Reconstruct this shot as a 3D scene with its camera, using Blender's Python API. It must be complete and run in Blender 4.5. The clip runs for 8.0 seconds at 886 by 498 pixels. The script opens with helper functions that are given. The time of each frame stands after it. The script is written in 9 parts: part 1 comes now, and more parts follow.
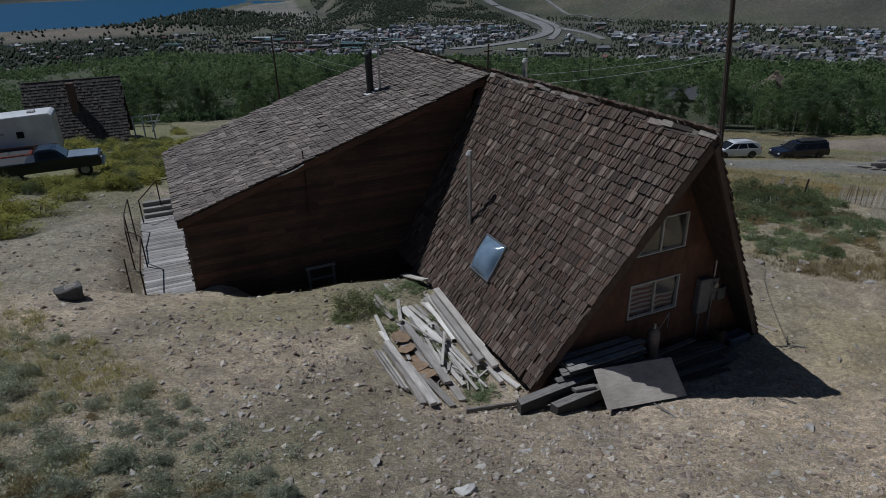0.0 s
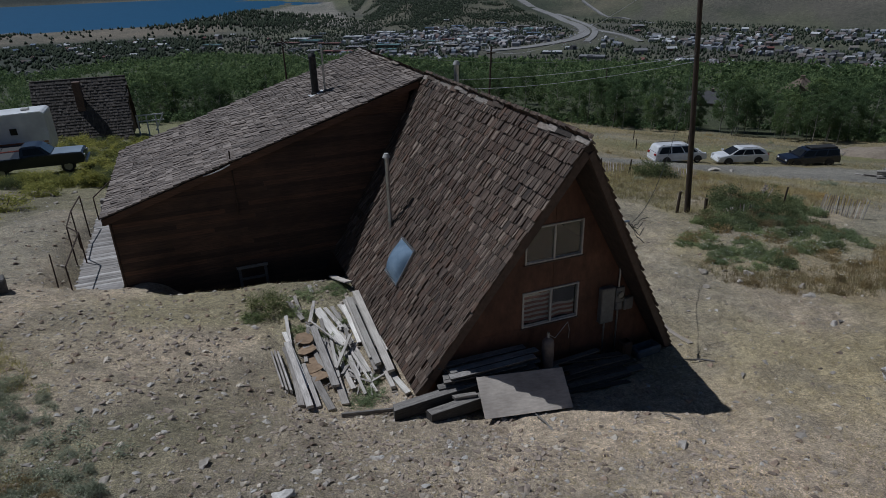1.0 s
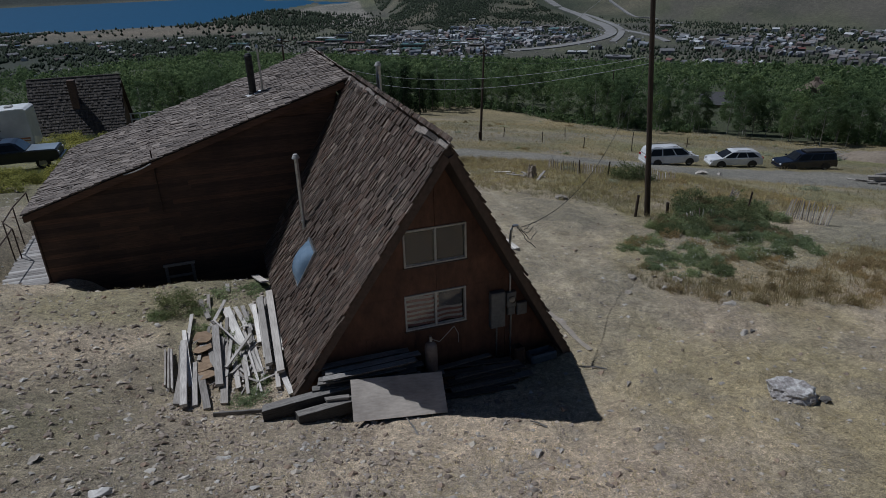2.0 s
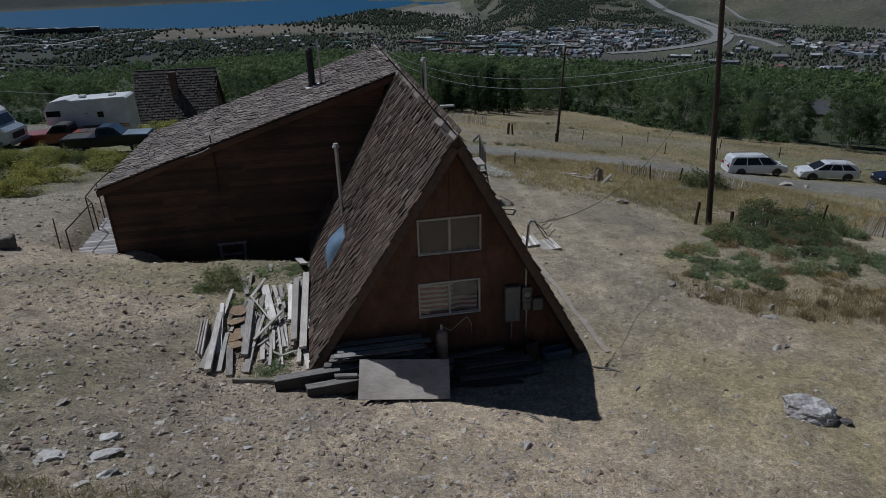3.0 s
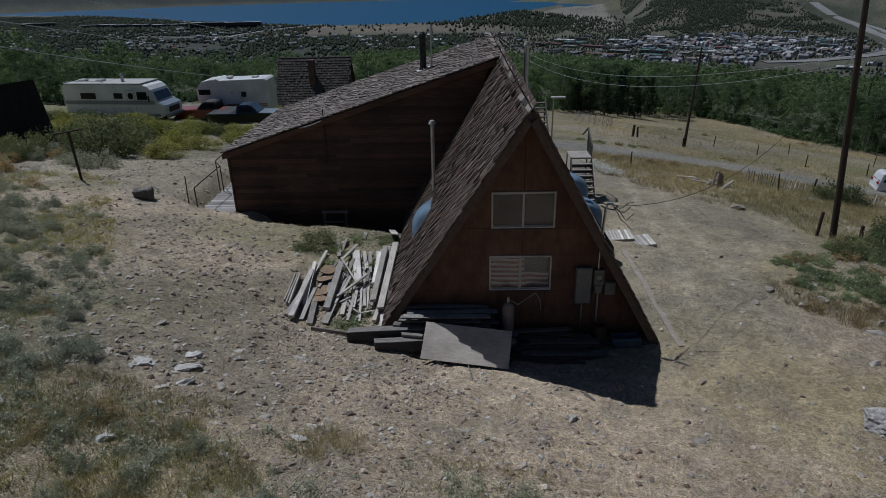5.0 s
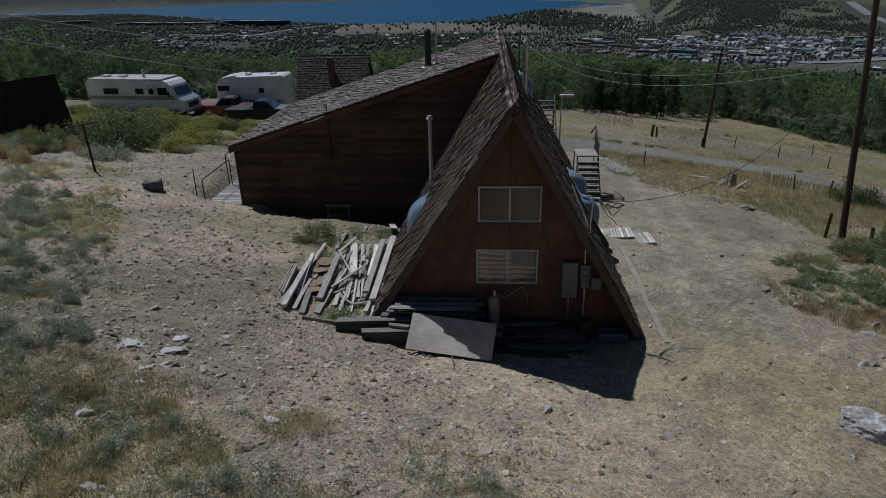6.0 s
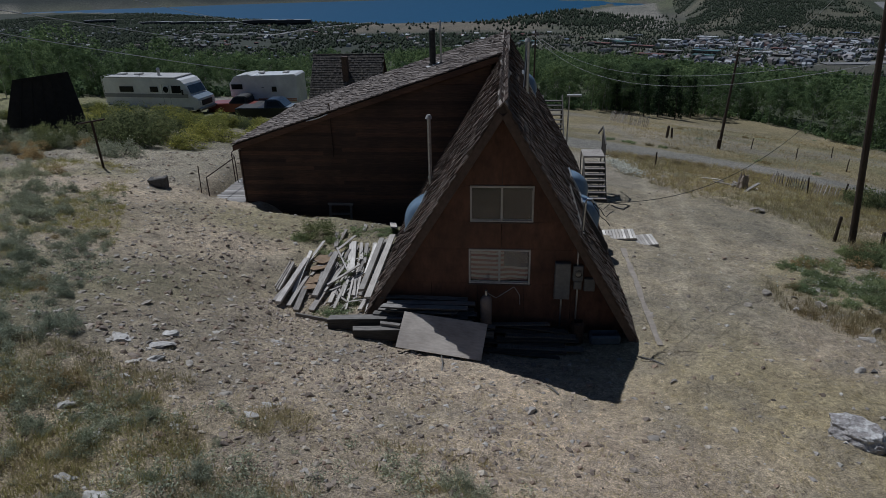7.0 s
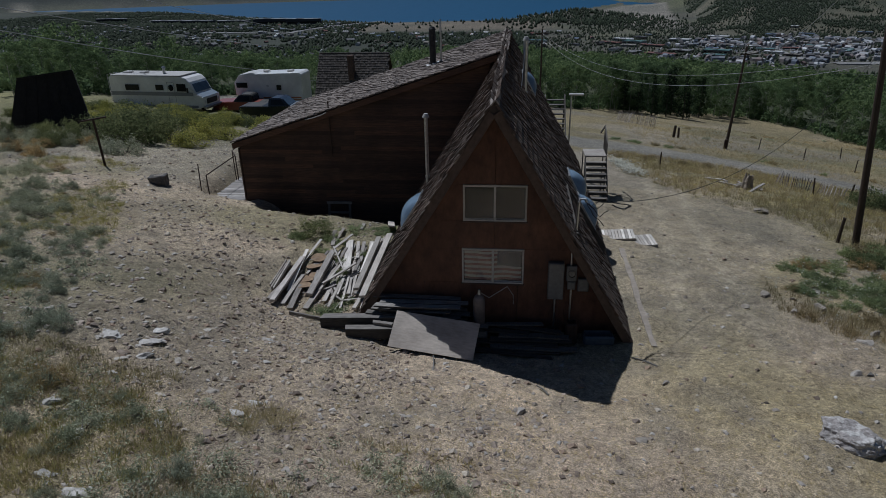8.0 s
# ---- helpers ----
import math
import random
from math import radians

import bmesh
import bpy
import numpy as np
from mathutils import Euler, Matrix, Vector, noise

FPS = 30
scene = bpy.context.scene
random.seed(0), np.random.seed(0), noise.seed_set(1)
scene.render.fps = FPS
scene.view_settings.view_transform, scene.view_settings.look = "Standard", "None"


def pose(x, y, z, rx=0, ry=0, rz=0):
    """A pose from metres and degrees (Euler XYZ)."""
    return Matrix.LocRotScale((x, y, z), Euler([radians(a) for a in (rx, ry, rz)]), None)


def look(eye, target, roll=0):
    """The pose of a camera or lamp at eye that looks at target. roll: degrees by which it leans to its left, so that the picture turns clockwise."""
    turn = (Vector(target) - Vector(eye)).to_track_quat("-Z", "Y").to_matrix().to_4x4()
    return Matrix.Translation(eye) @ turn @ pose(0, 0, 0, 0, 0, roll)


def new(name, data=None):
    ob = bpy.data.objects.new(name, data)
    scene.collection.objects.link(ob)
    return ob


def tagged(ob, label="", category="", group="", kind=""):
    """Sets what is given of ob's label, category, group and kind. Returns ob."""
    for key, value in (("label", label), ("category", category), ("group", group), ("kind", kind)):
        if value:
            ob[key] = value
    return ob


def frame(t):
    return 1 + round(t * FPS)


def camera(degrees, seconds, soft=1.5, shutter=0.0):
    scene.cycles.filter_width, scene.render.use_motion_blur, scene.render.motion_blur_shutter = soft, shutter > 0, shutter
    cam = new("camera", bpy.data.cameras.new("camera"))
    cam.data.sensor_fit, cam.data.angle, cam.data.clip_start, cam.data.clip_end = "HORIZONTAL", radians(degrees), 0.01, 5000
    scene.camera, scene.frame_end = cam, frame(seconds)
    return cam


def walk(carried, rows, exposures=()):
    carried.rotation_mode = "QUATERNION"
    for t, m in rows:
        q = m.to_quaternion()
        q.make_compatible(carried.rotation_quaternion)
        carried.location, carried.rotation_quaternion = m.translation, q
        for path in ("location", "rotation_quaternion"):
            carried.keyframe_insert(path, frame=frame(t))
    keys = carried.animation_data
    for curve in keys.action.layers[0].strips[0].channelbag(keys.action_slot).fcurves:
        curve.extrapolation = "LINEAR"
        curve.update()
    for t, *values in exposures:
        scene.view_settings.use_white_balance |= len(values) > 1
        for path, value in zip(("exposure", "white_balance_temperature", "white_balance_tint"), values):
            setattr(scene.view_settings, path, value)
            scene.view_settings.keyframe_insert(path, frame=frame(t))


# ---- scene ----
cam = camera(70.3, 8.0, 0.65)
PATH = [
    (0, (-10.215, -10.99, 9.742), (-9.532, -9.302, 8.914), -1.5),
    (0.5, (-8.683, -11.541, 9.71), (-8.059, -9.829, 8.885), -1.5),
    (1, (-6.939, -12.106, 9.658), (-6.351, -10.38, 8.837), -1.6),
    (1.5, (-5.146, -12.56, 9.599), (-4.583, -10.825, 8.778), -1.6),
    (1.7, (-4.509, -12.771, 9.614), (-3.955, -11.033, 8.793), -1.6),
    (2.8, (-2.306, -13.788, 9.538), (-1.988, -11.989, 8.724), -1.8),
    (3, (-2.131, -13.883, 9.474), (-1.875, -12.073, 8.663), -1.7),
    (3.5, (-1.778, -14.089, 9.335), (-1.656, -12.263, 8.528), -1.7),
    (4, (-1.567, -14.271, 9.205), (-1.509, -12.441, 8.401), -1.5),
    (4.5, (-1.342, -14.469, 9.094), (-1.367, -12.637, 8.291), -1.4),
    (5, (-1.005, -14.667, 8.954), (-1.13, -12.838, 8.155), -1.3),
    (5.2, (-0.862, -14.745, 8.922), (-1.001, -12.917, 8.124), -1.3),
    (6.3, (0.262, -14.890, 8.862), (0.038, -13.071, 8.062), -1.3),
    (6.5, (0.444, -14.854, 8.844), (0.207, -13.036, 8.045), -1.3),
    (7, (0.588, -14.805, 8.856), (0.332, -12.99, 8.056), -1.3),
    (7.5, (0.77, -14.763, 8.838), (0.5, -12.95, 8.037), -1.3),
    (8, (0.967, -14.702, 8.828), (0.685, -12.892, 8.026), -1.3),
]
walk(cam, [(t, look(eye, target, roll)) for t, eye, target, roll in PATH], [(0, -0.44, 5700, 9), (8, -0.44, 5700, 9)])

# ---------------------------------------------------------------- daylight
SUN = Vector((-2.62, 2.35, 6.0)).normalized()
world = bpy.data.worlds.new("world")
scene.world = world
world.use_nodes = True
wt = world.node_tree
sky = wt.nodes.new("ShaderNodeTexSky")
sky.sky_type, sky.sun_disc = "NISHITA", False
sky.sun_elevation, sky.sun_rotation = math.asin(SUN.z), math.atan2(SUN.x, SUN.y)
sky.altitude, sky.dust_density = 2700, 0.6
wt.links.new(sky.outputs[0], wt.nodes["Background"].inputs[0])
wt.nodes["Background"].inputs[1].default_value = 0.037
sun = new("sun", bpy.data.lights.new("sun", "SUN"))
sun.data.energy, sun.data.angle, sun.data.color = 3.6, radians(0.53), (1.0, 0.97, 0.93)
sun.matrix_world = look(SUN * 60, (0, 0, 0))

# ---------------------------------------------------------------- materials


def nodes(name):
    m = bpy.data.materials.new(name)
    m.use_nodes = True
    t = m.node_tree
    return m, t, t.nodes["Principled BSDF"], t.nodes, t.links


def rgb(c):
    return (*c, 1.0)


def noise_tex(t, src, scale, detail=6.0, rough=0.6, squash=(1, 1, 1)):
    mp = t.nodes.new("ShaderNodeMapping")
    mp.inputs["Scale"].default_value = squash
    n = t.nodes.new("ShaderNodeTexNoise")
    n.inputs["Scale"].default_value, n.inputs["Detail"].default_value, n.inputs["Roughness"].default_value = scale, detail, rough
    t.links.new(src, mp.inputs[0])
    t.links.new(mp.outputs[0], n.inputs[0])
    return n.outputs[0]


def ramp(t, fac, stops):
    r = t.nodes.new("ShaderNodeValToRGB")
    e = r.color_ramp.elements
    while len(e) < len(stops):
        e.new(0.5)
    for k, (p, c) in zip(e, stops):
        k.position, k.color = p, rgb(c)
    t.links.new(fac, r.inputs[0])
    return r.outputs[0]


def blend(t, fac, a, b, how="MIX"):
    x = t.nodes.new("ShaderNodeMix")
    x.data_type, x.blend_type = "RGBA", how
    for s, v in ((x.inputs[0], fac), (x.inputs[6], a), (x.inputs[7], b)):
        if isinstance(v, (int, float)):
            s.default_value = v
        elif isinstance(v, tuple):
            s.default_value = rgb(v)
        else:
            t.links.new(v, s)
    return x.outputs[2]


def bumped(t, b, height, strength, distance):
    n = t.nodes.new("ShaderNodeBump")
    n.inputs["Strength"].default_value, n.inputs["Distance"].default_value = strength, distance
    t.links.new(height, n.inputs["Height"])
    t.links.new(n.outputs[0], b.inputs["Normal"])


def surface(name, dark, light, scale=8.0, big=0.6, rough=0.85, metal=0.0, bump=0.3, depth=0.01, squash=(1, 1, 1), stain=0.25, local=False, vary="", tones=None):
    """A worn surface: fine grain between two colours, larger stains over it, relief. vary: 'object' or 'island' shifts each piece's tone."""
    m, t, b, n, l = nodes(name)
    c = n.new("ShaderNodeTexCoord")
    g = n.new("ShaderNodeNewGeometry")
    src = c.outputs["Object"] if local else g.outputs["Position"]
    fine = noise_tex(t, src, scale, 8.0, 0.65, squash)
    large = noise_tex(t, src, big, 4.0, 0.55)
    col = ramp(t, fine, [(0.3, dark), (0.7, light)])
    if vary:
        pick = n.new("ShaderNodeObjectInfo").outputs["Random"] if vary == "object" else g.outputs["Random Per Island"]
        tone = ramp(t, pick, tones or [(0.0, (0.30, 0.28, 0.28)), (0.25, (0.95, 0.78, 0.68)), (0.5, (0.6, 0.58, 0.6)), (0.75, (1.2, 1.16, 1.14)), (1.0, (1.75, 1.75, 1.75))])
        col = blend(t, 1.0, col, tone, "MULTIPLY")
    spot = ramp(t, large, [(0.35, (0.62, 0.6, 0.6)), (0.65, (1.2, 1.2, 1.2))])
    col = blend(t, stain, col, blend(t, 1.0, col, spot, "MULTIPLY"))
    l.new(col, b.inputs["Base Color"])
    b.inputs["Roughness"].default_value, b.inputs["Metallic"].default_value = rough, metal
    if bump:
        bumped(t, b, fine, bump, depth)
    return m


def glass(name, tint, rough=0.05, clear=1.0):
    m, t, b, n, l = nodes(name)
    b.inputs["Base Color"].default_value = rgb(tint)
    b.inputs["Roughness"].default_value = rough
    b.inputs["Transmission Weight"].default_value = clear
    b.inputs["IOR"].default_value = 1.45
    return m


SIDING_TONES = [(0.0, (0.55, 0.52, 0.50)), (0.4, (0.85, 0.80, 0.76)), (0.75, (1.05, 0.98, 0.92)), (1.0, (1.5, 1.25, 1.05))]
WOOD_DARK = surface("stained siding", (0.036, 0.022, 0.016), (0.125, 0.070, 0.045), 6.0, 0.7, 0.75, squash=(0.4, 1, 6), stain=0.8, vary="object", tones=SIDING_TONES)
PLYWOOD_RED = surface("red-brown plywood", (0.064, 0.029, 0.018), (0.150, 0.069, 0.040), 3.0, 0.9, 0.7, squash=(1.6, 4, 0.8), stain=0.9, bump=0.1)
TRIM_BROWN = surface("brown trim", (0.052, 0.033, 0.024), (0.105, 0.068, 0.05), 8.0, 1.0, 0.75)
WOOD_TONES = [(0.0, (0.5, 0.49, 0.48)), (0.3, (0.9, 0.87, 0.84)), (0.55, (0.72, 0.71, 0.70)), (1.0, (1.4, 1.39, 1.38))]
GREY_WOOD = surface("weathered grey wood", (0.235, 0.215, 0.195), (0.58, 0.545, 0.505), 5.0, 1.2, 0.9, squash=(9, 0.7, 9), stain=0.5, vary="object", local=True, tones=WOOD_TONES)
GREY_WOOD_X = surface("weathered grey deck wood", (0.22, 0.21, 0.20), (0.48, 0.46, 0.44), 5.0, 1.2, 0.9, squash=(0.7, 9, 9), stain=0.4, vary="object", tones=WOOD_TONES)
OLD_WOOD = surface("old dark timber", (0.075, 0.071, 0.065), (0.235, 0.222, 0.206), 6.0, 1.2, 0.9, squash=(0.7, 9, 9), stain=0.5, vary="object", local=True, tones=WOOD_TONES)
CEDAR = [(0.0, (0.30, 0.27, 0.25)), (0.16, (1.02, 0.74, 0.60)), (0.32, (0.52, 0.45, 0.41)), (0.5, (1.18, 1.05, 0.96)), (0.64, (0.68, 0.53, 0.45)), (0.82, (0.96, 0.88, 0.83)), (1.0, (2.1, 2.0, 1.9))]
SHAKE_PART = surface("cedar shakes near", (0.026, 0.0185, 0.0140), (0.158, 0.129, 0.106), 9.0, 0.5, 0.85, squash=(1, 9, 1), bump=0.8, depth=0.012, stain=0.7, vary="object", tones=CEDAR)
SHAKE_REST = surface("cedar shakes", (0.026, 0.0185, 0.0140), (0.158, 0.129, 0.106), 9.0, 0.5, 0.85, squash=(1, 9, 1), bump=0.8, depth=0.012, stain=0.7, vary="island", tones=CEDAR)
SILVER = [(0.0, (0.45, 0.42, 0.40)), (0.3, (0.95, 0.88, 0.82)), (0.55, (0.72, 0.69, 0.68)), (0.8, (1.1, 1.06, 1.03)), (1.0, (1.45, 1.42, 1.4))]
SHAKE_GREY = surface("silvered cedar shakes", (0.074, 0.0625, 0.055), (0.305, 0.265, 0.235), 9.0, 0.5, 0.85, squash=(1, 6, 1), bump=0.6, depth=0.012, stain=0.6, vary="island", tones=SILVER)
SHAKE_GREY_PART = surface("silvered cedar shakes near", (0.074, 0.0625, 0.055), (0.305, 0.265, 0.235), 9.0, 0.5, 0.85, squash=(1, 6, 1), bump=0.6, depth=0.012, stain=0.6, vary="object", tones=SILVER)
UNDERLAY = surface("roof boarding", (0.03, 0.022, 0.018), (0.07, 0.05, 0.04), 6.0, 1.0, 0.9)
ROOM_DARK = surface("dim interior", (0.05, 0.045, 0.04), (0.09, 0.08, 0.07), 3.0, 1.0, 0.9)
FRAME_WHITE = surface("pale window frame", (0.36, 0.35, 0.33), (0.52, 0.51, 0.49), 12.0, 2.0, 0.5, bump=0.05)
GLASS = glass("dusty window glass", (0.86, 0.85, 0.81), 0.02, 0.965)
GALVANISED = surface("galvanised steel", (0.38, 0.39, 0.40), (0.58, 0.59, 0.60), 14.0, 3.0, 0.35, 0.9, bump=0.05)
BLACK_PIPE = surface("black stovepipe", (0.02, 0.02, 0.02), (0.06, 0.058, 0.055), 10.0, 3.0, 0.55, 0.5, bump=0.1)
RUSTY = surface("rusty steel", (0.03, 0.022, 0.018), (0.09, 0.055, 0.04), 18.0, 4.0, 0.75, 0.4)
ROCK = surface("pale rock", (0.25, 0.228, 0.20), (0.54, 0.505, 0.455), 7.0, 1.6, 0.92, bump=0.8, depth=0.03, vary="object", stain=0.5, tones=[(0.0, (0.65, 0.62, 0.58)), (0.5, (1.0, 0.98, 0.95)), (1.0, (1.2, 1.2, 1.2))])
PALE_TONES = [(0.0, (0.5, 0.48, 0.46)), (0.4, (0.9, 0.87, 0.84)), (0.75, (1.05, 1.04, 1.02)), (1.0, (1.3, 1.3, 1.3))]
STONE = surface("loose stone", (0.30, 0.275, 0.25), (0.52, 0.49, 0.45), 12.0, 2.5, 0.92, bump=0.5, depth=0.02, vary="island", tones=PALE_TONES)
PALE_ROCK = surface("bleached limestone", (0.36, 0.335, 0.305), (0.66, 0.635, 0.595), 9.0, 2.0, 0.92, bump=0.8, depth=0.03, stain=0.5)
ROCK.node_tree.nodes["Principled BSDF"].inputs["Specular IOR Level"].default_value = 0.2
DARK_STONE = surface("dark stone block", (0.06, 0.055, 0.05), (0.16, 0.15, 0.14), 9.0, 2.0, 0.92, bump=0.6, depth=0.03)


def ground_material():
    m, t, b, n, l = nodes("hillside ground")
    g = n.new("ShaderNodeNewGeometry")
    cover = n.new("ShaderNodeVertexColor")
    cover.layer_name = "cover"
    pos = g.outputs["Position"]
    grit = noise_tex(t, pos, 38.0, 6.0, 0.75)
    fine = noise_tex(t, pos, 9.0, 9.0, 0.75)
    mid = noise_tex(t, pos, 1.6, 7.0, 0.7)
    wide = noise_tex(t, pos, 0.11, 5.0, 0.6)
    vast = noise_tex(t, pos, 0.006, 8.0, 0.65)
    col = blend(t, 1.0, cover.outputs[0], ramp(t, fine, [(0.30, (0.42, 0.40, 0.385)), (0.5, (1.0, 1.0, 1.0)), (0.70, (1.6, 1.57, 1.52))]), "MULTIPLY")
    col = blend(t, 1.0, col, ramp(t, grit, [(0.38, (0.36, 0.345, 0.33)), (0.5, (1.03, 1.03, 1.03)), (0.62, (1.75, 1.73, 1.69))]), "MULTIPLY")
    col = blend(t, 1.0, col, ramp(t, mid, [(0.34, (0.74, 0.715, 0.70)), (0.5, (0.99, 0.98, 0.97)), (0.66, (1.22, 1.20, 1.15))]), "MULTIPLY")
    col = blend(t, 0.8, col, blend(t, 1.0, col, ramp(t, wide, [(0.35, (0.70, 0.71, 0.67)), (0.65, (1.25, 1.22, 1.14))]), "MULTIPLY"))
    col = blend(t, 0.8, col, blend(t, 1.0, col, ramp(t, vast, [(0.35, (0.6, 0.66, 0.6)), (0.62, (1.25, 1.2, 1.15))]), "MULTIPLY"))
    l.new(col, b.inputs["Base Color"])
    b.inputs["Roughness"].default_value = 0.95
    add = n.new("ShaderNodeMath")
    add.operation = "ADD"
    l.new(fine, add.inputs[0])
    l.new(grit, add.inputs[1])
    bumped(t, b, add.outputs[0], 0.65, 0.08)
    return m


GROUND = ground_material()


def water_material():
    m, t, b, n, l = nodes("lake water")
    g = n.new("ShaderNodeNewGeometry")
    w = noise_tex(t, g.outputs["Position"], 0.02, 6.0, 0.6, (1, 2.5, 1))
    l.new(ramp(t, w, [(0.3, (0.008, 0.060, 0.13)), (0.7, (0.014, 0.085, 0.175))]), b.inputs["Base Color"])
    b.inputs["Roughness"].default_value = 0.5
    b.inputs["Specular IOR Level"].default_value = 0.12
    bumped(t, b, w, 0.3, 0.5)
    return m


WATER = water_material()

# ---------------------------------------------------------------- building helpers


def thing(name, label, category, m=None, group="", kind=""):
    ob = new(name)
    ob.empty_display_size = 0.2
    if m is not None:
        ob.matrix_world = m
    return tagged(ob, label, category, group, kind)


def mesh_of(name, bm, material, smooth_faces=False):
    me = bpy.data.meshes.new(name)
    bm.to_mesh(me)
    bm.free()
    for mm in (material if isinstance(material, (list, tuple)) else [material]):
        me.materials.append(mm)
    if smooth_faces:
        me.polygons.foreach_set("use_smooth", [True] * len(me.polygons))
    return me


def part(name, bm, material, parent, label="", smooth_faces=False, m=None):
    ob = new(name, mesh_of(name, bm, material, smooth_faces))
    ob.parent = parent
    if m is not None:
        ob.matrix_basis = m
    return tagged(ob, label)


def solo(name, bm, material, label, category, m=None, group="", kind="", smooth_faces=False):
    """A thing that is one mesh."""
    ob = new(name, mesh_of(name, bm, material, smooth_faces))
    if m is not None:
        ob.matrix_world = m
    return tagged(ob, label, category, group, kind)


def raw(name, verts, faces, material, parent=None, label="", smooth_faces=False):
    me = bpy.data.meshes.new(name)
    me.from_pydata(verts, [], faces)
    me.materials.append(material)
    if smooth_faces:
        me.polygons.foreach_set("use_smooth", [True] * len(me.polygons))
    ob = new(name, me)
    if parent:
        ob.parent = parent
    return tagged(ob, label)


def box(bm, a, b, bevel=0.0, m=None):
    """An upright block between two corners, its edges rounded by bevel, moved by m."""
    a, b = Vector(a), Vector(b)
    r = bmesh.ops.create_cube(bm, size=1.0, matrix=Matrix.Translation((a + b) / 2) @ Matrix.Diagonal((*(b - a), 1)))
    if bevel:
        edges = list({e for v in r["verts"] for e in v.link_edges})
        r = bmesh.ops.bevel(bm, geom=edges, offset=bevel, segments=1, affect="EDGES")
    if m is not None:
        bmesh.ops.transform(bm, matrix=m, verts=list({v for v in r["verts"]}))
    return r["verts"]


def prism(bm, outline, axis, a, b):
    """A flat outline of 2D points pushed along an axis ('x', 'y' or 'z') from a to b."""
    def place(p, w):
        return {"x": (w, p[0], p[1]), "y": (p[0], w, p[1]), "z": (p[0], p[1], w)}[axis]
    lo = [bm.verts.new(place(p, a)) for p in outline]
    hi = [bm.verts.new(place(p, b)) for p in outline]
    bm.faces.new(lo)
    bm.faces.new(hi[::-1])
    for i in range(len(lo)):
        j = (i + 1) % len(lo)
        bm.faces.new((lo[j], lo[i], hi[i], hi[j]))
    bmesh.ops.recalc_face_normals(bm, faces=bm.faces)


def tube(bm, points, radius, sides=8, r_end=None, cap=True):
    """A round bar along points."""
    pts = [Vector(p) for p in points]
    rings = []
    for i, p in enumerate(pts):
        d = (pts[min(i + 1, len(pts) - 1)] - pts[max(i - 1, 0)]).normalized()
        side = d.orthogonal().normalized() if abs(d.z) > 0.95 else d.cross(Vector((0, 0, 1))).normalized()
        up = side.cross(d).normalized()
        r = radius if r_end is None else radius + (r_end - radius) * i / max(1, len(pts) - 1)
        rings.append([bm.verts.new(p + r * (math.cos(2 * math.pi * k / sides) * side + math.sin(2 * math.pi * k / sides) * up)) for k in range(sides)])
    for a, b in zip(rings, rings[1:]):
        for k in range(sides):
            bm.faces.new((a[k], a[(k + 1) % sides], b[(k + 1) % sides], b[k]))
    if cap:
        bm.faces.new(rings[0][::-1])
        bm.faces.new(rings[-1])
    bmesh.ops.recalc_face_normals(bm, faces=bm.faces)


def bar(bm, p, q, w, h):
    """A squared bar from p to q, w wide and h high."""
    p, q = Vector(p), Vector(q)
    d = q - p
    turn = d.to_track_quat("Y", "Z").to_matrix().to_4x4()
    bmesh.ops.create_cube(bm, size=1.0, matrix=Matrix.Translation((p + q) / 2) @ turn @ Matrix.Diagonal((w, d.length, h, 1)))


# ---------------------------------------------------------------- lie of the land
HUMPS = [(-2.0, -0.5, 4.0, -1.15), (-9.0, -3.0, 5.0, 0.1), (4.0, -5.0, 4.0, -0.226), (33.0, 37.0, 10.0, -0.869),
         (-8.0, 5.0, 4.0, -0.287), (10.0, 8.0, 7.0, -0.104), (25.0, 14.0, 9.0, 0.09), (-11.5, 9.5, 2.2, -0.5), (-6.0, 0.6, 1.8, -0.42)]


def smooth(a, b, v):
    k = np.clip((v - a) / (b - a), 0.0, 1.0)
    return k * k * (3 - 2 * k)


def shore(x):
    """Northing of the lake's near shore."""
    return np.interp(x, [-3300, -2675, -1974, -1300, -816, -481, -150], [3640, 3608, 3332, 2800, 2471, 2365, 2390]) + np.maximum(0, x + 150) * 2.2



def brink(x, y):
    """How far out the lake's basin reaches."""
    side = x / np.maximum(1.0, np.hypot(x, y))
    return 4870 - 80 * smooth(-0.44, -0.5, side)


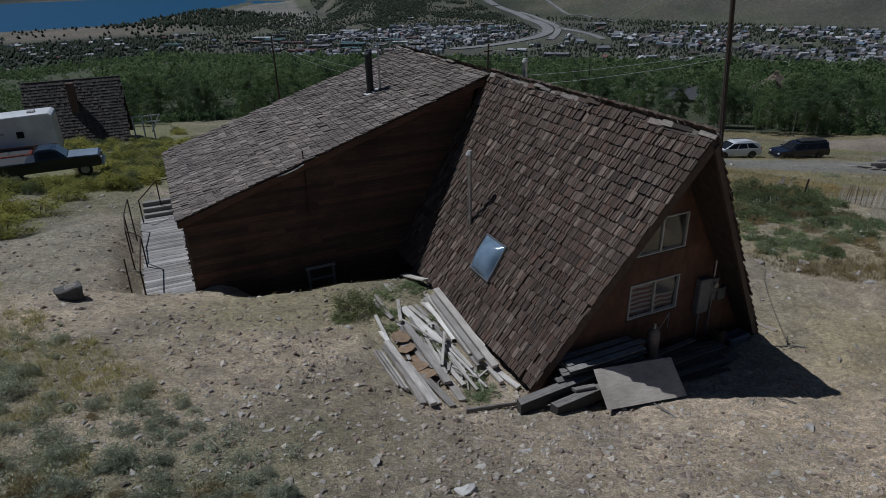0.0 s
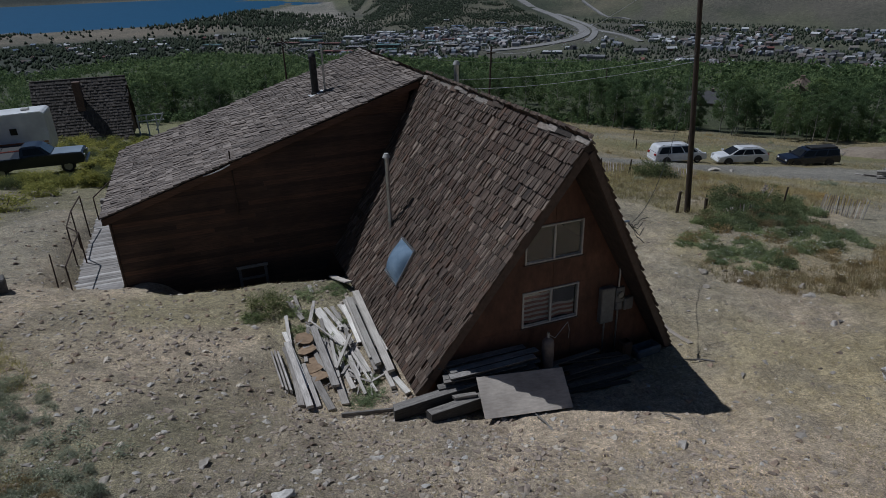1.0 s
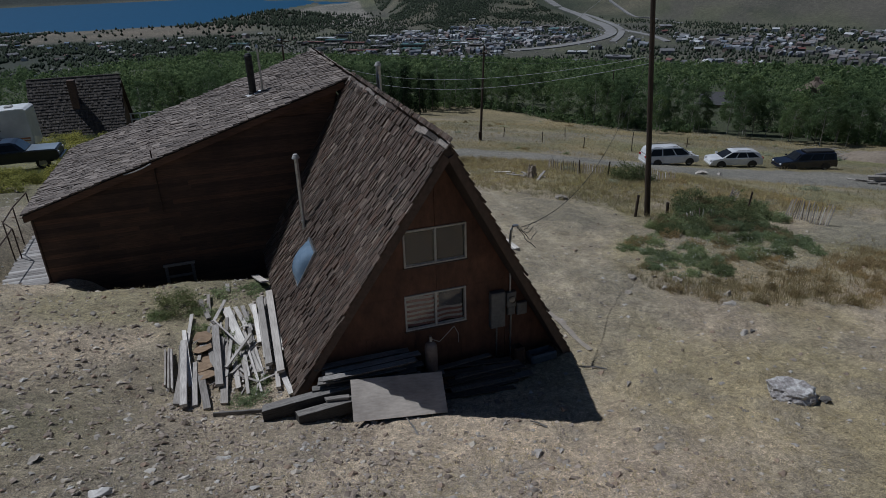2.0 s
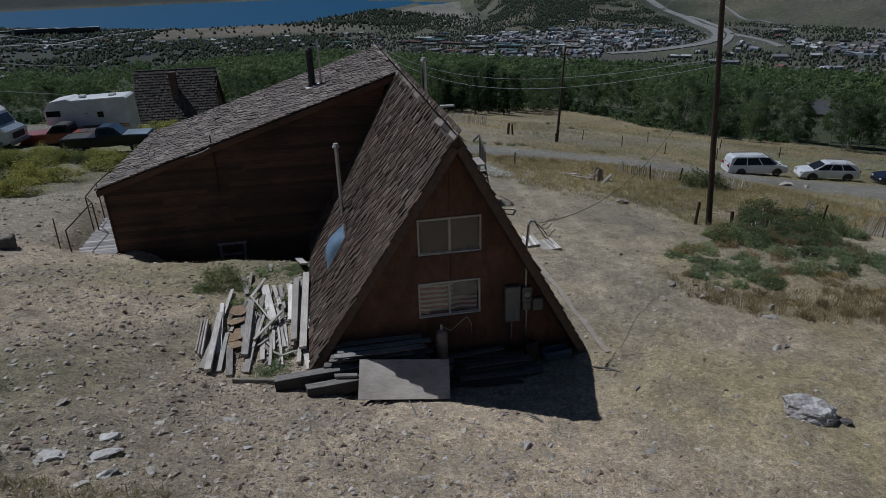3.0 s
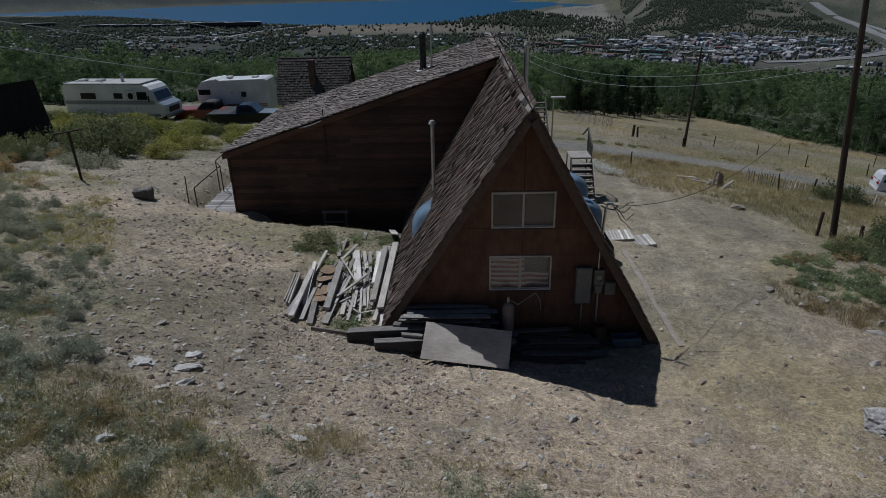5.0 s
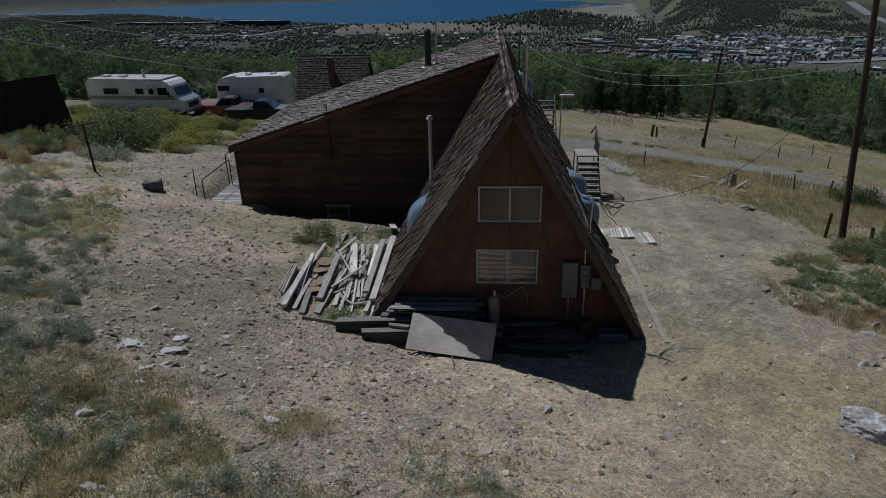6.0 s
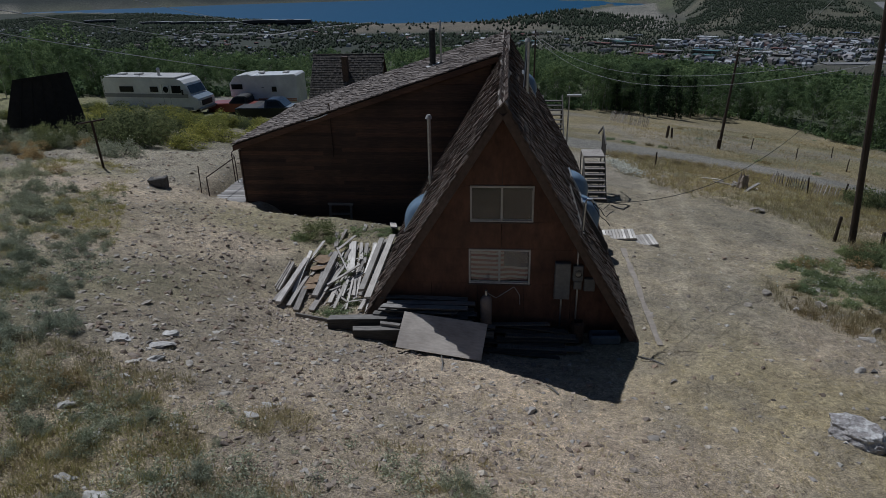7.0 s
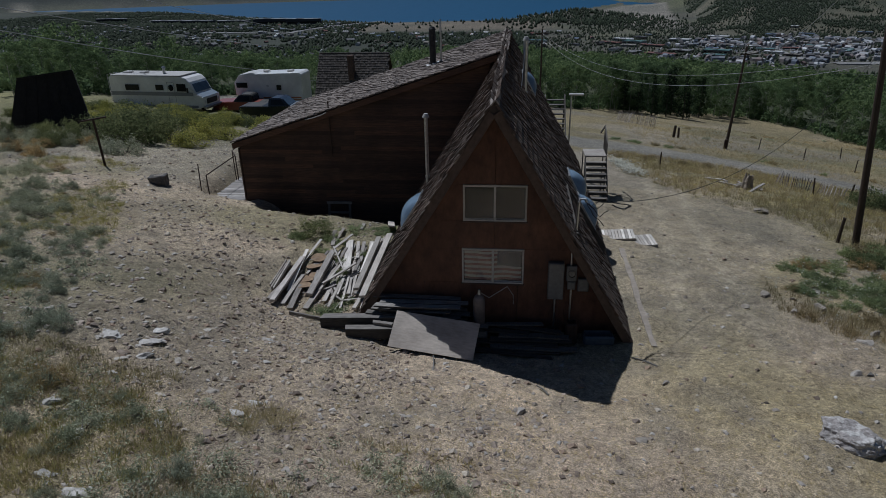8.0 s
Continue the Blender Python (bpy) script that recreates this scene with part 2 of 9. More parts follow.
def lie(x, y):
    """Height of the ground, without its small roughness; takes arrays."""
    x, y = np.asarray(x, float), np.asarray(y, float)
    near = 0.958 - 0.1022 * x - 0.1163 * y - 0.00029 * x * x - 0.00023 * y * y
    for cx, cy, s, h in HUMPS:
        near = near + h * np.exp(-((x - cx) ** 2 + (y - cy) ** 2) / (2 * s * s))
    # the hollow dug along the wing's wall
    near = near - 0.85 * smooth(6.6, 8.2, y) * smooth(10.6, 9.2, y) * smooth(-10.2, -8.6, x) * smooth(-2.0, -4.0, x)
    # the pit dug beside the deck
    near = near - 0.55 * smooth(-13.6, -12.5, x) * smooth(-10.4, -11.0, x) * smooth(8.3, 9.2, y) * smooth(17.0, 15.0, y)
    u = 0.613 * np.maximum(x, -40) + 0.79 * y + 0.45 * np.maximum(0, -40 - x)
    far = np.where(u < 50, 0.4 - 0.165 * u, -7.85 - 0.136 * (u - 50))
    far = np.maximum(far, -150.0) * smooth(1095, 1000, u) + -150.0 * smooth(1000, 1095, u)
    far = np.minimum(far, 320.0)
    s = 0.9 * x + 0.436 * y - 1750
    far = far + np.where(u > 1000, 0.27 * np.maximum(0, s) ** 1.02, 0) * smooth(3400, 2900, y + 0.0 * x)
    far = far + 0.30 * np.maximum(0, 0.9 * x + 0.436 * y - 2050) * smooth(2900, 3400, y)
    far = far + 26 * np.exp(-(((x - 130) / 130) ** 2 + ((y - 2480) / 150) ** 2))
    far = far + 9 * np.exp(-(((x + 240) / 300) ** 2 + ((y - 2150) / 130) ** 2))
    far = far + 0.13 * np.maximum(0, y - 1740) * smooth(0, 160, x - 450 - (y - 1936) * 0.13) * smooth(1150, 950, x) * smooth(3600, 3000, y)
    wet = smooth(0, 60, y - shore(x)) * smooth(400, 340, x - (y - 3500) * 0.12) * smooth(0, -60, np.hypot(x, y) - brink(x, y))
    far = far - 12 * wet + 0.45 * np.maximum(0, np.hypot(x, y) - brink(x, y))
    k = smooth(58, 95, np.hypot(x - 5, y - 25))
    return near * (1 - k) + far * k


def lattice(x, y, seed):
    """Smooth random heights between 0 and 1 on a unit lattice."""
    xi, yi = np.floor(x).astype(np.int64), np.floor(y).astype(np.int64)
    fx, fy = x - xi, y - yi
    fx, fy = fx * fx * (3 - 2 * fx), fy * fy * (3 - 2 * fy)

    def h(a, b):
        k = (a * 374761393 + b * 668265263 + seed * 974634777) & 0x7FFFFFFF
        k = ((k ^ (k >> 13)) * 1274126177) & 0x7FFFFFFF
        return ((k ^ (k >> 16)) & 0xFFFF) / 65535.0
    return (h(xi, yi) * (1 - fx) + h(xi + 1, yi) * fx) * (1 - fy) + (h(xi, yi + 1) * (1 - fx) + h(xi + 1, yi + 1) * fx) * fy


def rough(x, y):
    """The small unevenness of the near ground and the swell of the far hills."""
    r = np.hypot(x, y)
    small = 0.16 * (lattice(x * 0.9, y * 0.9, 1) - 0.5) + 0.09 * (lattice(x * 2.3, y * 2.3, 2) - 0.5) + 0.05 * (lattice(x * 5.5, y * 5.5, 3) - 0.5)
    calm = 1 - 0.75 * np.exp(-((road_gap(x, y)) / 3.0) ** 2)
    big = 30 * (lattice(x / 260, y / 260, 4) - 0.5) + 14 * (lattice(x / 90, y / 90, 5) - 0.5)
    hill = smooth(20, 200, 0.9 * x + 0.436 * y - 1750)
    return small * smooth(90, 40, r) * calm + big * hill * smooth(1300, 1700, r)


def road_gap(x, y):
    """Distance from the middle of the village road."""
    def soft(v):
        return 3.0 * np.logaddexp(0, v / 3.0)
    mid = 37.2 - 0.62 * soft(x - 21.0) + 0.15 * soft(12.0 - x)
    return np.abs(y - mid) / (1.0 + 0.16 * smooth(16, 26, x))


def apron(x, y):
    """Gravel shoulder on the near side of the road where cars stand."""
    mid = 37.2 - 0.62 * 3.0 * np.logaddexp(0, (x - 21.0) / 3.0)
    return smooth(28, 33, x) * smooth(62, 52, x) * smooth(-8.8, -7.6, y - mid) * smooth(2.0, 0.0, y - mid)


def land(x, y):
    return lie(x, y) + rough(np.asarray(x, float), np.asarray(y, float))


def height(x, y):
    return float(land(np.array([x]), np.array([y]))[0])


# foot of the woods, west to east
EDGE_X = [-70, -45, -36, -30, -24, -18, -8, 2, 14, 28, 38, 43, 46, 50, 54, 62, 66, 74, 90, 130]
EDGE_Y = [18, 26, 33, 46, 58, 70, 80, 90, 99, 103, 102, 95, 82, 73, 68, 62, 54, 48, 36, 10]
# east side of the bare drive, by northing
DRIVE_Y = [-3.0, 2.0, 3.3, 5.0, 7.3, 9.5, 12.0, 14.0, 15.5, 16.8, 18.0, 20.0, 24.7, 31.0]
DRIVE_X = [7.2, 7.9, 8.0, 8.4, 9.3, 11.6, 13.2, 13.1, 12.6, 11.0, 8.9, 7.7, 6.1, 6.4]


def drive_edge(y):
    return np.interp(y, DRIVE_Y, DRIVE_X)


def cover(x, y):
    """Base colour of the ground by what covers it."""
    n1, n2, n3 = lattice(x * 0.35, y * 0.35, 11), lattice(x * 1.1, y * 1.1, 12), lattice(x * 0.09, y * 0.09, 13)
    col = np.empty((len(x), 3))
    col[:] = (0.368, 0.309, 0.253)

    def lay(c, w):
        w = np.clip(w, 0, 1)[:, None]
        col[:] = col * (1 - w) + np.array(c) * w
    u = 0.613 * np.maximum(x, -40) + 0.79 * y + 0.45 * np.maximum(0, -40 - x)
    r = np.hypot(x, y)
    # straw over the trodden slope
    lay((0.318, 0.274, 0.180), smooth(0.2, 0.7, n1) * 0.85 * smooth(-1, 5, x + 0.4 * y))
    lay((0.235, 0.21, 0.18), smooth(0.55, 0.8, n2) * 0.5)
    # sage and dry grass on the upper slope
    lay((0.225, 0.205, 0.14), smooth(0.15, 0.6, n1) * 0.85 * smooth(-7, -10.5, x - 0.8 * (y + 3) * (y > -3)))
    lay((0.25, 0.22, 0.145), smooth(0.3, 0.8, n1) * 0.6 * smooth(-5.0, -8.5, y))
    lay((0.215, 0.20, 0.135), smooth(0.2, 0.6, n1) * 0.8 * smooth(-14.5, -17.5, x) * smooth(3, 6, y) * smooth(24, 20, y))
    # dry meadow on both sides of the road
    lay((0.27, 0.235, 0.14), smooth(13, 18, x + 0.35 * (y - 12)) * smooth(0.15, 0.5, n3 * 0.6 + n1 * 0.4) * smooth(90, 60, r))
    lay((0.25, 0.208, 0.125), smooth(3.2, 4.5, road_gap(x, y)) * smooth(26, 30, y + 0.3 * (x - 8)) * smooth(-8, 2, x) * 0.9)
    lay((0.20, 0.20, 0.10), smooth(22, 30, y - 0.3 * (x + 10)) * smooth(-6, -14, x) * 0.8)
    lay((0.24, 0.225, 0.195), smooth(0.6, 0.8, lattice(x * 0.21, y * 0.3, 14)) * 0.7 * smooth(14, 20, x) * smooth(90, 60, r))
    lay((0.265, 0.235, 0.20), smooth(0.5, 0.72, lattice(x * 0.16, y * 0.22, 16) * 0.7 + n1 * 0.3) * 0.8 * smooth(14, 20, x + 0.3 * y) * smooth(36, 42, y + 0.45 * (x - 20)) * smooth(110, 80, r))
    lay((0.175, 0.165, 0.095), smooth(0.55, 0.75, lattice(x * 0.23, y * 0.31, 17)) * 0.6 * smooth(14, 20, x) * smooth(110, 80, r))
    # rusty dirt and trampled ochre between yard and weeds
    lay((0.33, 0.262, 0.185), smooth(0.45, 0.75, n1) * 0.6 * smooth(7.0, 9.0, x) * smooth(16, 12, x) * smooth(-3, 0, y) * smooth(5, 2.5, y - 0.15 * x))
    # packed yard and drive
    off = x - drive_edge(y) + 1.1 * (n2 - 0.5)
    bare = smooth(0.35, -0.55, off) * smooth(3.2, 3.9, x) * smooth(-3.0, 3.5, y) * smooth(33, 30, y)
    lay((0.40, 0.342, 0.276), bare * 0.94)
    lay((0.275, 0.243, 0.208), bare * smooth(0.5, 0.8, lattice(x * 0.55, y * 0.9, 15)) * 0.55)
    lay((0.31, 0.275, 0.245), bare * smooth(17, 24, y) * 0.75)
    lay((0.30, 0.275, 0.235), smooth(8, 10, y) * smooth(20, 15, y) * smooth(-12.5, -14.5, x) * smooth(-26, -20, x) * 0.8)
    # wheel tracks of the drive
    tr = np.interp(y, [-2, 2, 5.6, 9.7, 20, 30], [4.6, 5.2, 5.75, 6.25, 7.2, 8.5])
    tr2 = np.interp(y, [-2, 2, 5.6, 10.4, 20, 30], [6.9, 7.1, 7.35, 7.65, 8.9, 10.2])
    worn = np.maximum(np.exp(-((x - tr) / 0.3) ** 2), np.exp(-((x - tr2) / 0.3) ** 2)) * smooth(-3, 4, y) * smooth(30, 24, y)
    lay((0.46, 0.40, 0.33), worn * 0.75)
    # road
    lay((0.25, 0.235, 0.225), np.maximum(smooth(4.0, 3.2, road_gap(x, y)), apron(x, y)) * smooth(-45, -30, x))
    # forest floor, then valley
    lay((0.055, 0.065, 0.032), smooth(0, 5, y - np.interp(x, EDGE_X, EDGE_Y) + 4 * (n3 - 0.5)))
    lay((0.21, 0.20, 0.10), smooth(4.2, 5.5, road_gap(x, y)) * smooth(4, -2, np.abs(y - 44 + 0.62 * (x - 42)) - 4) * smooth(30, 38, x) * 0.8)
    lay((0.070, 0.071, 0.060), smooth(1040, 1110, u))
    nf = lattice(x / 170, y / 170, 21) * 0.6 + lattice(x / 55, y / 55, 22) * 0.4
    lay((0.075, 0.082, 0.055), smooth(0.48, 0.6, nf) * smooth(1060, 1140, u) * 0.8)
    lay((0.026, 0.034, 0.024), smooth(60, -160, x) * smooth(1060, 1140, u) * smooth(20, -60, y - shore(x)) * 0.92)
    s = 0.9 * x + 0.436 * y - 1750
    lay((0.080, 0.078, 0.070), smooth(0, 200, s))
    lay((0.075, 0.085, 0.05), smooth(0.45, 0.56, nf) * smooth(0, 100, s) * smooth(1500, 900, x))
    lay((0.25, 0.235, 0.21), smooth(60, 0, np.abs(y - shore(x) + 20)) * (x < 60))
    lay((0.13, 0.115, 0.095), smooth(1900, 2000, y) * smooth(100, -50, x) * smooth(-800, -600, x))
    # far rim: wooded shore with the blue-dark of haze put into its colour
    lay((0.020, 0.029, 0.030), smooth(0, 40, np.hypot(x, y) - brink(x, y)))
    # wooded hill between dam and highway
    toe = x - 450 - (y - 1936) * 0.13
    lay((0.092, 0.090, 0.068), smooth(0, 60, toe) * smooth(1700, 1800, y))
    lay((0.036, 0.046, 0.030), smooth(0.46, 0.58, nf) * smooth(0, 60, toe) * smooth(1700, 1800, y) * smooth(1250, 1050, x))
    # the dam
    left = np.interp(y, [2000, 2037, 2350, 2455, 3222, 3516], [411, 304, 234, 130, 342, 598])
    lay((0.175, 0.168, 0.16), smooth(-12, 12, x - left) * smooth(12, -12, x - 411 - (y - 2005) * 0.124) * smooth(1995, 2020, y) * smooth(3600, 3500, y))
    col *= (1.0 + (0.18 - 0.13 * smooth(-2, 1.5, x)) * smooth(75, 55, r) * smooth(18, 8, y))[:, None]
    return col


def build_ground():
    fwd = np.linspace(radians(-66), radians(66), 640)
    back = np.linspace(radians(66), radians(294), 110)[1:-1]
    ang = np.concatenate([fwd, back])
    rad = [0.0]
    step = 0.17
    while rad[-1] < 5300:
        step = 0.17 if rad[-1] < 34 else step * 1.035
        rad.append(rad[-1] + step)
    rad = np.array(rad[1:])
    cx, cy = 0.5, -9.0
    A, R = np.meshgrid(ang, rad)
    X, Y = (cx + R * np.sin(A)).ravel(), (cy + R * np.cos(A)).ravel()
    Z = land(X, Y)
    n, k = len(ang), len(rad)
    idx = np.arange(n * k).reshape(k, n)
    nxt = np.roll(idx, -1, axis=1)
    quads = np.stack([idx[:-1], nxt[:-1], nxt[1:], idx[1:]], -1).reshape(-1, 4)[:, ::-1]
    me = bpy.data.meshes.new("ground")
    X, Y, Z = np.append(X, cx), np.append(Y, cy), np.append(Z, height(cx, cy))
    fan = np.stack([np.full(n, n * k), nxt[0], idx[0]], -1)
    loops = np.concatenate([quads.ravel(), fan.ravel()])
    starts = np.concatenate([np.arange(len(quads)) * 4, len(quads) * 4 + np.arange(n) * 3])
    me.vertices.add(len(X))
    me.vertices.foreach_set("co", np.stack([X, Y, Z], -1).ravel())
    me.loops.add(len(loops))
    me.loops.foreach_set("vertex_index", loops.astype(np.int32))
    me.polygons.add(len(starts))
    me.polygons.foreach_set("loop_start", starts.astype(np.int32))
    me.update(calc_edges=True)
    me.validate()
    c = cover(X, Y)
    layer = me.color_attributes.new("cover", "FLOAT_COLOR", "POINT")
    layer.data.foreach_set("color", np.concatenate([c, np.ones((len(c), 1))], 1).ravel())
    me.polygons.foreach_set("use_smooth", [True] * len(me.polygons))
    me.materials.append(GROUND)
    ob = new("ground", me)
    return tagged(ob, "dry stony mountainside with trodden dirt, straw and meadow", "ground", kind="structure")


build_ground()


def build_lake():
    bm = bmesh.new()
    vs = [bm.verts.new(p) for p in ((-4700, 1900, -151.0), (1300, 1900, -151.0), (1300, 4990, -151.0), (-4700, 4990, -151.0))]
    bm.faces.new(vs)
    tagged(solo("water", bm, WATER, "deep blue mountain reservoir", "lake"), kind="structure")


build_lake()

# ---------------------------------------------------------------- the A-frame house
HOUSE = pose(0, 0, 0, 0, 0, 2.0)
house = thing("house", "weathered brown A-frame house with a shed-roofed wing and cedar shake roofs", "house", HOUSE)
RIDGE_Z = 6.25
RUNS, EAVES = {-1: 0.612, 1: 0.567}, {-1: 0.30, 1: -0.12}          # run per metre of fall and eaves' height, west and east slope
WING_EAVE_X, WING_FALL, WING_Y0, WING_Y1 = -10.68, 0.318, 8.72, 17.35


def front_edge(z, side):
    """How far the roof juts out over the front wall at a height."""
    low = -0.10 if side < 0 else -0.42
    return low + (-1.15 - low) * (z - EAVES[side]) / (RIDGE_Z - EAVES[side])


def a_roof(side):
    """One steep slope as a boarded slab."""
    bm = bmesh.new()
    y_end = WING_Y0 + 0.2 if side < 0 else WING_Y1
    pts = []
    for z, y in ((RIDGE_Z, front_edge(RIDGE_Z, side)), (EAVES[side], front_edge(EAVES[side], side)), (EAVES[side], y_end), (RIDGE_Z, y_end)):
        pts.append(Vector((side * (RIDGE_Z - z) * RUNS[side], y, z)))
    nrm = Vector((side * 1.0, 0, RUNS[side])).normalized()
    top = [bm.verts.new(p - nrm * 0.01) for p in pts]
    low = [bm.verts.new(p - nrm * 0.16) for p in pts]
    bm.faces.new(top)
    bm.faces.new(low[::-1])
    for i in range(4):
        j = (i + 1) % 4
        bm.faces.new((top[j], top[i], low[i], low[j]))
    bmesh.ops.recalc_face_normals(bm, faces=bm.faces)
    return part("roof", bm, UNDERLAY, house, "steep cedar shake roof slope")


roof_left, roof_right = a_roof(-1), a_roof(1)


def wing_z(x):
    return RIDGE_Z + WING_FALL * x


bm = bmesh.new()
prism(bm, [(0.0, RIDGE_Z - 0.02), (WING_EAVE_X, wing_z(WING_EAVE_X) - 0.02), (WING_EAVE_X, wing_z(WING_EAVE_X) - 0.22), (-0.1, RIDGE_Z - 0.25)], "y", WING_Y0, WING_Y1)
roof_wing = part("roof", bm, UNDERLAY, house, "low-pitched silvered shake roof of the wing")

# ---- walls


def a_half(z, side=-1, inset=0.19):
    return (RIDGE_Z - z) * RUNS[side] - inset


def front_wall():
    """Plywood sheets between the slopes, left open for two windows."""
    wall = new("wall")
    wall.parent = house
    tagged(wall, "red-brown plywood gable wall")
    def sheet(pts):
        bm = bmesh.new()
        prism(bm, pts, "y", 0.0, 0.11)
        part("panel", bm, PLYWOOD_RED, wall)
    U, V = (-0.79, 0.79, 3.13, 4.08), (-0.83, 0.76, 1.40, 2.38)
    for z0, z1, hole in ((-0.5, 1.40, None), (1.40, 2.38, V), (2.38, 3.13, None), (3.13, 4.08, U), (4.08, RIDGE_Z - 0.3, None)):
        w0, w1, e0, e1 = a_half(z0), a_half(z1), a_half(z0, 1), a_half(z1, 1)
        if hole:
            sheet([(-w0, z0), (hole[0], z0), (hole[0], z1), (-w1, z1)])
            sheet([(hole[1], z0), (e0, z0), (e1, z1), (hole[1], z1)])
        else:
            g = 0.004
            if z0 < 1.0:
                for a, b in ((-w0, -1.83), (-1.82, -0.61), (-0.60, 0.61), (0.62, 1.83)):
                    sheet([(a, z0), (b, z0), (b, z1 - g), (max(a, -w1), z1 - g)])
                sheet([(1.84, z0), (e0, z0), (e1, z1 - g), (1.84, z1 - g)])
            else:
                sheet([(-w0, z0 + g), (0.0, z0 + g), (0.0, z1 - g), (-w1, z1 - g)])
                sheet([(0.01, z0 + g), (e0, z0 + g), (e1, z1 - g), (0.01, z1 - g)])


front_wall()


def window(x0, x1, z0, z1, name, label):
    """A sliding window: frame, middle post, two panes, one a step behind the other."""
    w = new(name)
    w.parent = house
    tagged(w, label)
    f = 0.045
    bm = bmesh.new()
    for a, b in (((x0, -0.03, z0), (x1, 0.07, z0 + f)), ((x0, -0.03, z1 - f), (x1, 0.07, z1)), ((x0, -0.03, z0 + f), (x0 + f, 0.07, z1 - f)), ((x1 - f, -0.03, z0 + f), (x1, 0.07, z1 - f))):
        box(bm, a, b, 0.006)
    part("frame", bm, FRAME_WHITE, w, "pale aluminium sliding frame")
    mid = (x0 + x1) / 2
    bm = bmesh.new()
    box(bm, (mid - 0.028, -0.025, z0 + f), (mid + 0.028, 0.05, z1 - f), 0.005)
    part("mullion", bm, FRAME_WHITE, w)
    for a, b, y in ((x0 + f, mid - 0.028, 0.012), (mid + 0.028, x1 - f, 0.032)):
        bm = bmesh.new()
        box(bm, (a, y, z0 + f), (b, y + 0.005, z1 - f))
        p = part("pane", bm, GLASS, w)
        p.visible_shadow = False
        for c, d in (((a, y - 0.012, z0 + f), (b, y + 0.016, z0 + f + 0.022)), ((a, y - 0.012, z1 - f - 0.022), (b, y + 0.016, z1 - f))):
            bm = bmesh.new()
            box(bm, c, d, 0.003)
            part("sash", bm, FRAME_WHITE, w)
    bm = bmesh.new()
    box(bm, (x0 - 0.03, -0.05, z0 - 0.035), (x1 + 0.03, 0.0, z0), 0.006)
    part("sill", bm, TRIM_BROWN, w)


window(-0.79, 0.79, 3.13, 4.08, "window", "upper sliding window with dark panes")
window(-0.83, 0.76, 1.40, 2.38, "window", "lower sliding window with a flag hung behind it")

FLAG_RED = surface("faded red cloth", (0.30, 0.13, 0.115), (0.42, 0.21, 0.185), 20, 3, 0.9, bump=0.1)
FLAG_WHITE = surface("faded white cloth", (0.55, 0.53, 0.50), (0.74, 0.72, 0.68), 20, 3, 0.9, bump=0.1)
FLAG_BLUE = surface("faded blue cloth", (0.055, 0.06, 0.085), (0.09, 0.10, 0.13), 20, 3, 0.9, bump=0.1)


def flag():
    """Thirteen hanging stripes, a starry field in the corner, softly folded."""
    f = thing("flag", "faded stars and stripes flag hanging behind window glass", "flag", HOUSE)
    x0, x1, z0, z1 = -0.775, 0.70, 1.455, 2.325

    def y_at(x, z):
        return 0.095 + 0.016 * math.sin(x * 11 + z * 3) + 0.010 * math.sin(x * 5 - z * 9)

    def strip(name, xa, xb, za, zb, mat, off=0.0, nx=28):
        bm = bmesh.new()
        cols = []
        for i in range(nx + 1):
            x = xa + (xb - xa) * i / nx
            sag = 0.012 * math.sin(x * 6.0)
            cols.append([bm.verts.new((x, y_at(x, z) - off, z + sag)) for z in (za, (za + zb) / 2, zb)])
        for a, b in zip(cols, cols[1:]):
            for k in range(2):
                bm.faces.new((a[k], b[k], b[k + 1], a[k + 1]))
        part(name, bm, mat, f, smooth_faces=True)
    h = (z1 - z0) / 13
    for k in range(13):
        strip("stripe", x0, x1, z0 + k * h, z0 + (k + 1) * h - 0.001, FLAG_RED if k % 2 == 0 else FLAG_WHITE)
    cx = 0.08
    strip("canton", cx, x1, z1 - 7 * h, z1, FLAG_BLUE, 0.005)
    for r in range(9):
        for c in range(6 if r % 2 == 0 else 5):
            x = cx + 0.05 + (c + (0.5 if r % 2 else 0)) * (x1 - cx - 0.1) / 5
            z = z1 - 0.03 - r * (7 * h - 0.06) / 8
            bm = bmesh.new()
            ring = [bm.verts.new((x + rr * math.sin(a), y_at(x, z) - 0.009, z + rr * math.cos(a) + 0.012 * math.sin(x * 6))) for a, rr in ((math.pi * q / 5, 0.019 if q % 2 == 0 else 0.008) for q in range(10))]
            bm.faces.new(ring)
            part("star", bm, FLAG_WHITE, f)


flag()


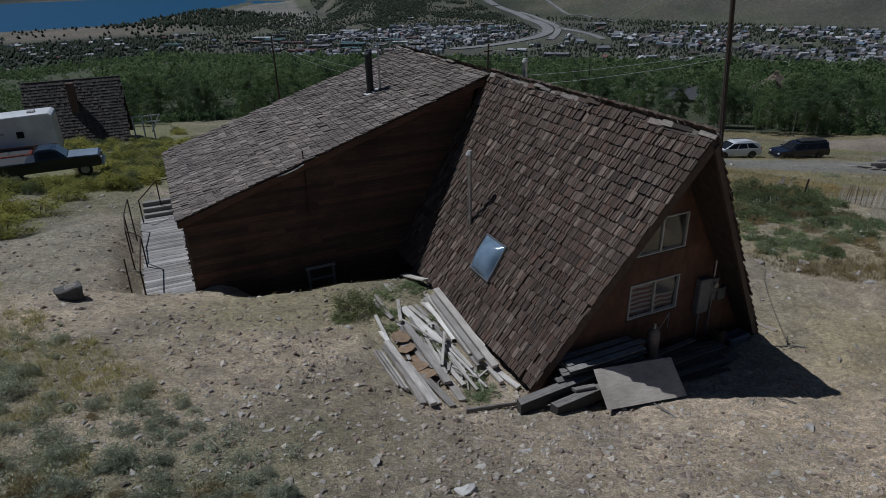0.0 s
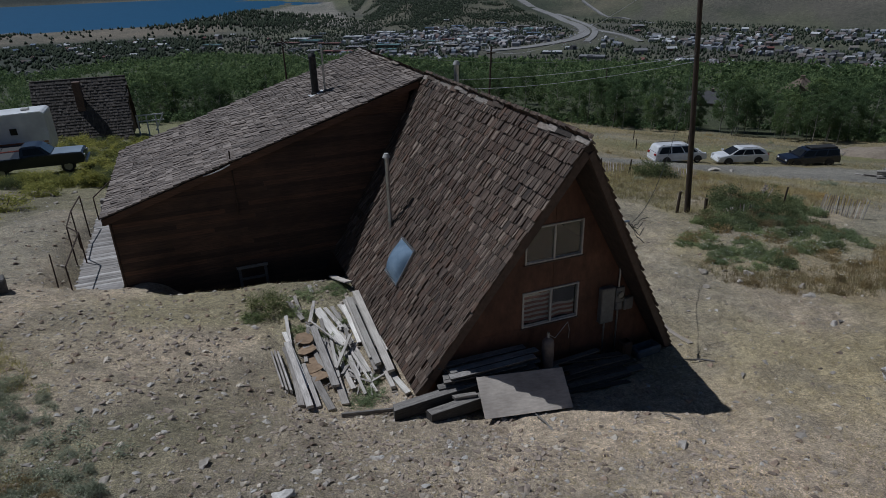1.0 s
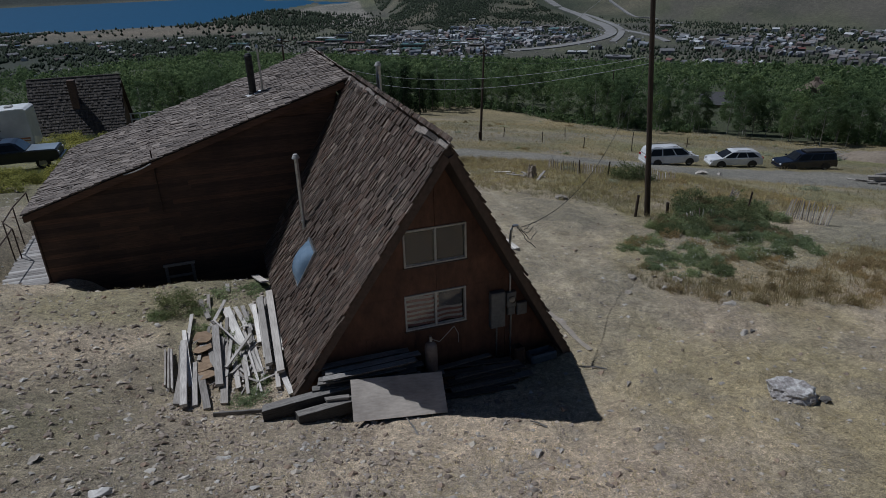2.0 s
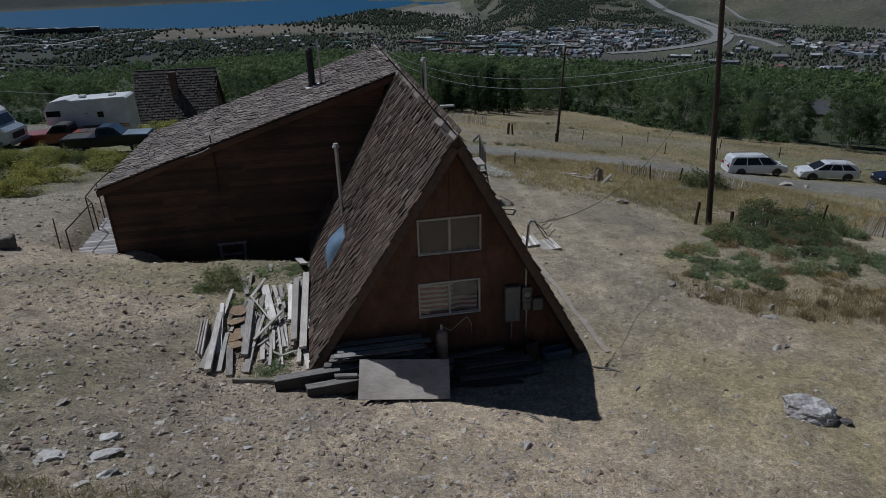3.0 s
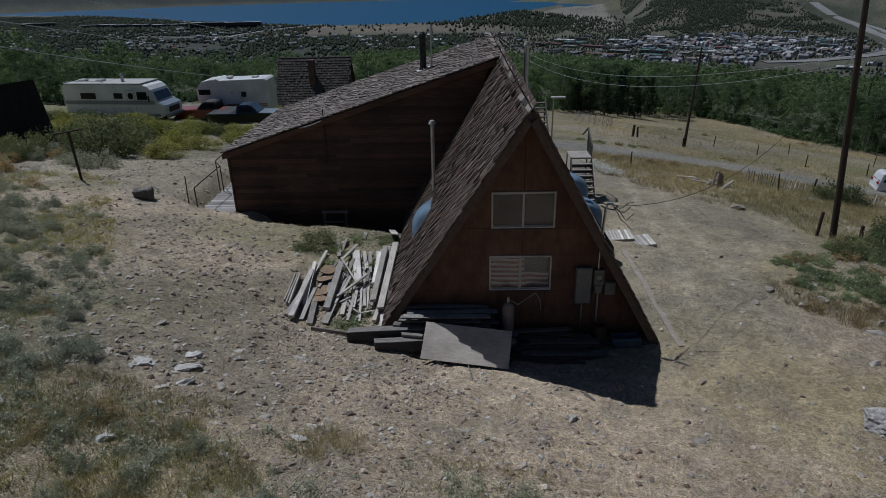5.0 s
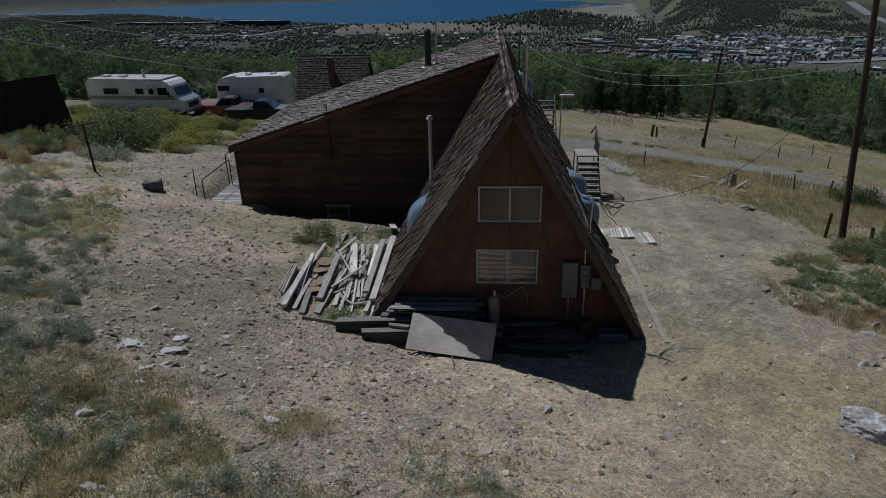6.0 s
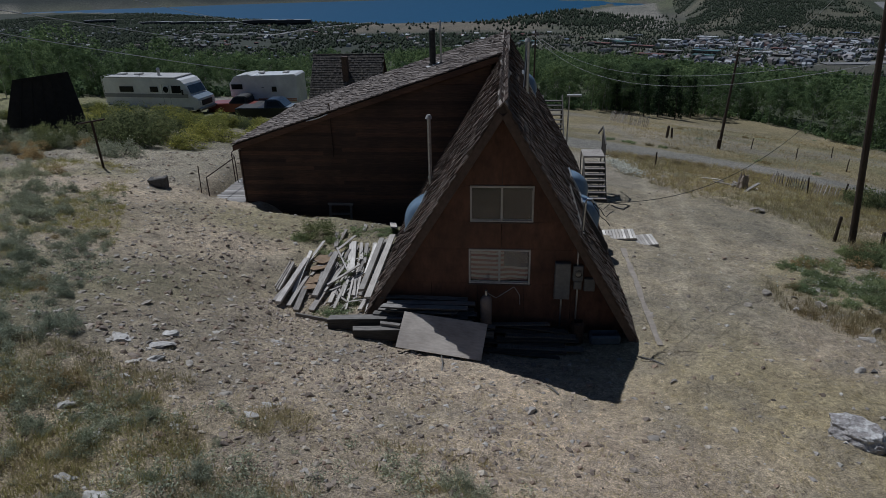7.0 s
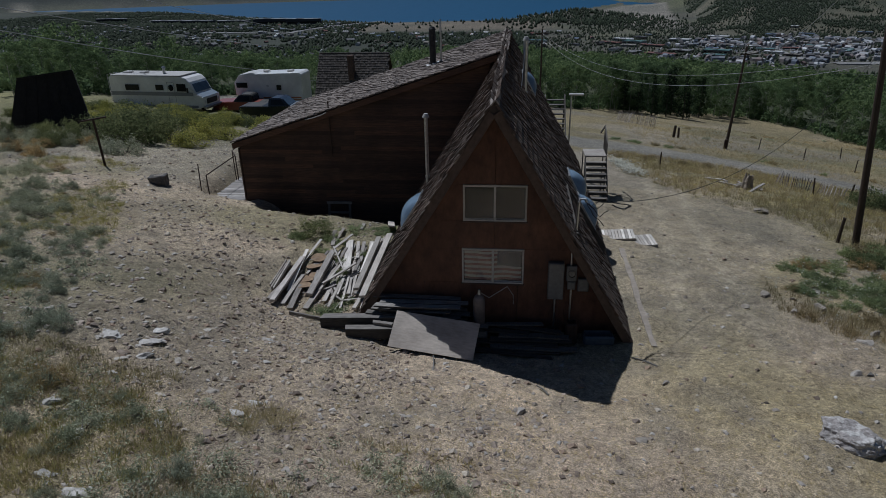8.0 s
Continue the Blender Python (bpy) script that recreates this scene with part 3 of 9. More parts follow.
def plank_wall(y, z_low, x_left):
    """Lapped boards of the wing's uphill wall, cut along both roofs."""
    wall = new("wall")
    wall.parent = house
    tagged(wall, "dark brown lapped board wall of the wing")
    rnd = random.Random(5)
    bm = bmesh.new()
    prism(bm, [(x_left, z_low), (-2.4, z_low), (-0.5, wing_z(-0.5) - 0.3), (x_left, wing_z(x_left) - 0.26)], "y", y + 0.05, y + 0.14)
    part("backing", bm, WOOD_DARK, wall)
    z, h = z_low, 0.15
    while z < RIDGE_Z - 0.35:
        def left(q):
            return max(x_left, (q + 0.24 - RIDGE_Z) / WING_FALL)
        def right(q):
            return -(RIDGE_Z - q) * RUNS[-1] - 0.05
        cuts = [left(z)]
        while cuts[-1] < right(z) - 2.2:
            cuts.append(min(cuts[-1] + rnd.uniform(1.6, 4.2), right(z)))
        cuts[-1] = right(z)
        for i, (a, b) in enumerate(zip(cuts, cuts[1:])):
            a2 = left(z + h) if i == 0 else a
            b2 = right(z + h) if i == len(cuts) - 2 else b
            if b2 - a2 < 0.1:
                continue
            g, o = 0.003, rnd.uniform(0, 0.006)
            bm = bmesh.new()
            lo = [(a + g, z), (b - g, z), (b2 - g, z + h - 0.004), (a2 + g, z + h - 0.004)]
            f = [bm.verts.new((px, y - o + (0.0 if k < 2 else 0.022), pz)) for k, (px, pz) in enumerate(lo)]
            r = [bm.verts.new((px, y + 0.048, pz)) for px, pz in lo]
            bm.faces.new(f)
            for q in range(4):
                bm.faces.new((f[(q + 1) % 4], f[q], r[q], r[(q + 1) % 4]))
            bmesh.ops.recalc_face_normals(bm, faces=bm.faces)
            part("plank", bm, WOOD_DARK, wall)
        z += h


plank_wall(8.90, -0.75, -10.50)

# the walls that are seen from the side or not at all
bm = bmesh.new()
prism(bm, [(9.04, -0.75), (17.1, -0.75), (17.1, wing_z(-10.4) - 0.24), (9.04, wing_z(-10.4) - 0.24)], "x", -10.50, -10.36)
part("wall", bm, WOOD_DARK, house, "board side wall of the wing")
bm = bmesh.new()
prism(bm, [(-10.36, -1.6), (3.4, -1.6), (0.15, RIDGE_Z - 0.35), (-0.1, RIDGE_Z - 0.35), (-10.36, wing_z(-10.36) - 0.26)], "y", 17.0, 17.12)
part("wall", bm, WOOD_DARK, house, "board gable wall at the back")
bm = bmesh.new()
prism(bm, [(-0.15, RIDGE_Z - 0.5), (-3.4, 0.75), (-3.4, -0.8), (3.4, -0.8), (3.4, 0.75), (0.15, RIDGE_Z - 0.5)], "y", 4.2, 4.3)
part("partition", bm, ROOM_DARK, house, "dim inner wall behind the windows")
bm = bmesh.new()
box(bm, (-2.1, 0.12, 2.62), (2.1, 4.19, 2.80))
part("floor", bm, ROOM_DARK, house, "loft floor")
bm = bmesh.new()
box(bm, (-3.2, 0.12, 0.35), (3.2, 4.19, 0.50))
part("floor", bm, ROOM_DARK, house, "ground floor")
# pale corner boards of the wing
bm = bmesh.new()
box(bm, (-10.56, 8.86, -0.4), (-10.505, 8.98, wing_z(-10.5) - 0.3), 0.008)
part("corner_board", bm, TRIM_BROWN, house, "pale weathered corner board")


def rake_boards():
    for side in (-1, 1):
        bm = bmesh.new()
        pts = []
        for z in (RIDGE_Z - 0.10, EAVES[side] + 0.05):
            pts.append(Vector((side * ((RIDGE_Z - z) * RUNS[side] - 0.02), front_edge(z, side) - 0.012, z)))
        bar(bm, pts[0] + Vector((0, 0, -0.10)), pts[1] + Vector((0, 0, -0.10)), 0.05, 0.17)
        part("bargeboard", bm, TRIM_BROWN, house, "brown bargeboard along the rake")
    bm = bmesh.new()
    bar(bm, (-0.25, WING_Y0 - 0.012, RIDGE_Z - 0.22), (WING_EAVE_X, WING_Y0 - 0.012, wing_z(WING_EAVE_X) - 0.14), 0.04, 0.20)
    part("bargeboard", bm, WOOD_DARK, house, "dark board under the wing's rake")
    bm = bmesh.new()
    box(bm, (WING_EAVE_X - 0.03, WING_Y0, wing_z(WING_EAVE_X) - 0.24), (WING_EAVE_X + 0.01, WING_Y1, wing_z(WING_EAVE_X) - 0.03), 0.006)
    part("fascia", bm, WOOD_DARK, house, "dark eaves board")


rake_boards()

# ---- shakes
SHAKE_W = [0.045, 0.055, 0.065, 0.08, 0.095, 0.115, 0.135, 0.17]


def shake_verts(w, length, thick, skew):
    """A split shake: thick at its butt, thin at its head; x across, y up the slope, z out."""
    return [(0, 0, 0.004), (w, skew, 0.004), (w, length, 0.0), (0, length, 0.0),
            (0.003, 0.0, 0.004 + thick), (w - 0.003, skew, 0.004 + thick * 0.9), (w, length, 0.006), (0, length, 0.006)]


SHAKE_F = [(4, 5, 6, 7), (0, 1, 5, 4), (1, 2, 6, 5), (3, 0, 4, 7)]


def lay_shakes(roof, base, across, up, courses, exposure, edges, mats, seed, near, width=1.0, butt=0.042):
    """Courses of shakes from the eaves up. edges(k): where a course begins and ends along 'across'. near(k, a): whether a shake is close enough to be a piece of its own."""
    rnd = random.Random(seed)
    base, across, up = Vector(base), Vector(across).normalized(), Vector(up).normalized()
    out = across.cross(up).normalized()
    if out.z < 0:
        out = -out
    kinds = []
    for w in SHAKE_W:
        me = bpy.data.meshes.new("shake")
        me.from_pydata(shake_verts(w * width, exposure * 1.75, butt, 0.006), [], SHAKE_F)
        me.materials.append(mats[0])
        kinds.append(me)
    frame_m = Matrix((across, up, out)).transposed().to_4x4()
    verts, faces, singles = [], [], 0
    for k in range(courses):
        a0, a1 = edges(k)
        a = a0 - rnd.uniform(0, 0.05)
        while a < a1:
            q = rnd.randrange(len(SHAKE_W))
            w = SHAKE_W[q] * width
            if a + w > a1 + 0.06:
                break
            s = k * exposure + rnd.gauss(0, 0.008)
            lift = 0.02 + rnd.uniform(0, 0.010) + (rnd.uniform(0.005, 0.02) if rnd.random() < 0.05 else 0)
            tip = radians(rnd.uniform(0.8, 3.4))
            turn = radians(rnd.gauss(0, 1.0))
            m = Matrix.Translation(base + across * a + up * s + out * lift) @ frame_m @ pose(0, 0, 0, -math.degrees(tip), rnd.gauss(0, 1.4), math.degrees(turn))
            fallen = rnd.random() < 0.008
            if not fallen and singles < 300 and near(k, a):
                ob = new("shake", kinds[q])
                ob.parent = roof
                ob.matrix_basis = m
                singles += 1
            elif not fallen:
                n = len(verts)
                verts += [m @ Vector(v) for v in shake_verts(w, exposure * 1.75, butt * rnd.uniform(0.65, 1.45), rnd.uniform(-0.014, 0.014))]
                faces += [tuple(n + i for i in f) for f in SHAKE_F]
            a += w + rnd.choice((rnd.uniform(0.002, 0.006), rnd.uniform(0.005, 0.014)))
    tagged(raw("shake_rest", verts, faces, mats[1], roof), kind="stuff")


def a_edges(side, y_end, courses):
    def e(k):
        z = EAVES[side] + (RIDGE_Z - EAVES[side]) * k / courses
        return (front_edge(z, side) - 0.03, y_end)
    return e


for slope_roof, side, courses, y_end, seed, near, width in ((roof_left, -1, 25, WING_Y0 + 0.15, 21, 1.2, 0.9), (roof_right, 1, 27, WING_Y1, 22, 0.9, 1.4)):
    rise = RIDGE_Z - EAVES[side]
    lay_shakes(slope_roof, (side * rise * RUNS[side], 0, EAVES[side]), (0, 1, 0), (-side * RUNS[side], 0, 1), courses, math.hypot(RUNS[side], 1.0) * rise / courses, a_edges(side, y_end, courses), (SHAKE_PART, SHAKE_REST), seed, lambda k, a: a < near, width, 0.060)
WLEN = math.hypot(1, WING_FALL) * -WING_EAVE_X
lay_shakes(roof_wing, (WING_EAVE_X - 0.04, 0, wing_z(WING_EAVE_X) - 0.012), (0, 1, 0), (1, 0, WING_FALL), 43, WLEN / 43, lambda k: (WING_Y0 - 0.04, WING_Y1), (SHAKE_GREY_PART, SHAKE_GREY), 23, lambda k, a: a < 9.4, 1.45, 0.048)


CAP_WOOD = surface("bleached cedar cap", (0.13, 0.115, 0.10), (0.36, 0.325, 0.29), 9.0, 0.5, 0.85, squash=(6, 1, 1), bump=0.6, depth=0.012, stain=0.5, vary="object", tones=SILVER)


def ridge_caps():
    """Weathered, gapped cap boards along the ridge."""
    rnd = random.Random(8)
    y = front_edge(RIDGE_Z, 1) - 0.05
    while y < WING_Y1 - 0.3:
        step = rnd.uniform(0.28, 0.45)
        for side in (-1, 1):
            if side < 0 and y > WING_Y0 - 0.3 and rnd.random() < 0.3:
                continue
            if rnd.random() < 0.14:
                continue
            bm = bmesh.new()
            w = rnd.uniform(0.11, 0.17)
            lift = rnd.choice((rnd.uniform(0.0, 0.03), rnd.uniform(0.02, 0.08)))
            slope = math.degrees(math.atan2(1, RUNS[side])) if side > 0 or y < WING_Y0 else math.degrees(math.atan(WING_FALL))
            m = pose(0, y, RIDGE_Z + 0.045 + lift, rnd.uniform(-2, 7), side * (slope + rnd.uniform(-14, 3)), rnd.gauss(0, 5))
            box(bm, (min(0, side * w), 0, -0.01), (max(0, side * w), step + 0.14, 0.022), 0.004, m)
            part("ridge_cap", bm, CAP_WOOD if rnd.random() < 0.6 else SHAKE_PART, house, "silvered ridge cap shake")
        y += step


ridge_caps()

# ---- pipes, skylights and fittings of the roofs
# the blue stands for reflected sky, put into the acrylic's base colour
SKYLIGHT = surface("milky painted-sky acrylic", (0.13, 0.19, 0.26), (0.20, 0.27, 0.35), 3, 1, 0.12, bump=0.02)
WHITE_SMEAR = surface("roof sealant", (0.55, 0.55, 0.55), (0.75, 0.75, 0.74), 9, 2, 0.6)


def flue(name, label, x, y, z0, z1, r, mat, cap_r, cap_mat, flash=True):
    f = new(name)
    f.parent = house
    tagged(f, label)
    bm = bmesh.new()
    tube(bm, [(x, y, z0), (x, y, z1)], r, 16)
    part("pipe", bm, mat, f, smooth_faces=False)
    bm = bmesh.new()
    tube(bm, [(x, y, z1 - 0.02), (x, y, z1 + 0.03), (x, y, z1 + 0.06), (x, y, z1 + 0.10)], cap_r, 16, cap_r * 0.55)
    part("cap", bm, cap_mat, f)
    bm = bmesh.new()
    tube(bm, [(x, y, z0 + 0.32), (x, y, z0 + 0.40)], r * 1.25, 16)
    part("collar", bm, mat, f)


flue("vent_pipe", "slim galvanised vent pipe with a rain cap", -2.45, 5.53, 2.2, 4.58, 0.062, GALVANISED, 0.12, FRAME_WHITE)
flue("chimney", "black stovepipe chimney with a crown cap", -3.08, 12.60, 5.0, 6.72, 0.135, BLACK_PIPE, 0.16, BLACK_PIPE)
flue("vent_pipe", "thin galvanised mast beside the stovepipe", -2.72, 12.50, 5.1, 7.02, 0.038, GALVANISED, 0.055, GALVANISED)
flue("vent_pipe", "galvanised flue behind the ridge", 0.74, 7.75, 4.6, 6.72, 0.085, GALVANISED, 0.12, FRAME_WHITE)
bm = bmesh.new()
tube(bm, [(0.62, 6.9, 5.25), (0.72, 7.70, 6.45)], 0.012, 6)
part("brace", bm, GALVANISED, house, "thin steel brace of the flue")
rnd = random.Random(3)
bm = bmesh.new()
for k in range(7):
    a, r = rnd.uniform(0, 6.28), rnd.uniform(0.05, 0.26)
    x, y = -3.08 + r * math.cos(a), 12.55 + r * math.sin(a)
    box(bm, (-0.10, -0.07, 0), (0.10, 0.07, 0.012), 0.004, Matrix.Translation((x, y, wing_z(x) + 0.065)) @ pose(0, 0, 0, 0, -math.degrees(math.atan(WING_FALL)), rnd.uniform(0, 180)))
part("flashing", bm, WHITE_SMEAR, house, "patched pale flashing round the chimney")


def dome(side, y, z, w, h, rise, label):
    """A bulged acrylic skylight on a curb, on one of the steep slopes."""
    d = new("skylight")
    d.parent = house
    tagged(d, label)
    up = Vector((-side * RUNS[side], 0, 1)).normalized()
    out = Vector((side, 0, RUNS[side])).normalized()
    across = up.cross(out)
    m = Matrix((across, up, out)).transposed().to_4x4()
    m.translation = Vector((side * (RIDGE_Z - z) * RUNS[side], y, z)) + out * 0.05
    bm = bmesh.new()
    for a, b in (((-w / 2 - 0.05, -h / 2 - 0.05, -0.05), (w / 2 + 0.05, -h / 2, 0.09)), ((-w / 2 - 0.05, h / 2, -0.05), (w / 2 + 0.05, h / 2 + 0.05, 0.09)),
                 ((-w / 2 - 0.05, -h / 2, -0.05), (-w / 2, h / 2, 0.09)), ((w / 2, -h / 2, -0.05), (w / 2 + 0.05, h / 2, 0.09))):
        box(bm, a, b, 0.008)
    part("curb", bm, GALVANISED, d, "grey metal curb", m=m)
    bm = bmesh.new()
    n = 14
    grid = [[bm.verts.new(((i / n - 0.5) * w, (j / n - 0.5) * h, 0.085 + rise * (math.sin(math.pi * i / n) * math.sin(math.pi * j / n)) ** 0.55)) for j in range(n + 1)] for i in range(n + 1)]
    for i in range(n):
        for j in range(n):
            bm.faces.new((grid[i][j], grid[i + 1][j], grid[i + 1][j + 1], grid[i][j + 1]))
    part("bubble", bm, SKYLIGHT, d, "milky painted-sky acrylic bubble", smooth_faces=True, m=m)


dome(-1, 3.83, 1.92, 1.02, 1.05, 0.26, "bulged acrylic skylight reflecting the sky")
dome(1, 7.2, 1.75, 1.0, 1.05, 0.34, "bulged acrylic skylight on the far slope")
dome(1, 5.9, 1.25, 1.0, 1.05, 0.34, "bulged acrylic skylight low on the far slope")
dome(1, 11.0, 4.75, 0.9, 0.95, 0.24, "bulged acrylic skylight near the ridge")

# a pipe stub and a dangling strip at the wing's rake
bm = bmesh.new()
tube(bm, [(-6.68, 8.84, 2.35), (-6.68, 8.84, 4.46)], 0.022, 8)
part("conduit", bm, RUSTY, house, "dark conduit up the wing's wall")
bm = bmesh.new()
tube(bm, [(-7.58, 8.66, 3.80), (-7.3, 8.62, 3.86), (-7.0, 8.63, 3.95), (-6.72, 8.64, 4.07)], 0.022, 6)
part("flashing", bm, FRAME_WHITE, house, "loose pale strip at the rake")

# ---- fittings on the gable wall
GREY_PAINT = surface("grey painted steel", (0.13, 0.135, 0.138), (0.20, 0.205, 0.207), 9, 2, 0.5, 0.2, bump=0.05)


def wall_box(name, label, x0, x1, z0, z1, deep, lid=True):
    b = new(name)
    b.parent = house
    tagged(b, label)
    bm = bmesh.new()
    box(bm, (x0, -deep, z0), (x1, 0.0, z1), 0.012)
    part("body", bm, GREY_PAINT, b)
    if lid:
        bm = bmesh.new()
        box(bm, (x0 + 0.015, -deep - 0.012, z0 + 0.02), (x1 - 0.015, -deep + 0.001, z1 - 0.02), 0.005)
        part("door", bm, GREY_PAINT, b)
    return b


wall_box("electrical_panel", "tall grey steel electrical cabinet", 1.38, 1.78, 1.06, 2.08, 0.16)
meter = wall_box("meter_box", "grey electricity meter box with a round dial", 1.84, 2.10, 1.58, 2.00, 0.12, False)
bm = bmesh.new()
tube(bm, [(1.97, -0.12, 1.80), (1.97, -0.20, 1.80)], 0.085, 20)
part("dial", bm, GLASS, meter, "glass dome over the dial")
bm = bmesh.new()
tube(bm, [(1.97, -0.121, 1.80), (1.97, -0.15, 1.80)], 0.07, 20)
part("dial_face", bm, FRAME_WHITE, meter)
wall_box("junction_box", "small grey junction box", 1.88, 2.08, 1.32, 1.56, 0.09)
wall_box("junction_box", "small square grey junction box", 2.14, 2.42, 1.28, 1.64, 0.10)
for pts in ([(1.95, -0.05, 2.0), (1.95, -0.05, 2.9)], [(1.58, -0.06, 1.06), (1.58, -0.06, -0.2)], [(1.98, -0.05, 1.32), (1.98, -0.05, -0.2)]):
    bm = bmesh.new()
    tube(bm, pts, 0.025, 8)
    part("conduit", bm, GALVANISED, house, "steel conduit")
# the service head with its looped cables, standing off the far slope
bm = bmesh.new()
tube(bm, [(2.05, 0.35, 2.6), (2.05, 0.20, 3.35), (2.06, 0.18, 3.60), (2.10, 0.16, 3.70), (2.20, 0.14, 3.70), (2.24, 0.14, 3.62)], 0.035, 10)
part("service_mast", bm, GALVANISED, house, "steel service mast with a bent head")
rnd = random.Random(31)
for k in range(4):
    bm = bmesh.new()
    p = [Vector((2.24, 0.14, 3.60))]
    for q in range(6):
        p.append(p[-1] + Vector((rnd.uniform(0.02, 0.12), rnd.uniform(-0.06, 0.06), rnd.uniform(-0.14, 0.10))))
    tube(bm, p, 0.010, 5)
    part("cable", bm, BLACK_PIPE, house, "black looped service cable")

# ---------------------------------------------------------------- deck and rails beside the wing


def deck():
    d = thing("deck", "weathered grey board deck along the wing", "deck", HOUSE)
    z, x0, x1 = 0.45, -12.05, -10.57
    rnd = random.Random(12)
    boards = []
    for w in (0.138, 0.141):
        bm = bmesh.new()
        box(bm, (0, 0, -0.035), (x1 - x0, w, 0.0), 0.004)
        boards.append(mesh_of("board", bm, GREY_WOOD_X))
    y = 8.62
    while y < 16.4:
        ob = new("board", boards[rnd.randrange(2)])
        ob.parent = d
        ob.matrix_basis = pose(x0 + rnd.uniform(-0.05, 0.04), y, z + rnd.uniform(-0.004, 0.004), 0, 0, rnd.gauss(0, 0.25))
        y += 0.15
    for x in (x0 + 0.1, (x0 + x1) / 2, x1 - 0.1):
        bm = bmesh.new()
        box(bm, (x - 0.03, 8.66, z - 0.22), (x + 0.03, 16.95, z - 0.037))
        part("joist", bm, OLD_WOOD, d)
    for x in (x0 + 0.15, x1 - 0.15):
        for y in (9.4, 12.5, 16.5):
            bm = bmesh.new()
            box(bm, (x - 0.05, y - 0.05, z - 1.6), (x + 0.05, y + 0.05, z - 0.222), 0.006)
            part("post", bm, OLD_WOOD, d)
    bm = bmesh.new()
    box(bm, (-10.556, 8.98, 0.47), (-10.51, 10.4, 0.95), 0.008)
    part("skirting", bm, FRAME_WHITE, d, "pale board at the wall's foot")


deck()


def pipe_rail(points, posts, label):
    """A welded pipe rail: bent top tube and upright posts."""
    r = thing("railing", label, "railing", HOUSE, group="pipe rails by the deck")
    bm = bmesh.new()
    tube(bm, points, 0.024, 8)
    part("top_rail", bm, RUSTY, r)
    for a, b in posts:
        bm = bmesh.new()
        tube(bm, [a, b], 0.024, 8)
        part("post", bm, RUSTY, r)


RAIL = [(-11.98, 8.66, 1.52), (-11.92, 11.40, 1.60), (-12.38, 12.15, 1.62), (-12.43, 13.74, 1.67), (-12.30, 15.30, 1.74)]
pipe_rail(RAIL, [((x, y, 0.0), (x, y, z - 0.02)) for x, y, z in RAIL], "rusty bent pipe handrail along the deck's edge")
RAIL = [(-11.95, 15.95, 1.42), (-11.20, 16.9, 1.85), (-10.7, 16.9, 1.85)]
pipe_rail(RAIL, [((x, y, 0.42), (x, y, z - 0.02)) for x, y, z in RAIL], "dark handrail climbing steps at the deck's far end")
for k in range(3):
    bm = bmesh.new()
    box(bm, (-11.9, 16.45 + 0.28 * k, -0.3), (-10.8, 16.72 + 0.28 * k, 0.60 + 0.17 * k), 0.01)
    solo("step", bm, GREY_WOOD_X, "weathered wooden step at the deck's end", "step", HOUSE, "steps up from the deck")
bm = bmesh.new()
tube(bm, [(-12.36, 8.75, 0.4), (-12.34, 8.82, 1.94)], 0.022, 6)
solo("steel_stake", bm, RUSTY, "leaning rusty steel stake in the dirt", "stake", HOUSE)

# ---------------------------------------------------------------- lumber


def board(name, label, category, length, width, thick, m, mat, group="", rnd=None, chip=True):
    """One weathered board with softened, slightly bowed edges, along y."""
    bm = bmesh.new()
    n = 4
    rows = []
    bow = rnd.uniform(-0.012, 0.012) * length if rnd else 0
    for i in range(n + 1):
        s = i / n
        y = (s - 0.5) * length
        z = bow * 4 * s * (1 - s)
        e0 = (rnd.uniform(-0.03, 0.03) if rnd and chip and i in (0, n) else 0)
        e1 = (rnd.uniform(-0.03, 0.03) if rnd and chip and i in (0, n) else 0)
        c = min(0.008, 0.12 * thick)
        h = width / 2
        prof = [(-h, z + c), (-h + c, z), (h - c, z), (h, z + c), (h, z + thick - c), (h - c, z + thick), (-h + c, z + thick), (-h, z + thick - c)]
        rows.append([bm.verts.new((x, y + (e0 if x < 0 else e1), zz)) for x, zz in prof])
    for a, b in zip(rows, rows[1:]):
        for k in range(8):
            bm.faces.new((a[k], a[(k + 1) % 8], b[(k + 1) % 8], b[k]))
    bm.faces.new(rows[0][::-1])
    bm.faces.new(rows[-1])
    bmesh.ops.recalc_face_normals(bm, faces=bm.faces)
    # sun and shade put into colour: faces looking up take the second material
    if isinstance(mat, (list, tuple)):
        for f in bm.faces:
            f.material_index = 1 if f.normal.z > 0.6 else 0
    return solo(name, bm, mat, label, category, m, group)


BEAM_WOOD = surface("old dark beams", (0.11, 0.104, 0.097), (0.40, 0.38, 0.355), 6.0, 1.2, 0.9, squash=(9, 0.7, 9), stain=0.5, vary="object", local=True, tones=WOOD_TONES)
# the same old timber with the shade of its sides put into the colour
SHADED_WOOD = surface("old timber, shade in its colour", (0.022, 0.020, 0.018), (0.085, 0.078, 0.07), 6.0, 1.2, 0.9, squash=(9, 0.7, 9), stain=0.5, local=True)
PALE_WOOD = surface("sun-bleached pine", (0.44, 0.41, 0.372), (0.76, 0.725, 0.675), 5.0, 1.2, 0.9, squash=(10, 0.6, 10), stain=0.45, vary="object", local=True, tones=WOOD_TONES)
ORANGE_PANEL = surface("rotting orange fibreboard", (0.17, 0.115, 0.07), (0.34, 0.24, 0.155), 7.0, 1.5, 0.95, bump=0.6)


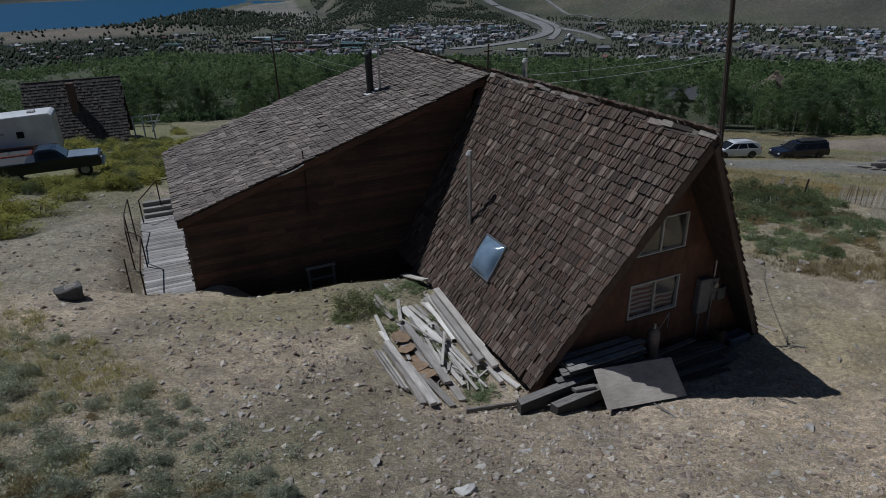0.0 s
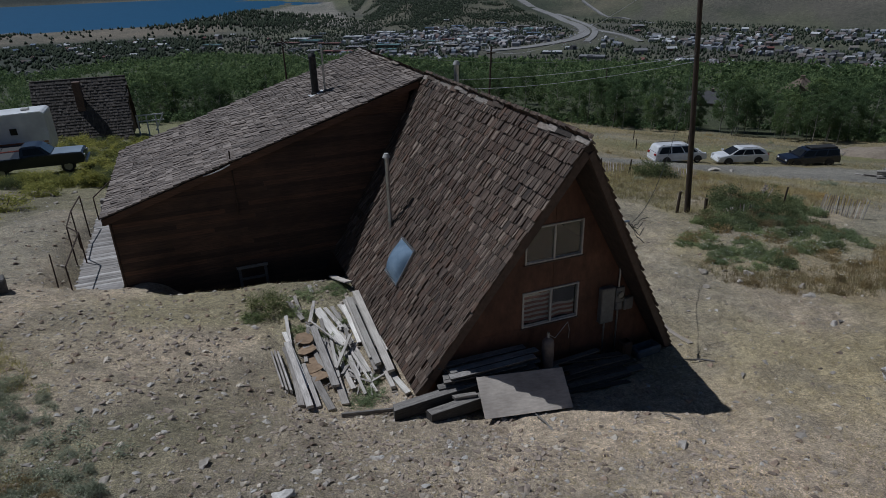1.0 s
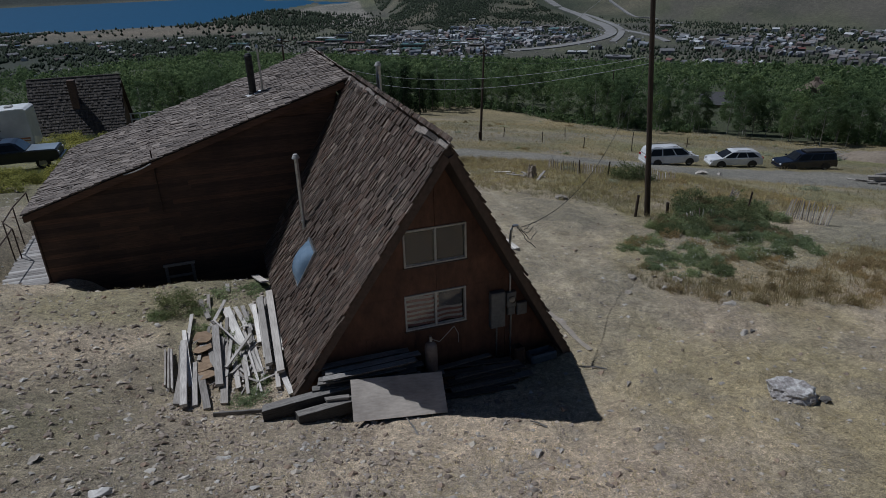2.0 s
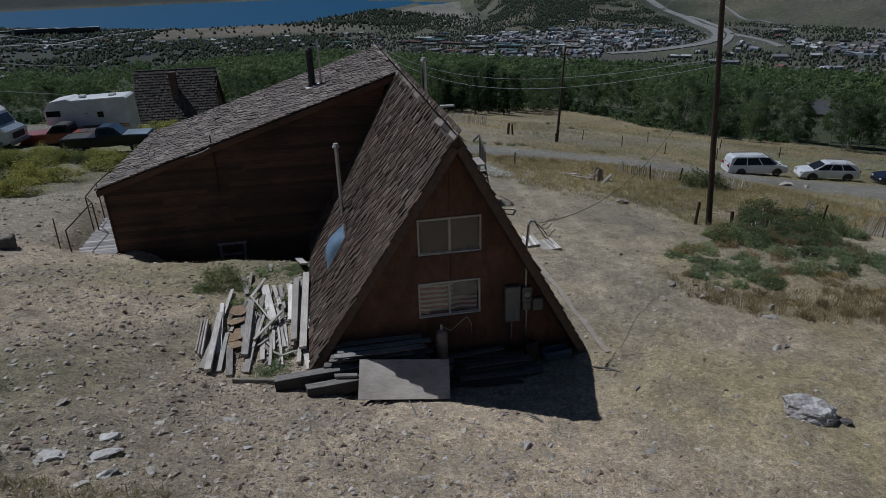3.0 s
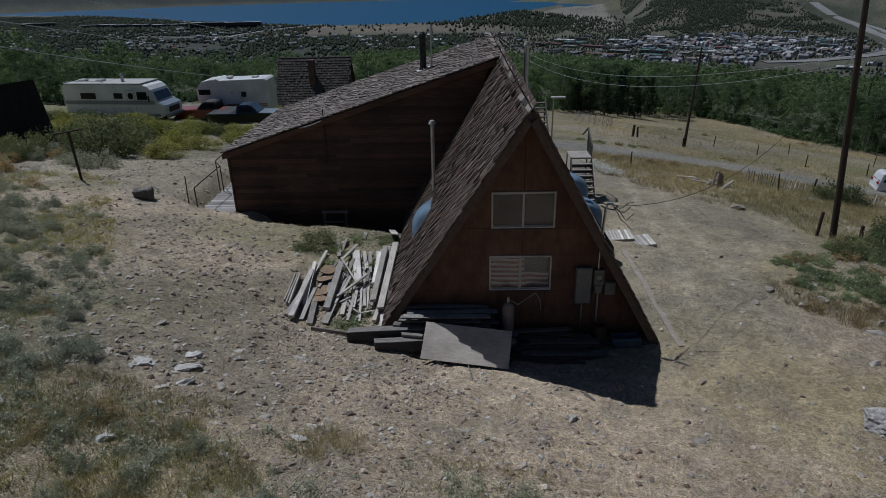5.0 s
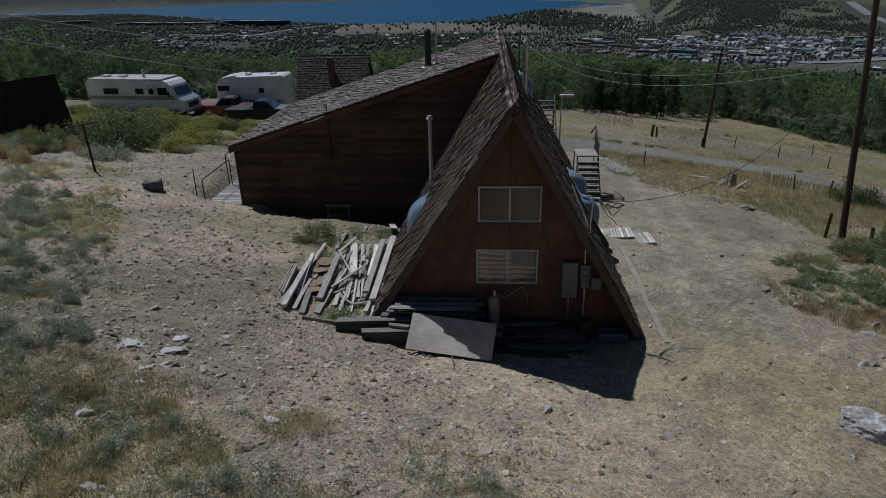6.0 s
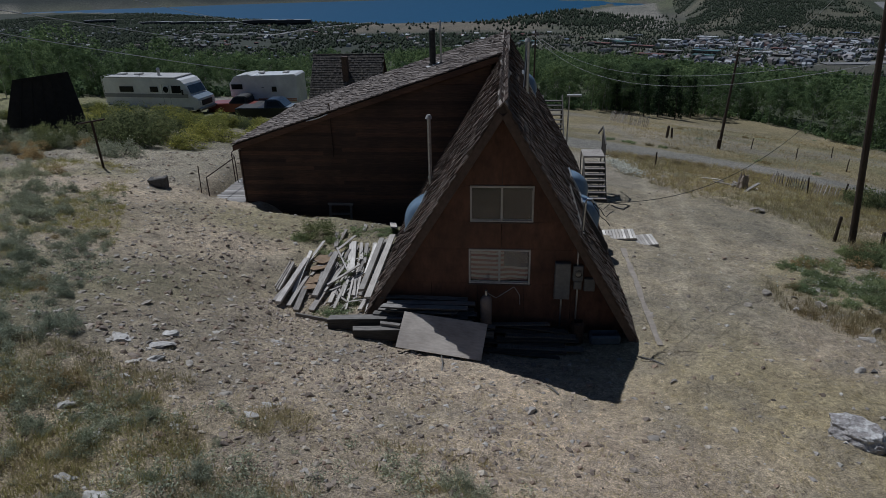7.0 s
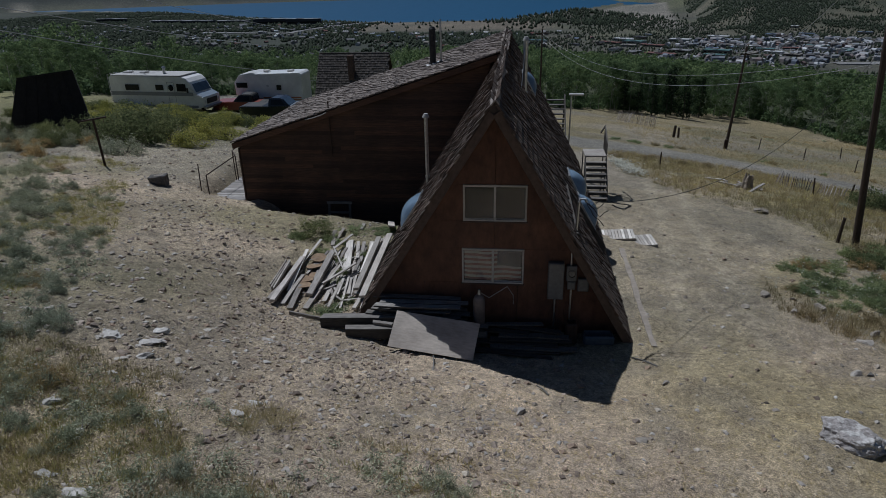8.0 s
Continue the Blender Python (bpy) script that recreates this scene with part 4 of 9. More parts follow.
def lay_board(x, y, length, width, thick, turn, lift, mat, rnd, tip=0.0, roll=0.0, label="long weathered grey board lying in the heap"):
    t = radians(turn)
    a, b = (x - math.sin(t) * length * 0.45, y + math.cos(t) * length * 0.45), (x + math.sin(t) * length * 0.45, y - math.cos(t) * length * 0.45)
    za, zb = height(*a), height(*b)
    slope = math.degrees(math.atan2(za - zb, 0.9 * length))
    return board("board", label, "board", length, width, thick, pose(x, y, (za + zb) / 2 + lift, 0, 0, turn) @ pose(0, 0, 0, slope + tip, roll, 0), mat, "boards in the lumber heap", rnd)


def lumber_heap():
    rnd = random.Random(77)
    def span(x0, y0, x1, y1, w, th, lift, mat, tip=0.0, label="long weathered grey board lying in the heap"):
        turn = math.degrees(math.atan2(y1 - y0, x1 - x0)) - 90
        lay_board((x0 + x1) / 2, (y0 + y1) / 2, math.hypot(x1 - x0, y1 - y0), w, th, turn, lift, mat, rnd, tip, rnd.uniform(-3, 3), label)
    # bleached boards stacked along the foot of the steep roof
    for b in ((-4.19, 1.42, -4.27, 4.68, 0.17, 0.09, 0.27), (-3.93, 1.11, -3.98, 5.08, 0.20, 0.08, 0.25), (-4.26, 1.92, -4.27, 4.92, 0.15, 0.04, 0.16),
              (-4.17, 2.68, -4.55, 4.78, 0.15, 0.04, 0.10), (-3.74, 0.22, -3.95, 1.61, 0.15, 0.05, 0.05), (-4.03, 0.54, -4.03, 1.45, 0.12, 0.08, 0.06), (-3.86, 2.0, -3.95, 3.6, 0.18, 0.04, 0.18)):
        span(*b, PALE_WOOD, label="long sun-bleached board stacked beside the roof's eaves")
    for k in range(9):
        y = 3.2 + rnd.uniform(-0.8, 0.8)
        span(-4.02 - 0.07 * (k % 4), y - 1.3, -4.08 - 0.08 * (k % 4), y + 1.3, rnd.uniform(0.12, 0.17), 0.045, 0.02 + 0.05 * (k // 4), GREY_WOOD, label="weathered board low in the stack")
    # boards fanned out in the middle
    for b in ((-4.84, 2.56, -5.26, 4.57, 0.24, 0.03, 0.14), (-4.60, 3.37, -4.81, 4.73, 0.12, 0.03, 0.10), (-4.73, 3.53, -5.01, 4.69, 0.12, 0.03, 0.08),
              (-4.39, 2.75, -4.47, 4.66, 0.13, 0.03, 0.10), (-4.62, 2.6, -4.68, 4.4, 0.10, 0.03, 0.05), (-5.0, 2.9, -5.1, 4.5, 0.12, 0.03, 0.05)):
        span(*b, PALE_WOOD if b[4] > 0.12 else GREY_WOOD)
    # heavy planks on the outer side
    for b in ((-5.41, 0.77, -5.54, 3.50, 0.19, 0.08, 0.14), (-5.31, 0.13, -5.32, 2.91, 0.18, 0.05, 0.03), (-6.15, -0.10, -6.32, 2.82, 0.16, 0.08, 0.11),
              (-5.67, -0.10, -5.86, 1.32, 0.17, 0.05, 0.03), (-6.47, 0.74, -6.60, 2.44, 0.05, 0.11, 0.05), (-6.33, 0.05, -6.30, 2.18, 0.15, 0.06, 0.05),
              (-6.56, 0.80, -6.68, 2.60, 0.05, 0.10, 0.03), (-6.64, 0.90, -6.76, 2.50, 0.04, 0.09, 0.02), (-5.95, 0.05, -6.05, 2.0, 0.14, 0.05, 0.03)):
        span(*b, GREY_WOOD, label="thick weathered grey plank in the lumber heap")
    for k in range(22):
        x, y, l = rnd.uniform(-6.35, -4.35), rnd.uniform(1.4, 3.4), rnd.uniform(1.2, 2.4)
        a = rnd.uniform(-0.16, 0.10)
        span(x, y - l / 2, x + a * l, y + l / 2, rnd.uniform(0.05, 0.13), 0.025, rnd.uniform(0.02, 0.12), PALE_WOOD if k % 3 else GREY_WOOD, rnd.uniform(-2, 2), "thin weathered board lying in the heap")
    # short pieces thrown across
    for b in ((-5.26, 1.54, -4.60, 2.93, 0.08, 0.05, 0.26), (-4.74, 1.22, -4.81, 2.18, 0.09, 0.04, 0.12), (-4.89, 2.50, -5.58, 3.71, 0.05, 0.03, 0.22), (-5.59, 3.78, -5.28, 4.93, 0.10, 0.03, 0.15),
              (-5.74, 4.10, -6.02, 5.25, 0.14, 0.03, 0.08), (-5.82, 2.62, -5.68, 3.44, 0.09, 0.03, 0.12), (-5.74, 4.44, -5.79, 5.61, 0.10, 0.03, 0.06), (-4.44, 1.47, -4.61, 2.33, 0.07, 0.04, 0.08), (-5.22, 5.86, -5.24, 6.30, 0.12, 0.03, 0.03),
              (-4.9, 1.1, -4.6, 1.9, 0.06, 0.03, 0.05), (-5.1, 1.9, -4.75, 1.3, 0.07, 0.03, 0.10)):
        span(*b, PALE_WOOD if b[5] > 0.03 else GREY_WOOD, 2.0, "short bleached board thrown across the heap")
    for k in range(44):
        a, x, y = rnd.uniform(-60, 60), rnd.uniform(-6.1, -4.2), rnd.uniform(0.7, 4.2)
        lay_board(x, y, rnd.uniform(0.25, 0.6), rnd.uniform(0.03, 0.08), 0.02, a, 0.03 + rnd.uniform(0, 0.08), GREY_WOOD, rnd, rnd.uniform(-6, 6), 0, "splintered offcut among the boards")
    # thin edging board at the heap's foot and the one that leans at the back
    lay_board(-4.55, -0.55, 2.0, 0.05, 0.10, 88, 0.02, BEAM_WOOD, rnd, label="dark edging board lying on the dirt")
    board("board", "pale board leaning over the edge of the hollow", "board", 1.35, 0.24, 0.05, pose(-4.22, 6.35, 0.40, -14, 8, 12), PALE_WOOD, "boards in the lumber heap", rnd)
    for k in range(5):
        x, y = -5.80 + rnd.uniform(-0.1, 0.12), 1.75 + 0.42 * (k - 1)
        bm = bmesh.new()
        n = 9
        ring = [(0.26 * rnd.uniform(0.75, 1.2) * math.cos(6.283 * i / n), 0.30 * rnd.uniform(0.75, 1.2) * math.sin(6.283 * i / n)) for i in range(n)]
        prism(bm, ring, "z", 0.0, 0.02)
        solo("fibreboard_scrap", bm, ORANGE_PANEL, "broken orange-brown fibreboard scrap among boards", "scrap", pose(x, y, height(x, y) + 0.08 + 0.01 * k, rnd.uniform(-8, 8), rnd.uniform(-8, 8), rnd.uniform(0, 90)), "scraps in the lumber heap")


lumber_heap()


def timber_stack():
    """Dark boards stacked before the gable wall, their ends sticking out into the sun."""
    rnd = random.Random(41)
    g = "boards stacked by the gable wall"
    gz = height(-2.0, -0.6) + 0.1
    for layer in range(8):
        for k in range(3):
            l = rnd.uniform(2.3, 3.0) if layer < 6 else rnd.uniform(1.9, 2.4)
            x = -3.36 + l / 2 + rnd.uniform(-0.12, 0.22) + 0.04 * layer
            y = -0.30 - 0.22 * k + rnd.uniform(-0.03, 0.03)
            # shade put into the colour of the sides and of covered tops
            board("board", "dark old board in a low stack by the wall", "board", l, 0.19, 0.045, pose(x, y, gz - 0.02 + 0.135 * layer, rnd.uniform(-0.6, 0.6), 0, 90 + rnd.uniform(-2.5, 2.5)), [SHADED_WOOD, BEAM_WOOD if layer > 4 or k == 2 else SHADED_WOOD], g, rnd)
        for sx in (-2.9, -1.2):
            if layer < 7:
                bm = bmesh.new()
                box(bm, (sx - 0.04, -0.75, gz + 0.026 + 0.135 * layer), (sx + 0.04, -0.15, gz + 0.113 + 0.135 * layer), 0.006)
                solo("spacer", bm, OLD_WOOD, "short wooden spacer in the board stack", "wood", None, g)
    for k in range(9):
        l = rnd.uniform(1.3, 2.2)
        # most of these carry the gable's shade in their colour
        board("board", "dark board lying in the shade by the wall", "board", l, rnd.uniform(0.12, 0.22), 0.045, pose(0.35 + rnd.uniform(-0.3, 0.9), -0.35 - 0.11 * k, height(0.5, -0.9) + 0.10 + 0.055 * (8 - k) * 0.8, 0, 0, 90 + rnd.uniform(-8, 8)), OLD_WOOD if k % 3 == 0 else SHADED_WOOD, g, rnd)
    # two squared beams, pale sunlit tops and dark shaded sides put into their colour
    for x0, y0, x1, y1, s, z, lab in ((-4.42, -0.98, -1.9, -0.74, 0.24, 0.40, "heavy squared timber beam lying on the dirt"), (-3.68, -1.30, -1.7, -1.05, 0.22, 0.30, "shorter squared timber beam lying on the dirt")):
        l = math.hypot(x1 - x0, y1 - y0)
        a = math.degrees(math.atan2(y1 - y0, x1 - x0)) - 90
        board("timber_beam", lab, "beam", l, s, 0.31, pose((x0 + x1) / 2, (y0 + y1) / 2, z, 0, 0, a), [SHADED_WOOD, BEAM_WOOD], "beams under the plywood", rnd)
    board("timber_offcut", "short offcut lying on a beam", "wood", 0.55, 0.12, 0.07, pose(-2.75, -1.10, 0.615, 0, 0, 82), BEAM_WOOD, "", rnd)
    # the sheet of plywood
    bm = bmesh.new()
    bmesh.ops.create_grid(bm, x_segments=10, y_segments=6, size=0.5)
    for v in bm.verts:
        v.co = Vector((v.co.x * 2.16, v.co.y * 0.98, 0.012 * math.sin(v.co.x * 5) - 0.01 * v.co.y))
    bmesh.ops.solidify(bm, geom=bm.faces[:], thickness=0.02)
    u, w = Vector((2.19, -0.17, -0.17)).normalized(), Vector((-0.06, 0.80, 0.605))
    w = (w - u * w.dot(u)).normalized()
    m = Matrix((u, w, u.cross(w))).transposed().to_4x4()
    m.translation = (-1.384, -1.410, 0.593)
    solo("plywood_sheet", bm, PLY_GREY, "bleached grey plywood sheet leaning on beams", "plywood", m)
    for x in (-2.1, -0.7):
        board("prop", "short board propping up the plywood", "wood", 1.05, 0.09, 0.04, pose(x, -1.42, 0.41 - 0.0776 * (x + 1.384), 36, 0, 3), BEAM_WOOD, "", rnd)


PLY_GREY = surface("bleached plywood", (0.40, 0.352, 0.30), (0.56, 0.50, 0.44), 4.0, 1.5, 0.9, squash=(1, 5, 1), stain=0.6, local=True)
timber_stack()

# ---- junk in the gable's shade
RUST_TANK = surface("dull tank paint", (0.16, 0.13, 0.12), (0.26, 0.22, 0.20), 9, 2, 0.5, 0.2)


def cylinder_tank():
    t = thing("gas_cylinder", "tall dull propane cylinder standing by the wall", "gas cylinder", pose(-0.34, -0.52, height(-0.34, -0.52) + 0.42))
    bm = bmesh.new()
    prof = [(0.10, 0.0), (0.155, 0.03), (0.155, 0.80), (0.135, 0.90), (0.08, 0.96), (0.04, 0.98)]
    rings = [[bm.verts.new((r * math.cos(6.2832 * k / 20), r * math.sin(6.2832 * k / 20), z)) for k in range(20)] for r, z in prof]
    for a, b in zip(rings, rings[1:]):
        for k in range(20):
            bm.faces.new((a[k], a[(k + 1) % 20], b[(k + 1) % 20], b[k]))
    bm.faces.new(rings[0][::-1])
    bm.faces.new(rings[-1])
    part("body", bm, RUST_TANK, t, smooth_faces=True)
    bm = bmesh.new()
    tube(bm, [(0, 0, 0.96), (0, 0, 1.12)], 0.035, 10)
    part("valve", bm, GALVANISED, t, "steel valve")
    bm = bmesh.new()
    tube(bm, [(0.03, 0, 1.04), (0.25, 0.1, 0.86), (0.70, 0.3, 1.10), (0.85, 0.45, 0.78), (0.86, 0.47, 0.5)], 0.009, 6)
    part("hose", bm, FRAME_WHITE, t, "thin pale gas pipe")
    bm = bmesh.new()
    box(bm, (-0.22, -0.2, -0.42), (0.22, 0.2, -0.002), 0.02)
    part("plinth", bm, OLD_WOOD, t, "wooden block under the cylinder")


cylinder_tank()
BLUE_PLASTIC = surface("dull blue plastic", (0.05, 0.07, 0.09), (0.09, 0.115, 0.14), 5, 2, 0.6)


def low_tub(x, y, label, w, d, h, mat):
    bm = bmesh.new()
    z = height(x, y) - 0.02
    box(bm, (-w / 2, -d / 2, 0), (w / 2, d / 2, h), 0.05)
    top = [f for f in bm.faces if f.normal.z > 0.9 and f.calc_center_median().z > h - 0.01]
    r = bmesh.ops.inset_region(bm, faces=top, thickness=0.04)
    bmesh.ops.translate(bm, verts=list({v for f in top for v in f.verts}), vec=(0, 0, -h * 0.6))
    solo("tub", bm, mat, label, "tub", pose(x, y, z, 0, 0, 6))


low_tub(2.72, -0.35, "low blue plastic tub in the shade", 0.78, 0.4, 0.26, BLUE_PLASTIC)
low_tub(1.55, -0.45, "dark bucket by the wall", 0.34, 0.34, 0.45, BLACK_PIPE)
low_tub(2.02, -0.40, "rusty drum by the wall", 0.30, 0.30, 0.62, RUSTY)

# ---- the hollow under the wing
rnd = random.Random(14)


def frame_stand():
    f = thing("wooden_frame", "old pale wooden frame standing against the dark wall", "frame", HOUSE @ pose(-6.55, 8.62, height(-6.9, 8.35) + 0.02, -8, 0, 0))
    for a, b in (((-0.52, -0.03, 0.86), (0.52, 0.03, 0.96)), ((-0.48, -0.03, 0), (-0.38, 0.03, 0.858)), ((0.38, -0.03, 0), (0.48, 0.03, 0.858)), ((-0.375, -0.025, 0.46), (0.375, 0.025, 0.55))):
        bm = bmesh.new()
        box(bm, a, b, 0.008)
        part("bar", bm, OLD_WOOD, f)


frame_stand()
for x, y, l, t, w in ((-8.0, 8.35, 1.9, 86, 0.16), (-7.7, 8.2, 1.6, 94, 0.12), (-5.4, 8.1, 1.2, 80, 0.14), (-8.9, 7.9, 0.9, 60, 0.14), (-4.6, 7.7, 1.1, 100, 0.12)):
    lay_board(x, y, l, w, 0.05, t, 0.05, BEAM_WOOD, rnd, label="dark plank lying in the hollow by the wall")
for x, y, s in ((-7.1, 8.0, 0.3), (-6.2, 7.9, 0.24), (-8.5, 7.7, 0.22)):
    bm = bmesh.new()
    box(bm, (-s, -s * 0.6, 0), (s, s * 0.6, s * 0.7), 0.03)
    solo("crate", bm, OLD_WOOD, "small weathered box in the hollow", "box", pose(x, y, height(x, y) - 0.02, 0, 0, 20 * s * 10))

# ---------------------------------------------------------------- rocks


def veined_rock():
    """Pale limestone with dark weathered veins."""
    m, t, b, n, l = nodes("veined limestone")
    g = n.new("ShaderNodeNewGeometry")
    wide = noise_tex(t, g.outputs["Position"], 3.2, 7.0, 0.7, (1, 1, 2.2))
    fine = noise_tex(t, g.outputs["Position"], 16.0, 7.0, 0.7)
    col = ramp(t, wide, [(0.36, (0.27, 0.245, 0.235)), (0.455, (0.40, 0.375, 0.36)), (0.49, (0.24, 0.215, 0.205)), (0.52, (0.50, 0.48, 0.46)), (0.7, (0.60, 0.59, 0.575))])
    col = blend(t, 1.0, col, ramp(t, fine, [(0.35, (0.6, 0.58, 0.56)), (0.6, (1.15, 1.15, 1.15))]), "MULTIPLY")
    l.new(col, b.inputs["Base Color"])
    b.inputs["Roughness"].default_value = 0.9
    bumped(t, b, wide, 0.8, 0.05)
    return m


VEINED = veined_rock()
CLOD = surface("dry clods", (0.25, 0.22, 0.18), (0.47, 0.42, 0.35), 20.0, 2.0, 0.95, bump=0, vary="island")


def rock(x, y, sx, sy, sz, seed, label, mat=None, turn=0.0, sink=0.25, group="", detail=3, name="rock", facets=15, cut=0.32):
    rnd = random.Random(seed)
    bm = bmesh.new()
    bmesh.ops.create_icosphere(bm, subdivisions=detail, radius=1.0)
    planes = [(Vector((rnd.gauss(0, 1), rnd.gauss(0, 1), rnd.gauss(0, 1))).normalized(), rnd.uniform(cut, 0.80)) for _ in range(facets)]
    for v in bm.verts:
        for n, d in planes:
            q = v.co.dot(n)
            if q > d:
                v.co -= n * (q - d)
        v.co += v.co.normalized() * (0.16 * noise.noise(v.co * 2.3 + Vector((seed, 0, 0))) + 0.07 * noise.noise(v.co * 7.0 + Vector((0, seed, 0))))
        v.co = Vector((v.co.x * sx, v.co.y * sy, v.co.z * sz))
    return solo(name, bm, mat or ROCK, label, "rock", pose(x, y, height(x, y) + sz * (0.85 - sink * 2), 0, 0, turn), group)


rock(7.10, -4.22, 0.68, 0.44, 0.33, 5, "large pale veined boulder on the dry slope", VEINED, turn=-10, detail=5, facets=10, cut=0.62)
rock(7.75, -4.55, 0.22, 0.18, 0.13, 6, "dark stone beside the boulder", DARK_STONE)
rock(8.62, -1.05, 0.26, 0.14, 0.10, 7, "flat stone lying on dry grass", STONE, 20)
rock(8.95, -1.0, 0.14, 0.10, 0.06, 8, "small dark flat stone", DARK_STONE, 60)
rock(0.86, -4.15, 0.17, 0.13, 0.10, 9, "angular brown stone on the dirt", STONE, 30)
rock(3.17, -4.85, 0.19, 0.13, 0.05, 10, "pale flat stone on the dirt", ROCK)
bm = bmesh.new()
box(bm, (-0.34, -0.25, -0.12), (0.34, 0.25, 0.36), 0.03)
bmesh.ops.subdivide_edges(bm, edges=bm.edges[:], cuts=3, use_grid_fill=True)
for v in bm.verts:
    v.co += Vector((0.05, 0.04, 0.04)) * noise.noise(v.co * 3.6) + v.co.normalized() * 0.03 * noise.noise(v.co * 9.0)
solo("stone_block", bm, DARK_STONE, "squat dark stone block on the dirt", "rock", pose(-14.15, 7.85, height(-14.15, 7.85), 1, -2, 14))
rock(-14.12, 7.85, 0.36, 0.27, 0.05, 12, "flat slab on top of the stone block", ROCK, 30, -3.3)
OUTCROPS = [(-7.64, -4.55, 0.30), (-7.10, -3.80, 0.30), (-6.95, -4.38, 0.36), (-6.65, -5.02, 0.30), (-6.74, -5.90, 0.18), (-6.98, -7.15, 0.26), (-4.15, -6.30, 0.22), (-4.05, -5.80, 0.24), (-5.76, -8.75, 0.28),
            (-6.06, -7.75, 0.26), (-5.14, -8.95, 0.26), (-4.62, -3.96, 0.12), (-5.14, -2.65, 0.20), (-5.80, -6.75, 0.14), (-5.10, -7.10, 0.20), (-8.35, 1.45, 0.18), (-3.60, -3.20, 0.15), (-9.60, -5.90, 0.26), (-9.0, -6.6, 0.22)]
rnd = random.Random(57)
for k, (x, y, r) in enumerate(OUTCROPS):
    rock(x, y, r, r * 0.55, r * 0.30, 20 + k, "pale cracked rock bedded in the hillside", PALE_ROCK, rnd.uniform(-25, 25), 0.34, "pale rocks on the slope", 4)
    for q in range(5 if r > 0.2 else 2):
        a, d, t = rnd.uniform(0, 6.28), r * rnd.uniform(0.8, 1.5), r * rnd.uniform(0.14, 0.36)
        rock(x + d * math.cos(a), y + 0.7 * d * math.sin(a), t, t * 0.6, t * 0.34, 500 + 10 * k + q, "broken flake beside a bedded rock", PALE_ROCK if q % 2 else ROCK, rnd.uniform(0, 180), 0.3, "flakes on the slope", 2)
rnd = random.Random(56)
for k in range(34):
    x = rnd.uniform(-10.5, -4.5)
    y = -4.6 + rnd.gauss(0, 1.3) - 0.1 * (x + 6)
    s = rnd.uniform(0.06, 0.19)
    rock(x, y, s * 1.2, s * 0.75, s * 0.30, 200 + k, "flat pale stone bedded in the dirt", ROCK, rnd.uniform(0, 180), 0.34, "flat stones on the slope", 3)
for k in range(30):
    x, y = rnd.uniform(-12, -5.5), rnd.uniform(-3, 6)
    s = rnd.uniform(0.05, 0.15)
    rock(x, y, s * 1.2, s * 0.8, s * 0.45, 240 + k, "small pale stone bedded in the dirt", ROCK, rnd.uniform(0, 180), 0.3, "flat stones on the slope", 2)
rnd = random.Random(55)
for k in range(22):
    x, y = -17.0 + rnd.gauss(0, 2.2), 21.5 + rnd.gauss(0, 1.0)
    s = rnd.uniform(0.12, 0.35)
    rock(x, y, s, s * 0.7, s * 0.5, 60 + k, "broken pale rock in a scatter", ROCK, rnd.uniform(0, 180), group="rock scatter by the bushes", detail=2)
for k in range(10):
    x, y = 9.5 + rnd.gauss(0, 1.6), 3.0 + rnd.gauss(0, 1.5)
    s = rnd.uniform(0.12, 0.3)
    rock(x, y, s, s * 0.7, s * 0.5, 90 + k, "pale rock among weeds", ROCK, rnd.uniform(0, 180), group="rocks in the weeds", detail=2)
rock(12.2, 16.9, 0.75, 0.5, 0.17, 130, "broad flat slab at the yard's edge", ROCK, 15)
for k, (x, y, s) in enumerate(((13.3, 24.0, 0.5), (12.6, 24.6, 0.35), (14.2, 23.2, 0.3), (30.5, 27.8, 0.8), (31.8, 27.2, 0.4))):
    rock(x, y, s, s * 0.6, s * 0.45, 140 + k, "weathered rock in the dry meadow", ROCK, 50 * k, group="rocks in the meadow", detail=2)


def soil_clods():
    """Clods of dry earth and dung-dark crumbs on the trodden slope."""
    rnd = np.random.default_rng(19)
    n = 15000
    th, r = rnd.uniform(-1.15, 1.15, n), 3 + 27 * rnd.random(n) ** 0.8
    x, y = 0.5 + r * np.sin(th), -10.0 + r * np.cos(th)
    keep = (lattice(x * 0.6, y * 0.6, 33) * 0.8 + rnd.random(n) * 0.5 > 0.5) & ~((np.abs(x) < 3.6) & (y > -0.4) & (y < 17)) & ~((x < -1) & (x > -10.6) & (y > 8.3) & (y < 17)) & (rnd.random(n) > 0.85 * smooth(-2, 3, x))
    x, y = x[keep], y[keep]
    z = land(x, y)
    size = 0.018 + 0.085 * rnd.random(len(x)) ** 3.4
    ico = np.array([(1, 0, -.2), (-.5, .85, -.25), (-.5, -.85, -.2), (0.35, .3, .8), (-.4, .1, .7), (.2, -.5, .6)])
    fc = np.array([(0, 1, 3), (1, 4, 3), (1, 2, 4), (2, 5, 4), (2, 0, 5), (0, 3, 5), (3, 4, 5)])
    V = ico[None] * (1 + 0.6 * (rnd.random((len(x), 6, 3)) - 0.5)) * np.array((1.25, 1.0, 0.7)) * size[:, None, None] + np.stack([x, y, z], -1)[:, None]
    tagged(raw("soil_clods", V.reshape(-1, 3).tolist(), (fc[None] + 6 * np.arange(len(x))[:, None, None]).reshape(-1, 3).tolist(), CLOD), "crumbs and clods of dry earth on the slope", "earth", kind="stuff")


soil_clods()


